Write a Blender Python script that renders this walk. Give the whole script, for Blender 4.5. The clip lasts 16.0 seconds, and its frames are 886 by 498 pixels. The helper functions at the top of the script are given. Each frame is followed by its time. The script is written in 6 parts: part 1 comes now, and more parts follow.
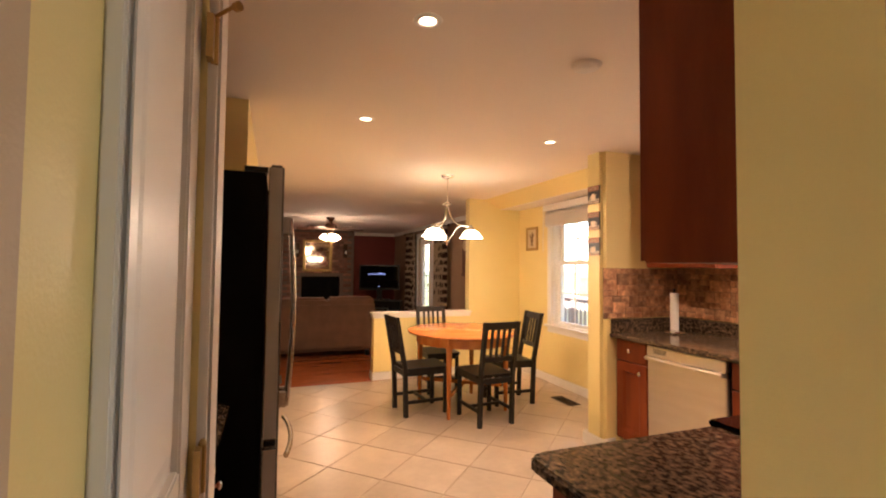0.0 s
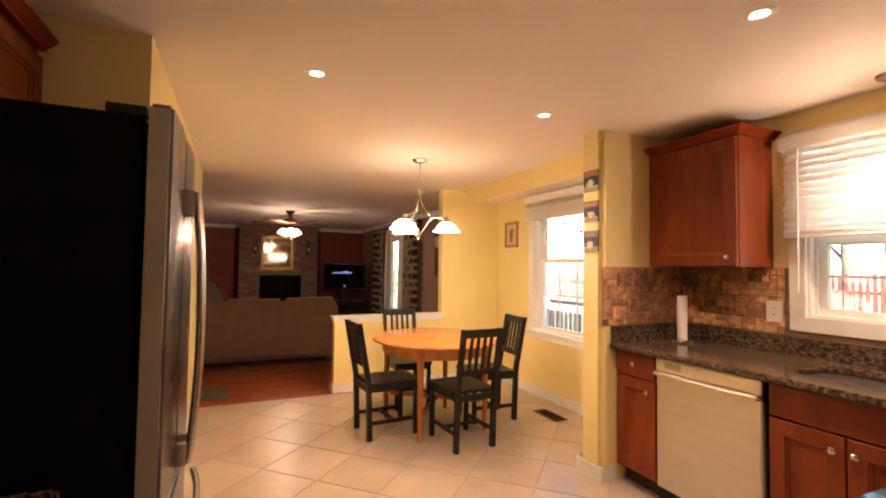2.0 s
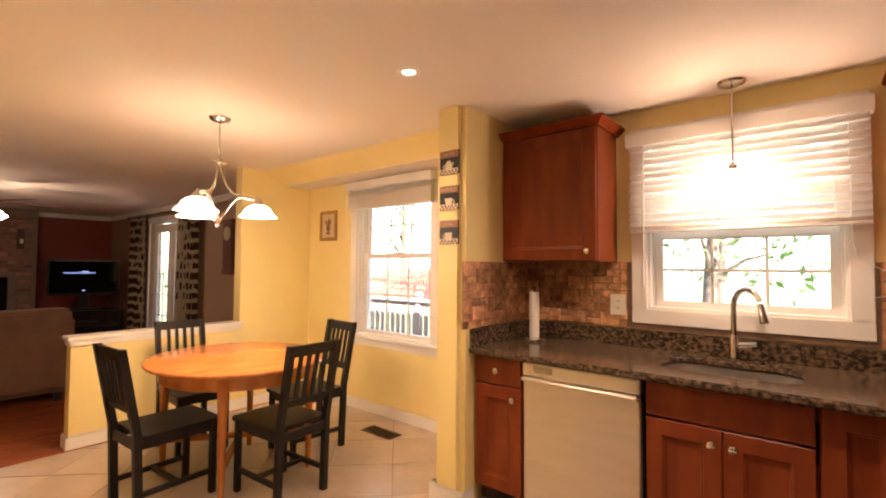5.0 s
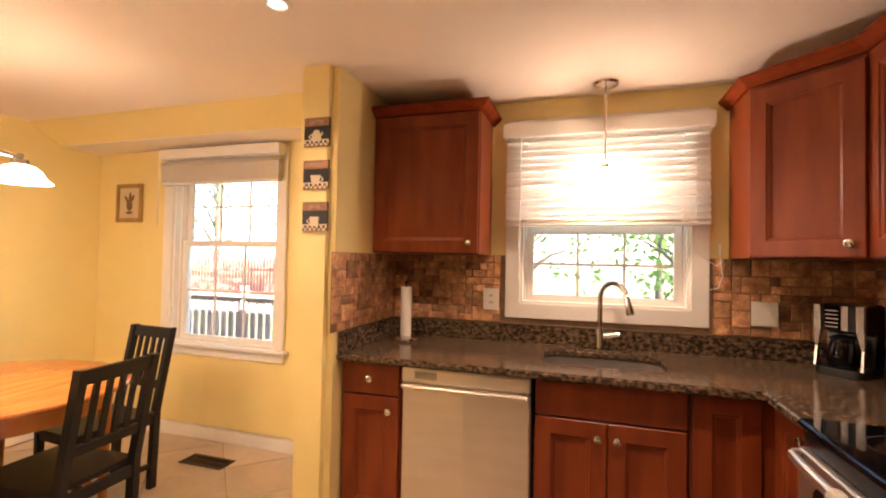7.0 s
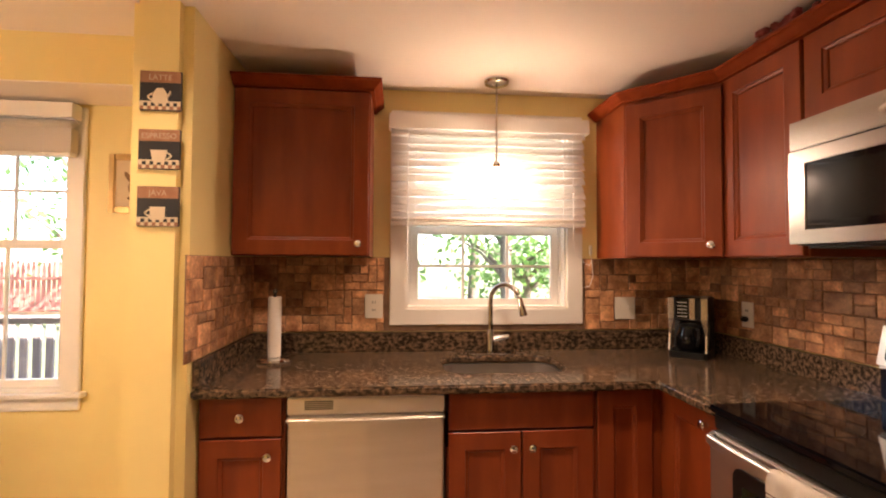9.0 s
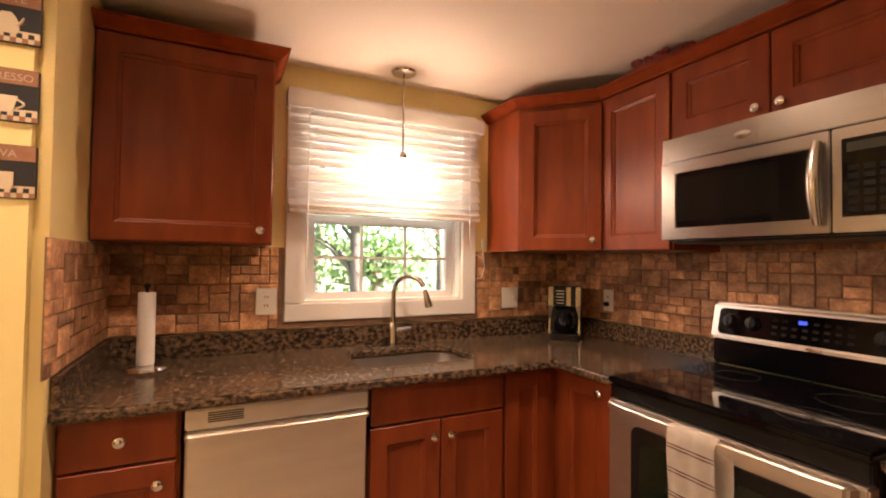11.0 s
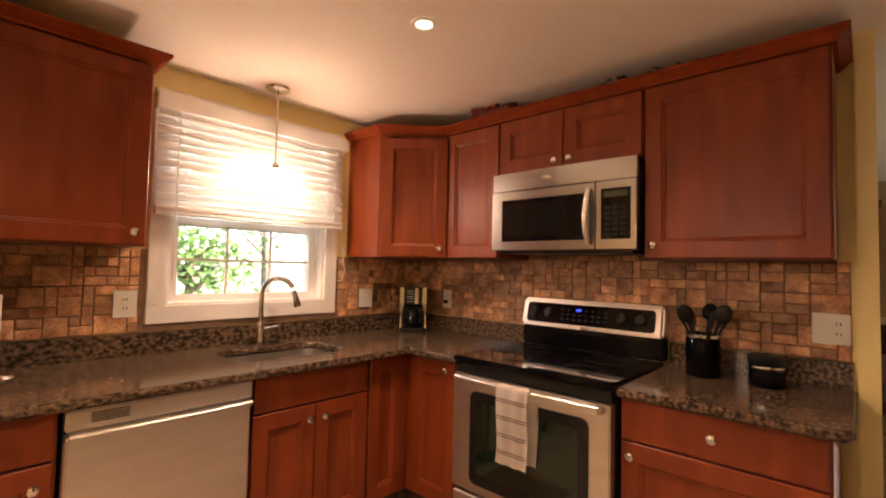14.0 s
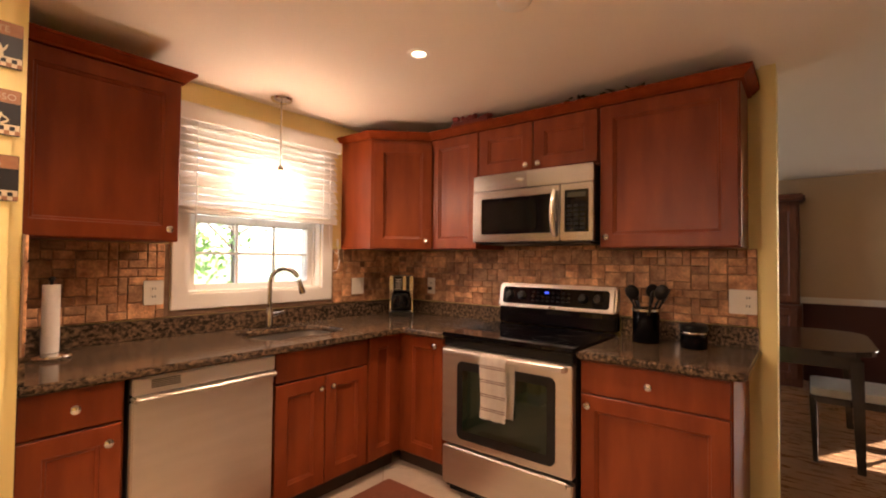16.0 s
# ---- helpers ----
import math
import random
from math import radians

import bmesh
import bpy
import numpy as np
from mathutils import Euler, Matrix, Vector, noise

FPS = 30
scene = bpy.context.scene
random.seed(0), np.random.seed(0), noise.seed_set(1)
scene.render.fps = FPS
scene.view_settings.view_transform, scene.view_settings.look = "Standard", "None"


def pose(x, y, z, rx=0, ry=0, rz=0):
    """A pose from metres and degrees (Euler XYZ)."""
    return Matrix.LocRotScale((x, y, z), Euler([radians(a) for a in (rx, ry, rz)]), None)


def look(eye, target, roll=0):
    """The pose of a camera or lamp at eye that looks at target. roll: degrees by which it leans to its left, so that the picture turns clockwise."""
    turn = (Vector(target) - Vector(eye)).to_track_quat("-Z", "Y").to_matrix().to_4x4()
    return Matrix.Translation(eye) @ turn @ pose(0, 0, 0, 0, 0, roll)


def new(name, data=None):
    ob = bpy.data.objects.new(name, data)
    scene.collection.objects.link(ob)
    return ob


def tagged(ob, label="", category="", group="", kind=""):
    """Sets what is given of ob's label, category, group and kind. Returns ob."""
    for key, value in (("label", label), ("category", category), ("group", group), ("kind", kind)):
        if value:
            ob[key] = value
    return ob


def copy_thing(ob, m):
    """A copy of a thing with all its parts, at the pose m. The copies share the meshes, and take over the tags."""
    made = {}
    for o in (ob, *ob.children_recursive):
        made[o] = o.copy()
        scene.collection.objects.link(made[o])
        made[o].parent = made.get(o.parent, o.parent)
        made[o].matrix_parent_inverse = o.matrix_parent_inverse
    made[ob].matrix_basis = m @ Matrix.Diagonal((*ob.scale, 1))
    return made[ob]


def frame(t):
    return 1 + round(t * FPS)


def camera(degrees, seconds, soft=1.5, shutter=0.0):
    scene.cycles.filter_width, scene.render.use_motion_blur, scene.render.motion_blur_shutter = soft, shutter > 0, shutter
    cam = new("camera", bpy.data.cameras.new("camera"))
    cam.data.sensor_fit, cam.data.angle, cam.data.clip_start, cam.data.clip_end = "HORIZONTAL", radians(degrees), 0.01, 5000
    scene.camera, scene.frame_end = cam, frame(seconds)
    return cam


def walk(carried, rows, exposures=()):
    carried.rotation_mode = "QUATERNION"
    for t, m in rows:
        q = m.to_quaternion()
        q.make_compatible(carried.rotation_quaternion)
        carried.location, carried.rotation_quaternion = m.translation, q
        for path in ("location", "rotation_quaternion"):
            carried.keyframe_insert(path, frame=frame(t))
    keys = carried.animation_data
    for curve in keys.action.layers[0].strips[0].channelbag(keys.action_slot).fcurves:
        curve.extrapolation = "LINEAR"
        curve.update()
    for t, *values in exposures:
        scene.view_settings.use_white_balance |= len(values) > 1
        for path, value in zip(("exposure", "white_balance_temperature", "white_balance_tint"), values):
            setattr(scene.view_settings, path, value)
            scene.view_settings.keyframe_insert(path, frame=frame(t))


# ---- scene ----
cam = camera(88.3, 16.0, soft=2.0)
PATH = [
    (0, (1.53, 2.936, 1.358), (2.227, 4.81, 1.438), 0.6),
    (0.5, (1.581, 3.07, 1.364), (2.284, 4.941, 1.446), 0.7),
    (1, (1.634, 3.212, 1.36), (2.36, 5.073, 1.444), 0.9),
    (1.5, (1.686, 3.336, 1.361), (2.443, 5.186, 1.439), 0.9),
    (2, (1.722, 3.484, 1.349), (2.542, 5.307, 1.426), 0.8),
    (2.5, (1.735, 3.634, 1.339), (2.654, 5.409, 1.418), 0.8),
    (3, (1.737, 3.774, 1.344), (2.779, 5.479, 1.419), 0.6),
    (5.5, (1.851, 4.312, 1.335), (3.507, 5.432, 1.404), 0.6),
    (6, (1.888, 4.422, 1.329), (3.643, 5.379, 1.39), 0.9),
    (6.5, (1.931, 4.512, 1.331), (3.769, 5.297, 1.384), 1.1),
    (7, (1.979, 4.602, 1.337), (3.886, 5.205, 1.384), 1.1),
    (7.5, (2.046, 4.693, 1.351), (4.002, 5.107, 1.391), 0.9),
    (8, (2.096, 4.775, 1.344), (4.082, 5.003, 1.4), 0.6),
    (8.5, (2.145, 4.898, 1.345), (4.144, 4.905, 1.407), 0.4),
    (11, (2.314, 5.325, 1.314), (4.112, 4.45, 1.366), 0.7),
    (11.5, (2.309, 5.401, 1.311), (4.013, 4.356, 1.371), 0.6),
    (12, (2.244, 5.427, 1.309), (3.87, 4.264, 1.381), 0.4),
    (12.5, (2.217, 5.483, 1.309), (3.747, 4.198, 1.393), 0.6),
    (13, (2.202, 5.52, 1.308), (3.663, 4.157, 1.403), 0.8),
    (13.5, (2.167, 5.624, 1.299), (3.555, 4.188, 1.399), 1.0),
    (14, (2.134, 5.69, 1.307), (3.485, 4.218, 1.393), 1.3),
    (14.5, (2.111, 5.785, 1.292), (3.416, 4.272, 1.38), 1.4),
    (15, (2.065, 5.87, 1.287), (3.343, 4.333, 1.368), 1.3),
    (15.5, (2.021, 5.956, 1.296), (3.279, 4.403, 1.356), 0.9),
    (16, (1.97, 6.036, 1.296), (3.219, 4.475, 1.346), 0.6),
]
walk(cam, [(t, look(eye, target, roll)) for t, eye, target, roll in PATH], exposures=[(0, 3.42, 6560, 16), (8.5, 3.36, 6600, 16), (11, 3.31, 6700, 18), (16, 3.38, 6800, 19)])

# ---- world, sun and lamps ----
world = bpy.data.worlds.new("sky")
world.use_nodes = True
scene.world = world
wn = world.node_tree
sky = wn.nodes.new("ShaderNodeTexSky")
sky.sky_type, sky.sun_disc = "NISHITA", False
sky.sun_elevation, sky.sun_rotation = radians(31), radians(209)
wn.links.new(sky.outputs[0], wn.nodes["Background"].inputs[0])
wn.nodes["Background"].inputs[1].default_value = 0.11
sun = new("sun", bpy.data.lights.new("sun", "SUN"))
sun.data.energy, sun.data.angle, sun.data.color = 4.0, radians(0.5), (1.0, 0.95, 0.86)
sun.matrix_world = look((0, 0, 0), (0.40, 0.72, -0.50))
CEIL = 2.26
WARM = (1.0, 0.72, 0.51)


def lamp(x, y, z, watts, kind="POINT", size=0.04, spot=None, color=WARM):
    ob = new("lamp_light", bpy.data.lights.new("lamp_light", kind))
    ob.location = (x, y, z)
    ob.data.energy, ob.data.color = watts, color
    if kind == "AREA":
        ob.data.shape, ob.data.size = "DISK", size
    else:
        ob.data.shadow_soft_size = size
    if spot:
        ob.data.spot_size, ob.data.spot_blend = radians(spot), 0.8
    return ob


DOWNLIGHTS = [(2.04, 4.49), (3.38, 4.47), (2.04, 5.68), (3.36, 5.69)]
for (dx, dy), watts in zip(DOWNLIGHTS, (0.5, 7.8, 3.7, 3.8)):
    lamp(dx, dy, CEIL - 0.02, watts, "SPOT", 0.05, 142)
for da in (-22, 98, 218):
    lamp(3.12 + 0.235 * math.cos(radians(da)), 7.10 + 0.235 * math.sin(radians(da)), 1.61, 1.65, "POINT", 0.05)
lamp(2.52, 11.6, 1.80, 2.7, "POINT", 0.10)
lamp(4.44, 4.52, 1.795, 1.1, "SPOT", 0.03, 174)
lamp(4.44, 4.52, 1.782, 1.3, "POINT", 0.02)
# area lamps for daylight: behind the kitchen blind, and in an unseen dining room window
for nm, loc, rot, sx, sy, e in (("window_daylight", (4.63, 4.53, 1.83), (0, 90, 0), 0.42, 0.84, 0.5), ("dining_daylight", (4.88, 1.1, 1.35), (0, 90, 0), 1.2, 1.5, 1.9)):
    ob = new(nm, bpy.data.lights.new(nm, "AREA"))
    ob.data.shape, ob.data.size, ob.data.size_y, ob.data.energy, ob.data.color = "RECTANGLE", sx, sy, e, (0.95, 0.97, 1.0)
    ob.matrix_world = pose(*loc, *rot)

# ---- materials ----


def mat(name, c1, c2=None, rough=0.5, metal=0.0, scale=8.0, detail=4.0, bump=0.0, bscale=60.0, stretch=(1, 1, 1), emit=0.0, spec=0.5, coat=0.0, island=0.0, fine=0.0, lo=0.35, hi=0.7):
    m = bpy.data.materials.new(name)
    m.use_nodes = True
    nt = m.node_tree
    b = nt.nodes["Principled BSDF"]
    b.inputs["Roughness"].default_value, b.inputs["Metallic"].default_value = rough, metal
    b.inputs["Specular IOR Level"].default_value, b.inputs["Coat Weight"].default_value = spec, coat
    b.inputs["Coat Roughness"].default_value = 0.12
    tc = nt.nodes.new("ShaderNodeTexCoord")
    mp = nt.nodes.new("ShaderNodeMapping")
    mp.inputs["Scale"].default_value = stretch
    nt.links.new(tc.outputs["Object"], mp.inputs[0])
    vec = mp.outputs[0]
    if island:
        info = nt.nodes.new("ShaderNodeObjectInfo")
        add = nt.nodes.new("ShaderNodeVectorMath")
        add.operation = "ADD"
        mul = nt.nodes.new("ShaderNodeMath")
        mul.operation, mul.inputs[1].default_value = "MULTIPLY", 37.0
        nt.links.new(info.outputs["Random"], mul.inputs[0])
        nt.links.new(vec, add.inputs[0])
        nt.links.new(mul.outputs[0], add.inputs[1])
        vec = add.outputs[0]
    ns = nt.nodes.new("ShaderNodeTexNoise")
    ns.inputs["Scale"].default_value, ns.inputs["Detail"].default_value = scale, detail
    nt.links.new(vec, ns.inputs["Vector"])
    rp = nt.nodes.new("ShaderNodeValToRGB")
    rp.color_ramp.elements[0].position, rp.color_ramp.elements[1].position = lo, hi
    rp.color_ramp.elements[0].color, rp.color_ramp.elements[1].color = (*c1, 1), (*(c2 or c1), 1)
    nt.links.new(ns.outputs["Fac"], rp.inputs[0])
    col = rp.outputs[0]
    if fine:
        n2 = nt.nodes.new("ShaderNodeTexNoise")
        n2.inputs["Scale"].default_value, n2.inputs["Detail"].default_value = bscale, 3
        nt.links.new(vec, n2.inputs["Vector"])
        mr = nt.nodes.new("ShaderNodeMapRange")
        mr.inputs[3].default_value, mr.inputs[4].default_value = 1 - fine, 1 + fine
        nt.links.new(n2.outputs["Fac"], mr.inputs[0])
        mx = nt.nodes.new("ShaderNodeMix")
        mx.data_type, mx.blend_type, mx.inputs[0].default_value = "RGBA", "MULTIPLY", 1.0
        nt.links.new(col, mx.inputs[6])
        nt.links.new(mr.outputs[0], mx.inputs[7])
        col = mx.outputs[2]
    if island:
        m2 = nt.nodes.new("ShaderNodeMapRange")
        m2.inputs[3].default_value, m2.inputs[4].default_value = 1 - island, 1 + island
        nt.links.new(info.outputs["Random"], m2.inputs[0])
        mx2 = nt.nodes.new("ShaderNodeMix")
        mx2.data_type, mx2.blend_type, mx2.inputs[0].default_value = "RGBA", "MULTIPLY", 1.0
        nt.links.new(col, mx2.inputs[6])
        nt.links.new(m2.outputs[0], mx2.inputs[7])
        col = mx2.outputs[2]
    nt.links.new(col, b.inputs["Base Color"])
    rr = nt.nodes.new("ShaderNodeMapRange")
    rr.inputs[3].default_value, rr.inputs[4].default_value = rough * 0.85, min(1.0, rough * 1.15)
    nt.links.new(ns.outputs["Fac"], rr.inputs[0])
    nt.links.new(rr.outputs[0], b.inputs["Roughness"])
    if bump:
        nb = nt.nodes.new("ShaderNodeTexNoise")
        nb.inputs["Scale"].default_value, nb.inputs["Detail"].default_value = bscale, 4
        nt.links.new(vec, nb.inputs["Vector"])
        bp = nt.nodes.new("ShaderNodeBump")
        bp.inputs["Strength"].default_value, bp.inputs["Distance"].default_value = bump, 0.004
        nt.links.new(nb.outputs["Fac"], bp.inputs["Height"])
        nt.links.new(bp.outputs[0], b.inputs["Normal"])
    if emit:
        b.inputs["Emission Strength"].default_value = emit
        b.inputs["Emission Color"].default_value = (*c1, 1)
    return m


def glass_mat(name, rough=0.0, tint=(1, 1, 1)):
    m = bpy.data.materials.new(name)
    m.use_nodes = True
    b = m.node_tree.nodes["Principled BSDF"]
    b.inputs["Transmission Weight"].default_value, b.inputs["Roughness"].default_value = 1.0, rough
    b.inputs["IOR"].default_value, b.inputs["Base Color"].default_value = 1.45, (*tint, 1)
    return m


YELLOW = mat("yellow_wall_paint", (0.83, 0.68, 0.295), (0.86, 0.71, 0.315), 0.5, scale=2.5, bump=0.15, bscale=220)
BEIGE = mat("beige_wall_paint", (0.58, 0.43, 0.28), (0.61, 0.46, 0.31), 0.6, scale=2.5, bump=0.15, bscale=220)
BROWN = mat("brown_wall_paint", (0.33, 0.22, 0.14), (0.36, 0.24, 0.15), 0.6, scale=2.5, bump=0.15, bscale=220)
RED = mat("dark_red_wall_paint", (0.20, 0.025, 0.015), (0.23, 0.03, 0.02), 0.55, scale=2.5, bump=0.15, bscale=220)
MAROON = mat("dark_maroon_wall_paint", (0.055, 0.010, 0.008), (0.07, 0.013, 0.010), 0.5, scale=2.5, bump=0.15, bscale=220)
CEILING = mat("ceiling_paint", (0.86, 0.78, 0.69), (0.88, 0.80, 0.71), 0.8, scale=1.5, bump=0.2, bscale=180)
TRIM = mat("white_trim_paint", (0.80, 0.77, 0.72), (0.84, 0.81, 0.76), 0.35, scale=5, bump=0.04, bscale=120)
TILE = mat("cream_floor_tile", (0.42, 0.325, 0.24), (0.56, 0.455, 0.35), 0.30, scale=4, detail=5, bump=0.10, bscale=22, island=0.08, fine=0.10, lo=0.2, hi=0.8)
GROUT = mat("tile_grout", (0.36, 0.275, 0.195), (0.43, 0.34, 0.25), 0.85, scale=15, bump=0.3, bscale=300)
WOODFLOOR = mat("reddish_floorboards", (0.29, 0.075, 0.025), (0.42, 0.125, 0.045), 0.25, scale=6, detail=8, stretch=(1, 8, 1), island=0.10, fine=0.12)
OAKFLOOR = mat("dining_floorboards", (0.22, 0.10, 0.04), (0.34, 0.17, 0.07), 0.28, scale=6, detail=8, stretch=(1, 8, 1), island=0.2, fine=0.15)
CHERRY = mat("cherry_cabinet_wood", (0.165, 0.030, 0.008), (0.235, 0.050, 0.013), 0.37, scale=3, detail=6, stretch=(4, 4, 0.8), bump=0.03, bscale=90, fine=0.08, spec=0.28)
CHERRYMATT = mat("matt_cherry_moulding_wood", (0.180, 0.031, 0.008), (0.245, 0.048, 0.012), 0.65, scale=3, detail=6, stretch=(4, 4, 0.8), bump=0.04, bscale=90, fine=0.08, spec=0.07)
PINE = mat("honey_pine_wood", (0.41, 0.130, 0.030), (0.54, 0.200, 0.050), 0.24, scale=4, detail=8, stretch=(1, 7, 1), fine=0.1, coat=0.1)
BLACKWOOD = mat("black_painted_wood", (0.010, 0.009, 0.008), (0.020, 0.017, 0.015), 0.38, scale=10, bump=0.05, bscale=120, spec=0.3)
KICK = mat("dark_toe_kick", (0.03, 0.015, 0.01), (0.05, 0.025, 0.015), 0.6)
STEEL = mat("brushed_stainless_steel", (0.64, 0.59, 0.53), (0.69, 0.64, 0.58), 0.40, metal=1.0, scale=3, detail=3, stretch=(1, 1, 8), fine=0.02)
NICKEL = mat("brushed_nickel", (0.60, 0.56, 0.50), (0.70, 0.66, 0.60), 0.22, metal=1.0)
# fridge steel darkened: the dark room it mirrors is put into its colour
FRIDGESTEEL = mat("dark_reflection_steel", (0.15, 0.13, 0.115), (0.19, 0.165, 0.15), 0.27, metal=1.0, scale=3, detail=2)
DARKSTEEL = mat("dim_stainless_steel", (0.38, 0.35, 0.32), (0.43, 0.40, 0.37), 0.26, metal=1.0, scale=3, detail=3, stretch=(1, 1, 8), fine=0.02)
CHROME = mat("polished_chrome", (0.75, 0.74, 0.72), None, 0.08, metal=1.0)
TAPCHROME = mat("soft_chrome", (0.62, 0.59, 0.56), (0.68, 0.65, 0.62), 0.13, metal=1.0)
BRASS = mat("aged_brass", (0.45, 0.30, 0.12), (0.55, 0.38, 0.16), 0.3, metal=1.0)
BLACK = mat("black_textured_panel", (0.003, 0.003, 0.003), (0.005, 0.005, 0.005), 0.6, bump=0.25, bscale=350, spec=0.05)
BLACKGLASS = mat("black_glass", (0.003, 0.003, 0.004), None, 0.05, spec=0.3)
BLACKPLASTIC = mat("black_plastic", (0.007, 0.007, 0.007), (0.012, 0.012, 0.012), 0.3, spec=0.3)
WHITEPLASTIC = mat("ivory_plastic", (0.80, 0.75, 0.66), None, 0.35)
GLASS = glass_mat("window_glass")
LAMPGLOW = mat("lit_lamp", (1.0, 0.80, 0.52), None, 0.5, emit=1.5)
SHADEGLOW = mat("lit_frosted_shade", (1.0, 0.80, 0.56), None, 0.5, emit=1.4)

# ---- mesh helpers ----


def box(bm, x0, x1, y0, y1, z0, z1, m=None):
    r = bmesh.ops.create_cube(bm, size=1.0)
    mm = Matrix.Translation(((x0 + x1) / 2, (y0 + y1) / 2, (z0 + z1) / 2)) @ Matrix.Diagonal((abs(x1 - x0), abs(y1 - y0), abs(z1 - z0), 1))
    if m is not None:
        mm = m @ mm
    bmesh.ops.transform(bm, matrix=mm, verts=r["verts"])
    return r["verts"]


def cyl(bm, r1, r2, z0, z1, m=None, seg=20, caps=True):
    r = bmesh.ops.create_cone(bm, segments=seg, radius1=r1, radius2=r2, depth=z1 - z0, cap_ends=caps)
    mm = Matrix.Translation((0, 0, (z0 + z1) / 2))
    if m is not None:
        mm = m @ mm
    bmesh.ops.transform(bm, matrix=mm, verts=r["verts"])
    return r["verts"]


def lathe(bm, profile, m=None, seg=24):
    """profile: radius, height pairs, from bottom to top."""
    rings = []
    for r, z in profile:
        rings.append([bm.verts.new((m or Matrix()) @ Vector((r * math.cos(2 * math.pi * i / seg), r * math.sin(2 * math.pi * i / seg), z))) for i in range(seg)])
    for a, b in zip(rings, rings[1:]):
        for i in range(seg):
            bm.faces.new((a[i], a[(i + 1) % seg], b[(i + 1) % seg], b[i]))
    return rings


def tube(bm, pts, r, seg=10, closed_ends=True):
    """A round bar along the points; r may be one radius or one for each point."""
    pts = [Vector(p) for p in pts]
    rad = r if isinstance(r, (list, tuple)) else [r] * len(pts)
    rings, side = [], None
    for i, p in enumerate(pts):
        d = (pts[min(i + 1, len(pts) - 1)] - pts[max(i - 1, 0)]).normalized()
        if side is None:
            side = d.orthogonal().normalized()
        side = (side - d * side.dot(d)).normalized()
        up = d.cross(side)
        rings.append([bm.verts.new(p + (side * math.cos(2 * math.pi * k / seg) + up * math.sin(2 * math.pi * k / seg)) * rad[i]) for k in range(seg)])
    for a, b in zip(rings, rings[1:]):
        for k in range(seg):
            bm.faces.new((a[k], a[(k + 1) % seg], b[(k + 1) % seg], b[k]))
    if closed_ends:
        bm.faces.new(rings[0][::-1])
        bm.faces.new(rings[-1])


def soft(bm, w=0.003, seg=2):
    bmesh.ops.bevel(bm, geom=[e for e in bm.edges if len(e.link_faces) == 2 and e.calc_face_angle(0) > 0.6], offset=w, segments=seg, affect="EDGES", clamp_overlap=True)


def prism(bm, outline, z0, z1, holes=()):
    """An outline in x and y, with holes, given thickness from z0 to z1."""
    edges = []
    for loop in (outline, *holes):
        vs = [bm.verts.new((x, y, z0)) for x, y in loop]
        edges += [bm.edges.new((vs[i], vs[(i + 1) % len(vs)])) for i in range(len(vs))]
    r = bmesh.ops.triangle_fill(bm, edges=edges, use_beauty=True)
    faces = [g for g in r["geom"] if isinstance(g, bmesh.types.BMFace)]
    ex = bmesh.ops.extrude_face_region(bm, geom=faces)
    bmesh.ops.translate(bm, vec=(0, 0, z1 - z0), verts=[g for g in ex["geom"] if isinstance(g, bmesh.types.BMVert)])
    bmesh.ops.recalc_face_normals(bm, faces=bm.faces[:])


def round_rect(x0, x1, y0, y1, r, n=5):
    out = []
    for cx, cy, a in ((x1 - r, y1 - r, 0), (x0 + r, y1 - r, 90), (x0 + r, y0 + r, 180), (x1 - r, y0 + r, 270)):
        out += [(cx + r * math.cos(radians(a + 90 * i / n)), cy + r * math.sin(radians(a + 90 * i / n))) for i in range(n + 1)]
    return out


def mesh_of(name, bm, material, smooth=False):
    me = bpy.data.meshes.new(name)
    bmesh.ops.recalc_face_normals(bm, faces=bm.faces[:])
    if smooth:
        for f in bm.faces:
            f.smooth = True
        for e in bm.edges:
            e.smooth = not (len(e.link_faces) == 2 and e.calc_face_angle(0) > 0.7)
    bm.to_mesh(me)
    bm.free()
    me.materials.append(material)
    return me


def part(name, bm, material, parent=None, label="", smooth=False):
    ob = new(name, mesh_of(name, bm, material, smooth))
    if parent is not None:
        ob.parent = parent
    return tagged(ob, label) if label else ob


def thing(name, m, label, category, group=""):
    ob = new(name)
    ob.empty_display_size = 0.1
    ob.matrix_world = m
    return tagged(ob, label, category, group)


def setting(name, bm, material, label, category):
    return tagged(part(name, bm, material), label, category, "", "structure")


def boxes(*rows):
    bm = bmesh.new()
    for r in rows:
        box(bm, *r)
    return bm


def wall_x(x0, x1, y0, y1, z0, z1, holes=()):
    """A wall that stands along y, from x0 to x1 thick, with rectangular openings y0, y1, z0, z1."""
    bm = bmesh.new()
    prism(bm, [(y0, z0), (y1, z0), (y1, z1), (y0, z1)], x0, x1, [[(a, c), (b, c), (b, d), (a, d)] for a, b, c, d in holes])
    bmesh.ops.transform(bm, matrix=Matrix(((0, 0, 1, 0), (1, 0, 0, 0), (0, 1, 0, 0), (0, 0, 0, 1))), verts=bm.verts[:])
    return bm


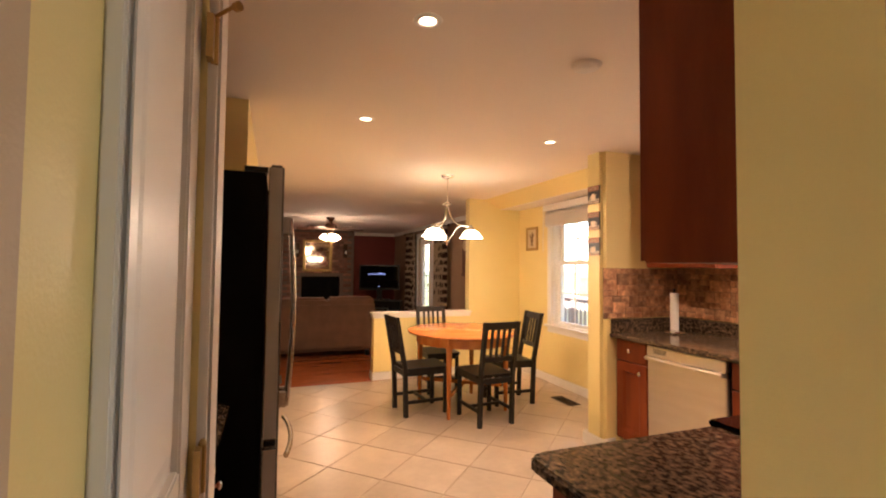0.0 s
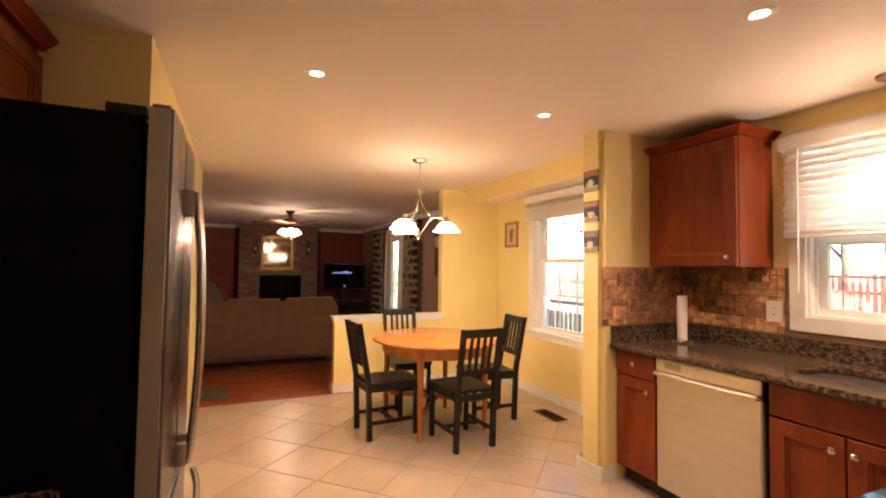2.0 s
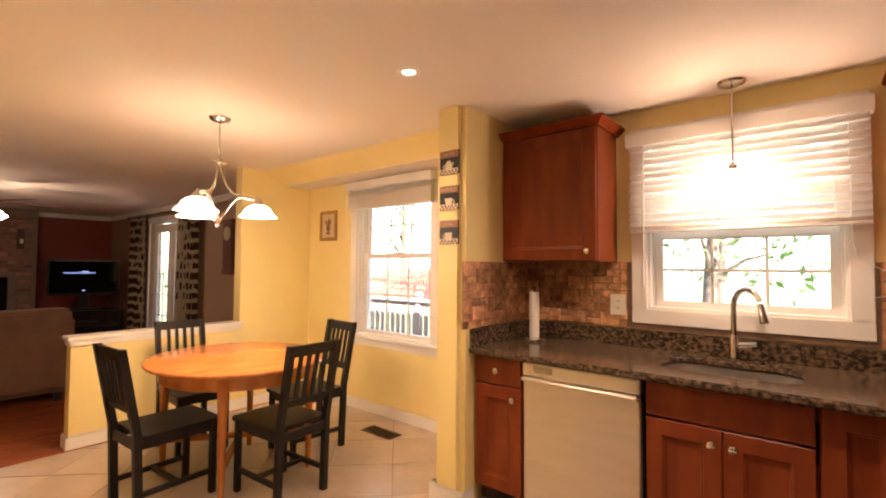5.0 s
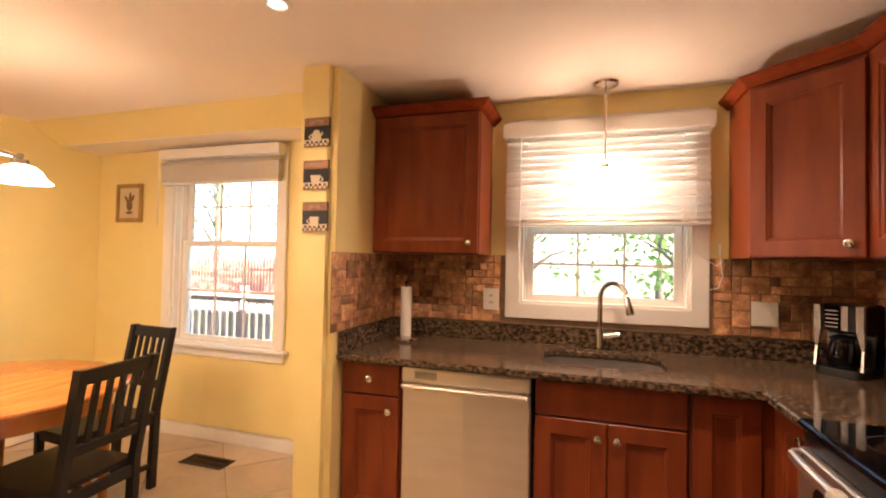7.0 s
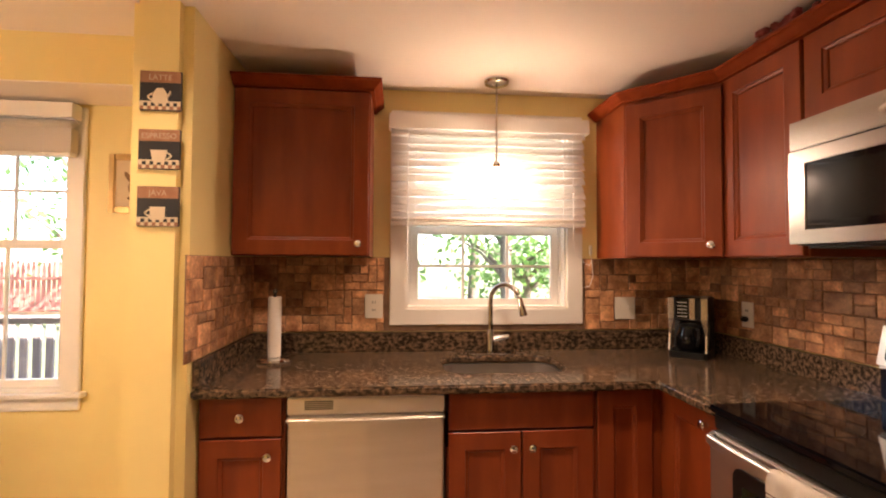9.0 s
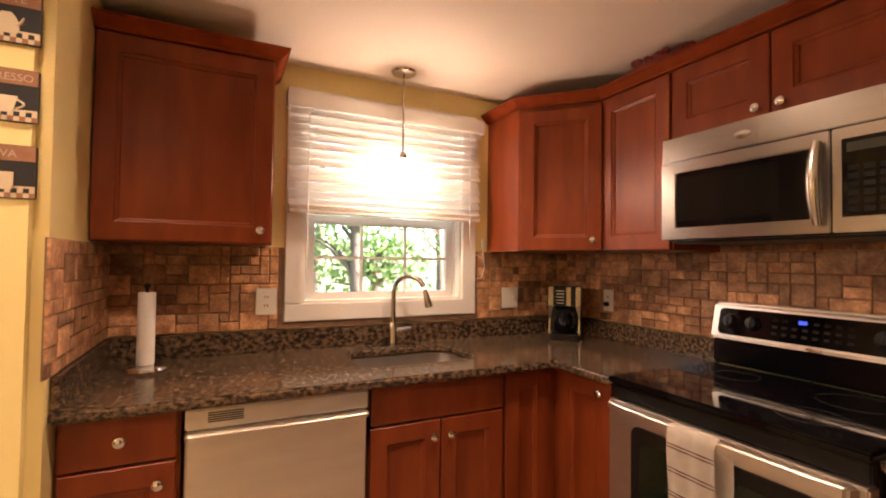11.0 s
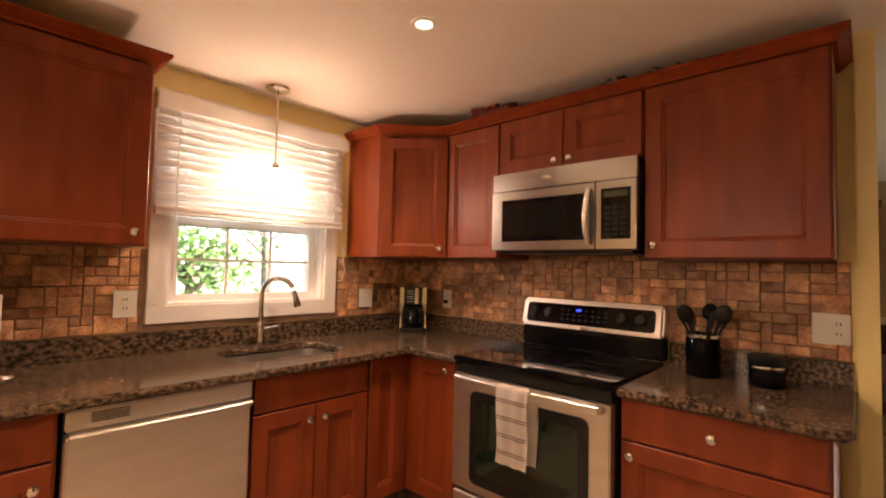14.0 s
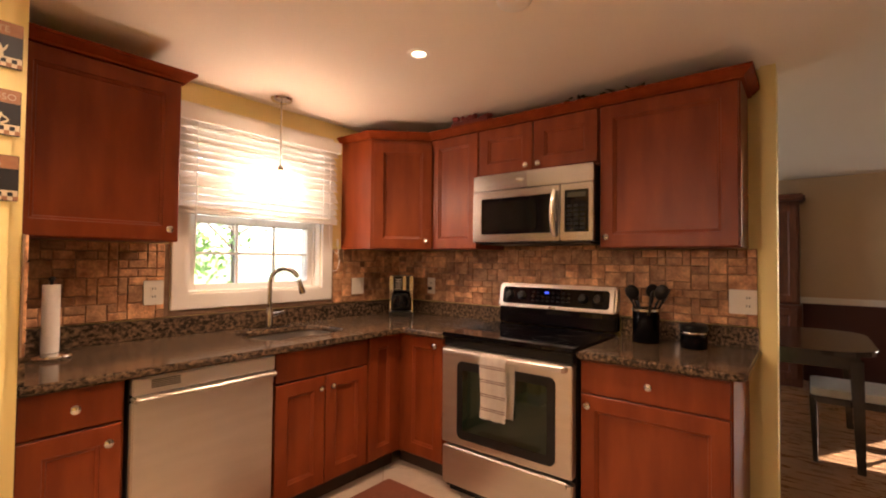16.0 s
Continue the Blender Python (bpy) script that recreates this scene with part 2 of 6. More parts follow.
# ---- the rooms ----
XS, XN, YR, YD = 4.61, 4.665, 3.31, 8.38
LX, LY = 1.40, 4.13
setting("ceiling", boxes((-1.2, 6.0, -1.2, 15.6, CEIL, CEIL + 0.12)), CEILING, "cream painted ceiling over the joined rooms", "ceiling")
W0, W1, WZ0, WZ1 = 4.095, 4.965, 1.10, 2.06      # sink window opening
D0, D1, DZ0, DZ1 = 6.665, 7.595, 0.69, 2.03     # breakfast window opening
P0, P1, PZ = 11.45, 12.95, 2.02                  # patio door opening
OUT = 4.82
setting("wall_sink", wall_x(XS, OUT, YR - 0.12, 5.95, 0, CEIL, [(W0, W1, WZ0, WZ1)]), YELLOW, "yellow painted kitchen wall with a window", "wall")
setting("wall_breakfast", wall_x(XN, OUT, 5.95, YD, 0, CEIL, [(D0, D1, DZ0, DZ1)]), YELLOW, "yellow painted wall of the breakfast corner", "wall")
setting("wall_stove", boxes((2.148, XS, YR - 0.115, YR, 0, CEIL), (2.085, 2.148, YR - 0.115, YR + 0.04, 0, CEIL)), YELLOW, "yellow painted wall behind the stove", "wall")
bm = boxes((3.86, XN, 5.745, 5.95, 0, CEIL))
bmesh.ops.bevel(bm, geom=[e for e in bm.edges if abs(e.verts[0].co.z - e.verts[1].co.z) > 1 and e.verts[0].co.x < 4], offset=0.035, segments=6, affect="EDGES")
for f in bm.faces:
    f.smooth = len(f.verts) == 4 and abs(f.normal.z) < 0.1 and max(abs(f.normal.x), abs(f.normal.y)) < 0.999
setting("wall_stub", bm, YELLOW, "short yellow wall stub with rounded corners", "wall")
bm = bmesh.new()
prism(bm, [(4.15, CEIL), (4.37, 2.141), (XN, 2.141), (XN, CEIL)], -YD, -5.95)
bmesh.ops.transform(bm, matrix=pose(0, 0, 0, 90), verts=bm.verts[:])
setting("ceiling_beam", bm, YELLOW, "yellow boxed beam with a sloping face over the breakfast window", "beam")
setting("beam_underside", boxes((4.37, XN, 5.952, YD - 0.002, 2.136, 2.141)), CEILING, "cream painted underside of the boxed beam", "beam")
setting("wall_divider", boxes((3.92, OUT, YD, YD + 0.12, 0, CEIL)), YELLOW, "yellow wall between breakfast corner and living room", "wall")
setting("half_wall", boxes((2.68, 3.92, YD, YD + 0.12, 0, 0.76)), YELLOW, "low yellow half wall towards the living room", "wall")
bm = boxes((2.655, 3.95, YD - 0.03, YD + 0.15, 0.775, 0.805), (2.67, 3.94, YD - 0.015, YD + 0.135, 0.735, 0.775))
soft(bm, 0.006)
setting("half_wall_cap", bm, TRIM, "white painted ledge on the half wall", "ledge")
setting("wall_fridge_side", boxes((0.60, 1.385, 5.61, 5.73, 0, CEIL), (1.265, 1.385, 5.73, YD + 0.12, 0, CEIL)), YELLOW, "yellow wall enclosing the refrigerator", "wall")
setting("wall_fridge_back", boxes((0.60, 0.72, 3.31, 5.61, 0, CEIL)), YELLOW, "yellow wall behind the refrigerator", "wall")
# hall side with the closet door
HD0, HD1, HDZ = 3.415, 3.93, 2.03
bm = bmesh.new()
prism(bm, [(3.25, 0), (HD0, 0), (HD0, HDZ), (HD1, HDZ), (HD1, 0), (LY, 0), (LY, CEIL), (3.25, CEIL)], 1.28, LX)
bmesh.ops.transform(bm, matrix=Matrix(((0, 0, 1, 0), (1, 0, 0, 0), (0, 1, 0, 0), (0, 0, 0, 1))), verts=bm.verts[:])
setting("wall_closet", bm, YELLOW, "yellow wall with a closet door", "wall")
setting("wall_closet_end", boxes((0.72, 1.28, LY - 0.1, LY, 0, CEIL)), YELLOW, "yellow wall behind the small worktop", "wall")
setting("wall_dining_side", boxes((-1.2, LX, 3.13, 3.25, 0, CEIL)), BEIGE, "beige painted dining room wall", "wall")
setting("wall_dining_stove", boxes((2.085, 4.9, YR - 0.14, YR - 0.115, 0.9, CEIL)), BEIGE, "beige dining room wall behind the kitchen", "wall")
bm = bmesh.new()
prism(bm, [(-1.2, 0.86), (5.0, 0.86), (5.0, CEIL), (-1.2, CEIL)], 0.5, 0.62, [[(-0.5, 0.95), (0.55, 0.95), (0.55, 2.12), (-0.5, 2.12)]])
bmesh.ops.transform(bm, matrix=pose(0, 0, 0, 90), verts=bm.verts[:])
setting("wall_dining_far", bm, BEIGE, "beige dining room wall above a chair rail", "wall")
setting("wall_dining_far_low", boxes((-1.2, 5.0, -0.62, -0.5, 0, 0.86)), MAROON, "dark maroon lower dining room wall", "wall")
setting("wall_dining_left", boxes((-1.2, -1.08, -0.5, 3.13, 0, CEIL)), BEIGE, "beige dining room wall", "wall")
setting("wall_dining_right", wall_x(4.9, 5.02, -0.5, 3.2, 0, CEIL, [(0.3, 1.9, 0.7, 2.0)]), BEIGE, "beige dining room wall with a window", "wall")
YF = 15.1
setting("wall_living_right", boxes((4.65, OUT, YD + 0.12, P0, 0, CEIL), (4.65, OUT, P1, YF, 0, CEIL), (4.65, OUT, P0, P1, PZ, CEIL)), BROWN, "brown painted living room wall with patio doors", "wall")
setting("wall_living_far", boxes((-1.2, OUT, YF, YF + 0.12, 0, CEIL)), RED, "dark red living room end wall", "wall")
setting("wall_living_left", boxes((-1.2, -1.08, 5.7, YF, 0, CEIL), (-1.08, 1.265, 5.70, 5.73, 0, CEIL)), BROWN, "brown painted living room wall", "wall")
setting("floor_kitchen", boxes((0.6, XN, 3.2, YD - 0.03, -0.06, -0.004)), GROUT, "cream stone tile floor laid diagonally", "floor")
setting("floor_living", boxes((-1.2, OUT, YD - 0.03, YF, -0.06, -0.004)), WOODFLOOR, "glossy reddish wooden floorboards", "floor")
setting("floor_dining", boxes((-1.2, 5.0, -0.6, 3.2, -0.06, -0.004)), OAKFLOOR, "brown wooden dining room floorboards", "floor")



# ---- kitchen cabinets ----
def panel_door(w, h, t=0.02, rail=0.066, flat=False):
    """A framed door: x from 0 to w, z from 0 to h, front at y = 0."""
    bm = bmesh.new()
    if flat:
        box(bm, 0, w, 0, t, 0, h)
        soft(bm, 0.003)
        return bm
    g = 0.012
    loops = []
    for x0, x1, za, zb, y in ((0, w, 0, h, t), (0, w, 0, h, 0.003), (0.003, w - 0.003, 0.003, h - 0.003, 0), (rail, w - rail, rail, h - rail, 0), (rail + 0.002, w - rail - 0.002, rail + 0.002, h - rail - 0.002, 0.005),
                              (rail + g, w - rail - g, rail + g, h - rail - g, 0.009), (rail + g + 0.003, w - rail - g - 0.003, rail + g + 0.003, h - rail - g - 0.003, 0.014)):
        loops.append([bm.verts.new(c) for c in ((x0, y, za), (x1, y, za), (x1, y, zb), (x0, y, zb))])
    for p, q in zip(loops, loops[1:]):
        for i in range(4):
            bm.faces.new((p[i], p[(i + 1) % 4], q[(i + 1) % 4], q[i]))
    bm.faces.new(loops[0])
    bm.faces.new(loops[-1])
    return bm


def knob_bm():
    bm = bmesh.new()
    lathe(bm, [(0.0, 0), (0.008, 0), (0.006, 0.010), (0.007, 0.014), (0.0155, 0.020), (0.016, 0.025), (0.011, 0.029), (0.0, 0.030)], pose(0, 0, 0, 90), 16)
    return bm


KNOB = mesh_of("knob", knob_bm(), CHROME, True)


def add_knob(parent, x, y, z):
    ob = new("knob", KNOB)
    ob.parent = parent
    ob.location = (x, y, z)
    ob["label"] = "small round polished knob"


def cabinet(name, m, w, h, d, fronts, label, z0=0.0, kick=0.0, body=None):
    """fronts: rows of kind, x0, x1, z0, z1, knob x, knob z; kind is door or drawer."""
    e = thing(name, m, label, "cabinet", "cherry kitchen cabinets")
    bm = bmesh.new()
    box(bm, 0.0005, w - 0.0005, 0.021, d, z0 + kick, z0 + (body or h))
    soft(bm, 0.0015, 1)
    part("body", bm, CHERRY, e)
    if kick:
        part("toe_kick", boxes((0.0005, w - 0.0005, 0.085, d - 0.02, 0, kick - 0.002)), KICK, e, "dark recessed toe kick")
    for kind, x0, x1, za, zb, kx, kz in fronts:
        bm = panel_door(x1 - x0, zb - za, flat=(kind == "drawer"))
        ob = part(kind, bm, CHERRY, e)
        ob.location = (x0, 0, za)
        if kx is not None:
            add_knob(ob, kx - x0, 0, kz - za)
    return e


FS, FR = XS - 0.635, YR + 0.635          # cabinet front planes of the sink run and the stove run
BH = 0.845                               # base cabinet height
sinkrun = lambda y: pose(FS, y, 0, 0, 0, -90)
stoverun = lambda x: pose(x, FR, 0, 0, 0, 180)
cabinet("base_cabinet", sinkrun(5.743), 0.318, BH, 0.63, [("drawer", 0.012, 0.306, 0.69, 0.835, 0.16, 0.765), ("door", 0.012, 0.306, 0.115, 0.68, 0.26, 0.62)], "narrow cherry base cabinet with one drawer and one door", kick=0.1)
cabinet("sink_base_cabinet", sinkrun(4.815), 0.60, BH, 0.63, [("drawer", 0.008, 0.592, 0.69, 0.835, None, None), ("door", 0.008, 0.297, 0.115, 0.68, 0.262, 0.62), ("door", 0.303, 0.592, 0.115, 0.68, 0.338, 0.62)], "cherry sink base cabinet with two doors under a false drawer", kick=0.1, body=0.62)
cabinet("corner_base_cabinet", sinkrun(4.213), 0.288, BH, 0.63, [("door", 0.008, 0.240, 0.115, 0.835, None, None)], "cherry corner base cabinet beside the sink", kick=0.1)
cabinet("corner_base_cabinet", stoverun(FS + 0.085), 0.457, BH, 0.60, [("door", 0.117, 0.422, 0.115, 0.835, 0.377, 0.79)], "cherry corner base cabinet beside the stove", kick=0.1)
cabinet("base_cabinet", stoverun(2.815), 0.615, BH, 0.63, [("drawer", 0.008, 0.607, 0.69, 0.835, 0.31, 0.765), ("door", 0.008, 0.607, 0.115, 0.68, 0.045, 0.635)], "cherry base cabinet with one drawer and one wide door", kick=0.1)
UB, UH = 1.37, 0.752
cabinet("wall_cabinet", pose(XS - 0.335, 5.743, 0, 0, 0, -90), 0.605, UH, 0.33, [("door", 0.006, 0.599, UB + 0.004, UB + UH - 0.006, 0.555, UB + 0.055)], "cherry wall cabinet with one door", z0=UB)
cabinet("wall_cabinet", pose(4.00, YR + 0.335, 0, 0, 0, 180), 0.395, UH, 0.33, [("door", 0.006, 0.389, UB + 0.004, UB + UH - 0.006, None, None)], "tall narrow cherry wall cabinet", z0=UB)
cabinet("wall_cabinet", pose(3.604, YR + 0.335, 0, 0, 0, 180), 0.77, 0.297, 0.33, [("door", 0.006, 0.382, 1.832, UB + UH - 0.006, 0.345, 1.86), ("door", 0.388, 0.764, 1.832, UB + UH - 0.006, 0.425, 1.86)], "low cherry wall cabinet with two doors over the microwave", z0=1.825)
cabinet("wall_cabinet", pose(2.833, YR + 0.335, 0, 0, 0, 180), 0.633, UH, 0.33, [("door", 0.008, 0.625, UB + 0.004, UB + UH - 0.006, 0.045, UB + 0.055)], "wide cherry wall cabinet with one door", z0=UB)
# corner cabinet with a slanted door
e = thing("corner_wall_cabinet", pose(0, 0, 0), "cherry corner wall cabinet with a slanted door", "cabinet", "cherry kitchen cabinets")
bm = bmesh.new()
prism(bm, [(XS, YR + 0.001), (XS, 3.92), (4.30, 3.92), (4.002, 3.63), (4.002, YR + 0.001)], UB, UB + UH)
part("body", bm, CHERRY, e)
dl = math.hypot(0.298, 0.29)
ob = part("door", panel_door(dl - 0.02, UH - 0.034), CHERRY, e)
ang = math.degrees(math.atan2(-0.29, -0.298))
ob.matrix_local = pose(4.272, 3.92, UB + 0.004, 0, 0, ang) @ pose(0.0, -0.021, 0)
add_knob(ob, dl - 0.06, 0, 0.05)


def crown(name, path, label):
    """A flared crown moulding along a path of points, outside on the path's right."""
    prof = [(-0.028, 0.0), (0.010, 0.0), (0.012, 0.010), (0.022, 0.018), (0.036, 0.034), (0.040, 0.040), (0.046, 0.042), (0.046, 0.056), (-0.028, 0.056)]
    e = thing(name, pose(0, 0, 0), label, "moulding")
    pts = [Vector((*p, 0)) for p in path]
    rings = []
    for i, p in enumerate(pts):
        d0 = (pts[i] - pts[i - 1]).normalized() if i else None
        d1 = (pts[i + 1] - pts[i]).normalized() if i < len(pts) - 1 else None
        ns = [Vector((d.y, -d.x, 0)) for d in (d0, d1) if d is not None]
        n = sum(ns, Vector()) / len(ns)
        n = n / n.length_squared
        rings.append([p + n * o + Vector((0, 0, UB + UH + 0.001 + z * 0.84)) for o, z in prof])
    for a, b in zip(rings, rings[1:]):
        bm = bmesh.new()
        va, vb = [bm.verts.new(v) for v in a], [bm.verts.new(v) for v in b]
        for i in range(len(prof)):
            j = (i + 1) % len(prof)
            bm.faces.new((va[i], va[j], vb[j], vb[i]))
        bm.faces.new(va)
        bm.faces.new(vb[::-1])
        part("moulding_length", bm, CHERRYMATT, e)
    return e


crown("cabinet_crown", [(XS, 5.133), (XS - 0.33, 5.133), (XS - 0.33, 5.743)][::-1], "flared cherry crown moulding on a wall cabinet")
crown("cabinet_crown", [(XS, 3.925), (4.298, 3.925), (4.000, 3.640), (2.195, 3.640), (2.195, YR + 0.002)], "long cherry crown moulding round the wall cabinets")
# cabinets beside and over the refrigerator
cabinet("base_cabinet", pose(1.36, LY + 0.005, 0, 0, 0, 90), 0.56, BH, 0.63, [("drawer", 0.008, 0.552, 0.69, 0.835, 0.28, 0.765), ("door", 0.008, 0.552, 0.115, 0.68, 0.5, 0.63)], "cherry base cabinet beside the refrigerator", kick=0.1)
cabinet("wall_cabinet", pose(1.05, 4.70, 0, 0, 0, 90), 0.905, 0.322, 0.325, [("door", 0.006, 0.449, 1.804, 2.09, 0.41, 1.83), ("door", 0.455, 0.899, 1.804, 2.09, 0.495, 1.83)], "cherry wall cabinet with two doors over the refrigerator", z0=1.80)
crown("cabinet_crown", [(1.045, 4.70), (1.045, 5.605)], "cherry crown moulding over the refrigerator")

# ---- worktops ----
GRANITE = mat("brown_granite", (0.026, 0.019, 0.014), (0.215, 0.138, 0.082), 0.12, scale=48, detail=8, bump=0.03, bscale=170, fine=0.65, spec=0.24, lo=0.41, hi=0.68, stretch=(1.5, 1, 1.3))
CT0, CT1 = 0.846, 0.880
SK = (4.10, 4.45, 4.26, 4.80)   # sink hole
bm = bmesh.new()
prism(bm, [(3.60, YR + 0.003), (XS - 0.003, YR + 0.003), (XS - 0.003, 5.742), (XS - 0.695, 5.742), (XS - 0.695, YR + 0.675), (3.60, YR + 0.675)], CT0, CT1, [round_rect(*SK, 0.09)])
soft(bm, 0.008, 3)
top = tagged(part("worktop", bm, GRANITE), "polished brown speckled granite worktop round the corner", "worktop")
part("upstand", boxes((XS - 0.022, XS - 0.002, YR + 0.024, 5.741, CT1 + 0.001, CT1 + 0.10)), GRANITE, top)
part("upstand", boxes((3.60, XS - 0.002, YR + 0.002, YR + 0.022, CT1 + 0.001, CT1 + 0.10)), GRANITE, top)
part("upstand", boxes((XS - 0.675, XS - 0.024, 5.721, 5.743, CT1 + 0.001, CT1 + 0.10)), GRANITE, top)
bm = bmesh.new()
prism(bm, [(2.15, YR + 0.003), (2.815, YR + 0.003), (2.815, YR + 0.675), (2.20, YR + 0.675), (2.165, YR + 0.665), (2.15, YR + 0.64)], CT0, CT1)
soft(bm, 0.008, 3)
top = tagged(part("worktop", bm, GRANITE), "small polished granite worktop beside the stove", "worktop")
part("upstand", boxes((2.16, 2.815, YR + 0.002, YR + 0.022, CT1 + 0.001, CT1 + 0.10)), GRANITE, top)
bm = bmesh.new()
prism(bm, [(0.725, LY + 0.003), (1.40, LY + 0.003), (1.40, LY + 0.565), (0.725, LY + 0.565)], CT0, CT1)
soft(bm, 0.008, 3)
tagged(part("worktop", bm, GRANITE), "granite worktop beside the refrigerator", "worktop")



# ---- windows and trim ----
def casing(parent, x, y0, y1, z0, z1, w=0.085, t=0.022, sill=True, foot=True):
    """White boards round an opening in a wall that faces -x at x."""
    for a, b, c, d in ((y0 - w, y0, z0, z1), (y1, y1 + w, z0, z1), (y0 - w, y1 + w, z1, z1 + w)) + (((y0 - w, y1 + w, z0 - w, z0),) if foot else ()):
        bm = boxes((x - t, x, a, b, c, d))
        soft(bm, 0.004)
        part("casing", bm, TRIM, parent)


def sash(name, parent, x, y0, y1, z0, z1, cols, rows, st=0.045, bar=0.014):
    fr = bmesh.new()
    for a, b, c, d in ((y0, y0 + st, z0, z1), (y1 - st, y1, z0, z1), (y0 + st, y1 - st, z0, z0 + st), (y0 + st, y1 - st, z1 - st, z1)):
        box(fr, x - 0.016, x + 0.016, a, b, c, d)
    soft(fr, 0.003)
    s = part(name, fr, TRIM, parent)
    ya, yb, za, zb = y0 + st, y1 - st, z0 + st, z1 - st
    for i in range(1, cols):
        yy = ya + (yb - ya) * i / cols
        part("glazing_bar", boxes((x - 0.006, x + 0.006, yy - bar / 2, yy + bar / 2, za, zb)), TRIM, s)
    for i in range(1, rows):
        zz = za + (zb - za) * i / rows
        part("glazing_bar", boxes((x - 0.0055, x + 0.0055, ya, yb, zz - bar / 2, zz + bar / 2)), TRIM, s)
    g = part("pane", boxes((x + 0.007, x + 0.010, ya, yb, za, zb)), GLASS, s)
    g.visible_shadow = False
    return s


def wall_window(name, x, y0, y1, z0, z1, mid, label, cols=3, foot=True):
    e = tagged(new(name), label, "window", "", "structure")
    casing(e, x, y0, y1, z0, z1, foot=foot)
    # lining of the opening
    for r in ((x, OUT, y0, y0 + 0.012, z0, z1), (x, OUT, y1 - 0.012, y1, z0, z1), (x, OUT, y0 + 0.012, y1 - 0.012, z0, z0 + 0.012), (x, OUT, y0 + 0.012, y1 - 0.012, z1 - 0.012, z1)):
        part("jamb", boxes(r), TRIM, e)
    sash("lower_sash", e, x + 0.075, y0 + 0.025, y1 - 0.025, z0 + 0.006, mid + 0.022, cols, 2, st=0.040)
    sash("upper_sash", e, x + 0.115, y0 + 0.025, y1 - 0.025, mid - 0.022, z1 - 0.02, cols, 2, st=0.040)
    for a, b in ((y0 + 0.012, y0 + 0.024), (y1 - 0.024, y1 - 0.012)):
        part("track", boxes((x + 0.045, x + 0.15, a, b, z0 + 0.012, z1 - 0.012)), TRIM, e)
    lock = boxes((x + 0.045, x + 0.060, (y0 + y1) / 2 - 0.03, (y0 + y1) / 2 + 0.03, mid + 0.022, mid + 0.034))
    part("sash_lock", lock, TRIM, e)
    return e


w1 = wall_window("window_1", XS, W0, W1, WZ0, WZ1, 1.520, "white double-hung kitchen window with glazing bars")
w2 = wall_window("window_2", XN, D0, D1, DZ0, DZ1, 1.425, "white double-hung breakfast window with glazing bars", foot=False)
bm = boxes((XN - 0.055, XN, D0 - 0.115, D1 + 0.115, DZ0 - 0.025, DZ0), (XN - 0.02, XN, D0 - 0.085, D1 + 0.085, DZ0 - 0.09, DZ0 - 0.027))
soft(bm, 0.004)
part("sill", bm, TRIM, w2)

BLIND = mat("ivory_blind_slats", (0.80, 0.74, 0.66), (0.84, 0.78, 0.70), 0.45, scale=6)
_bn = BLIND.node_tree.nodes["Principled BSDF"]
_bn.inputs["Transmission Weight"].default_value = 0.0
tr = BLIND.node_tree.nodes.new("ShaderNodeBsdfTranslucent")
tr.inputs[0].default_value = (0.9, 0.84, 0.76, 1)
mxs = BLIND.node_tree.nodes.new("ShaderNodeMixShader")
mxs.inputs[0].default_value = 0.16
outn = BLIND.node_tree.nodes["Material Output"]
BLIND.node_tree.links.new(_bn.outputs[0], mxs.inputs[1])
BLIND.node_tree.links.new(tr.outputs[0], mxs.inputs[2])
BLIND.node_tree.links.new(mxs.outputs[0], outn.inputs[0])


def cord(name, pts, r, parent, material=TRIM):
    bm = bmesh.new()
    tube(bm, pts, r, 6)
    return part(name, bm, material, parent, smooth=True)


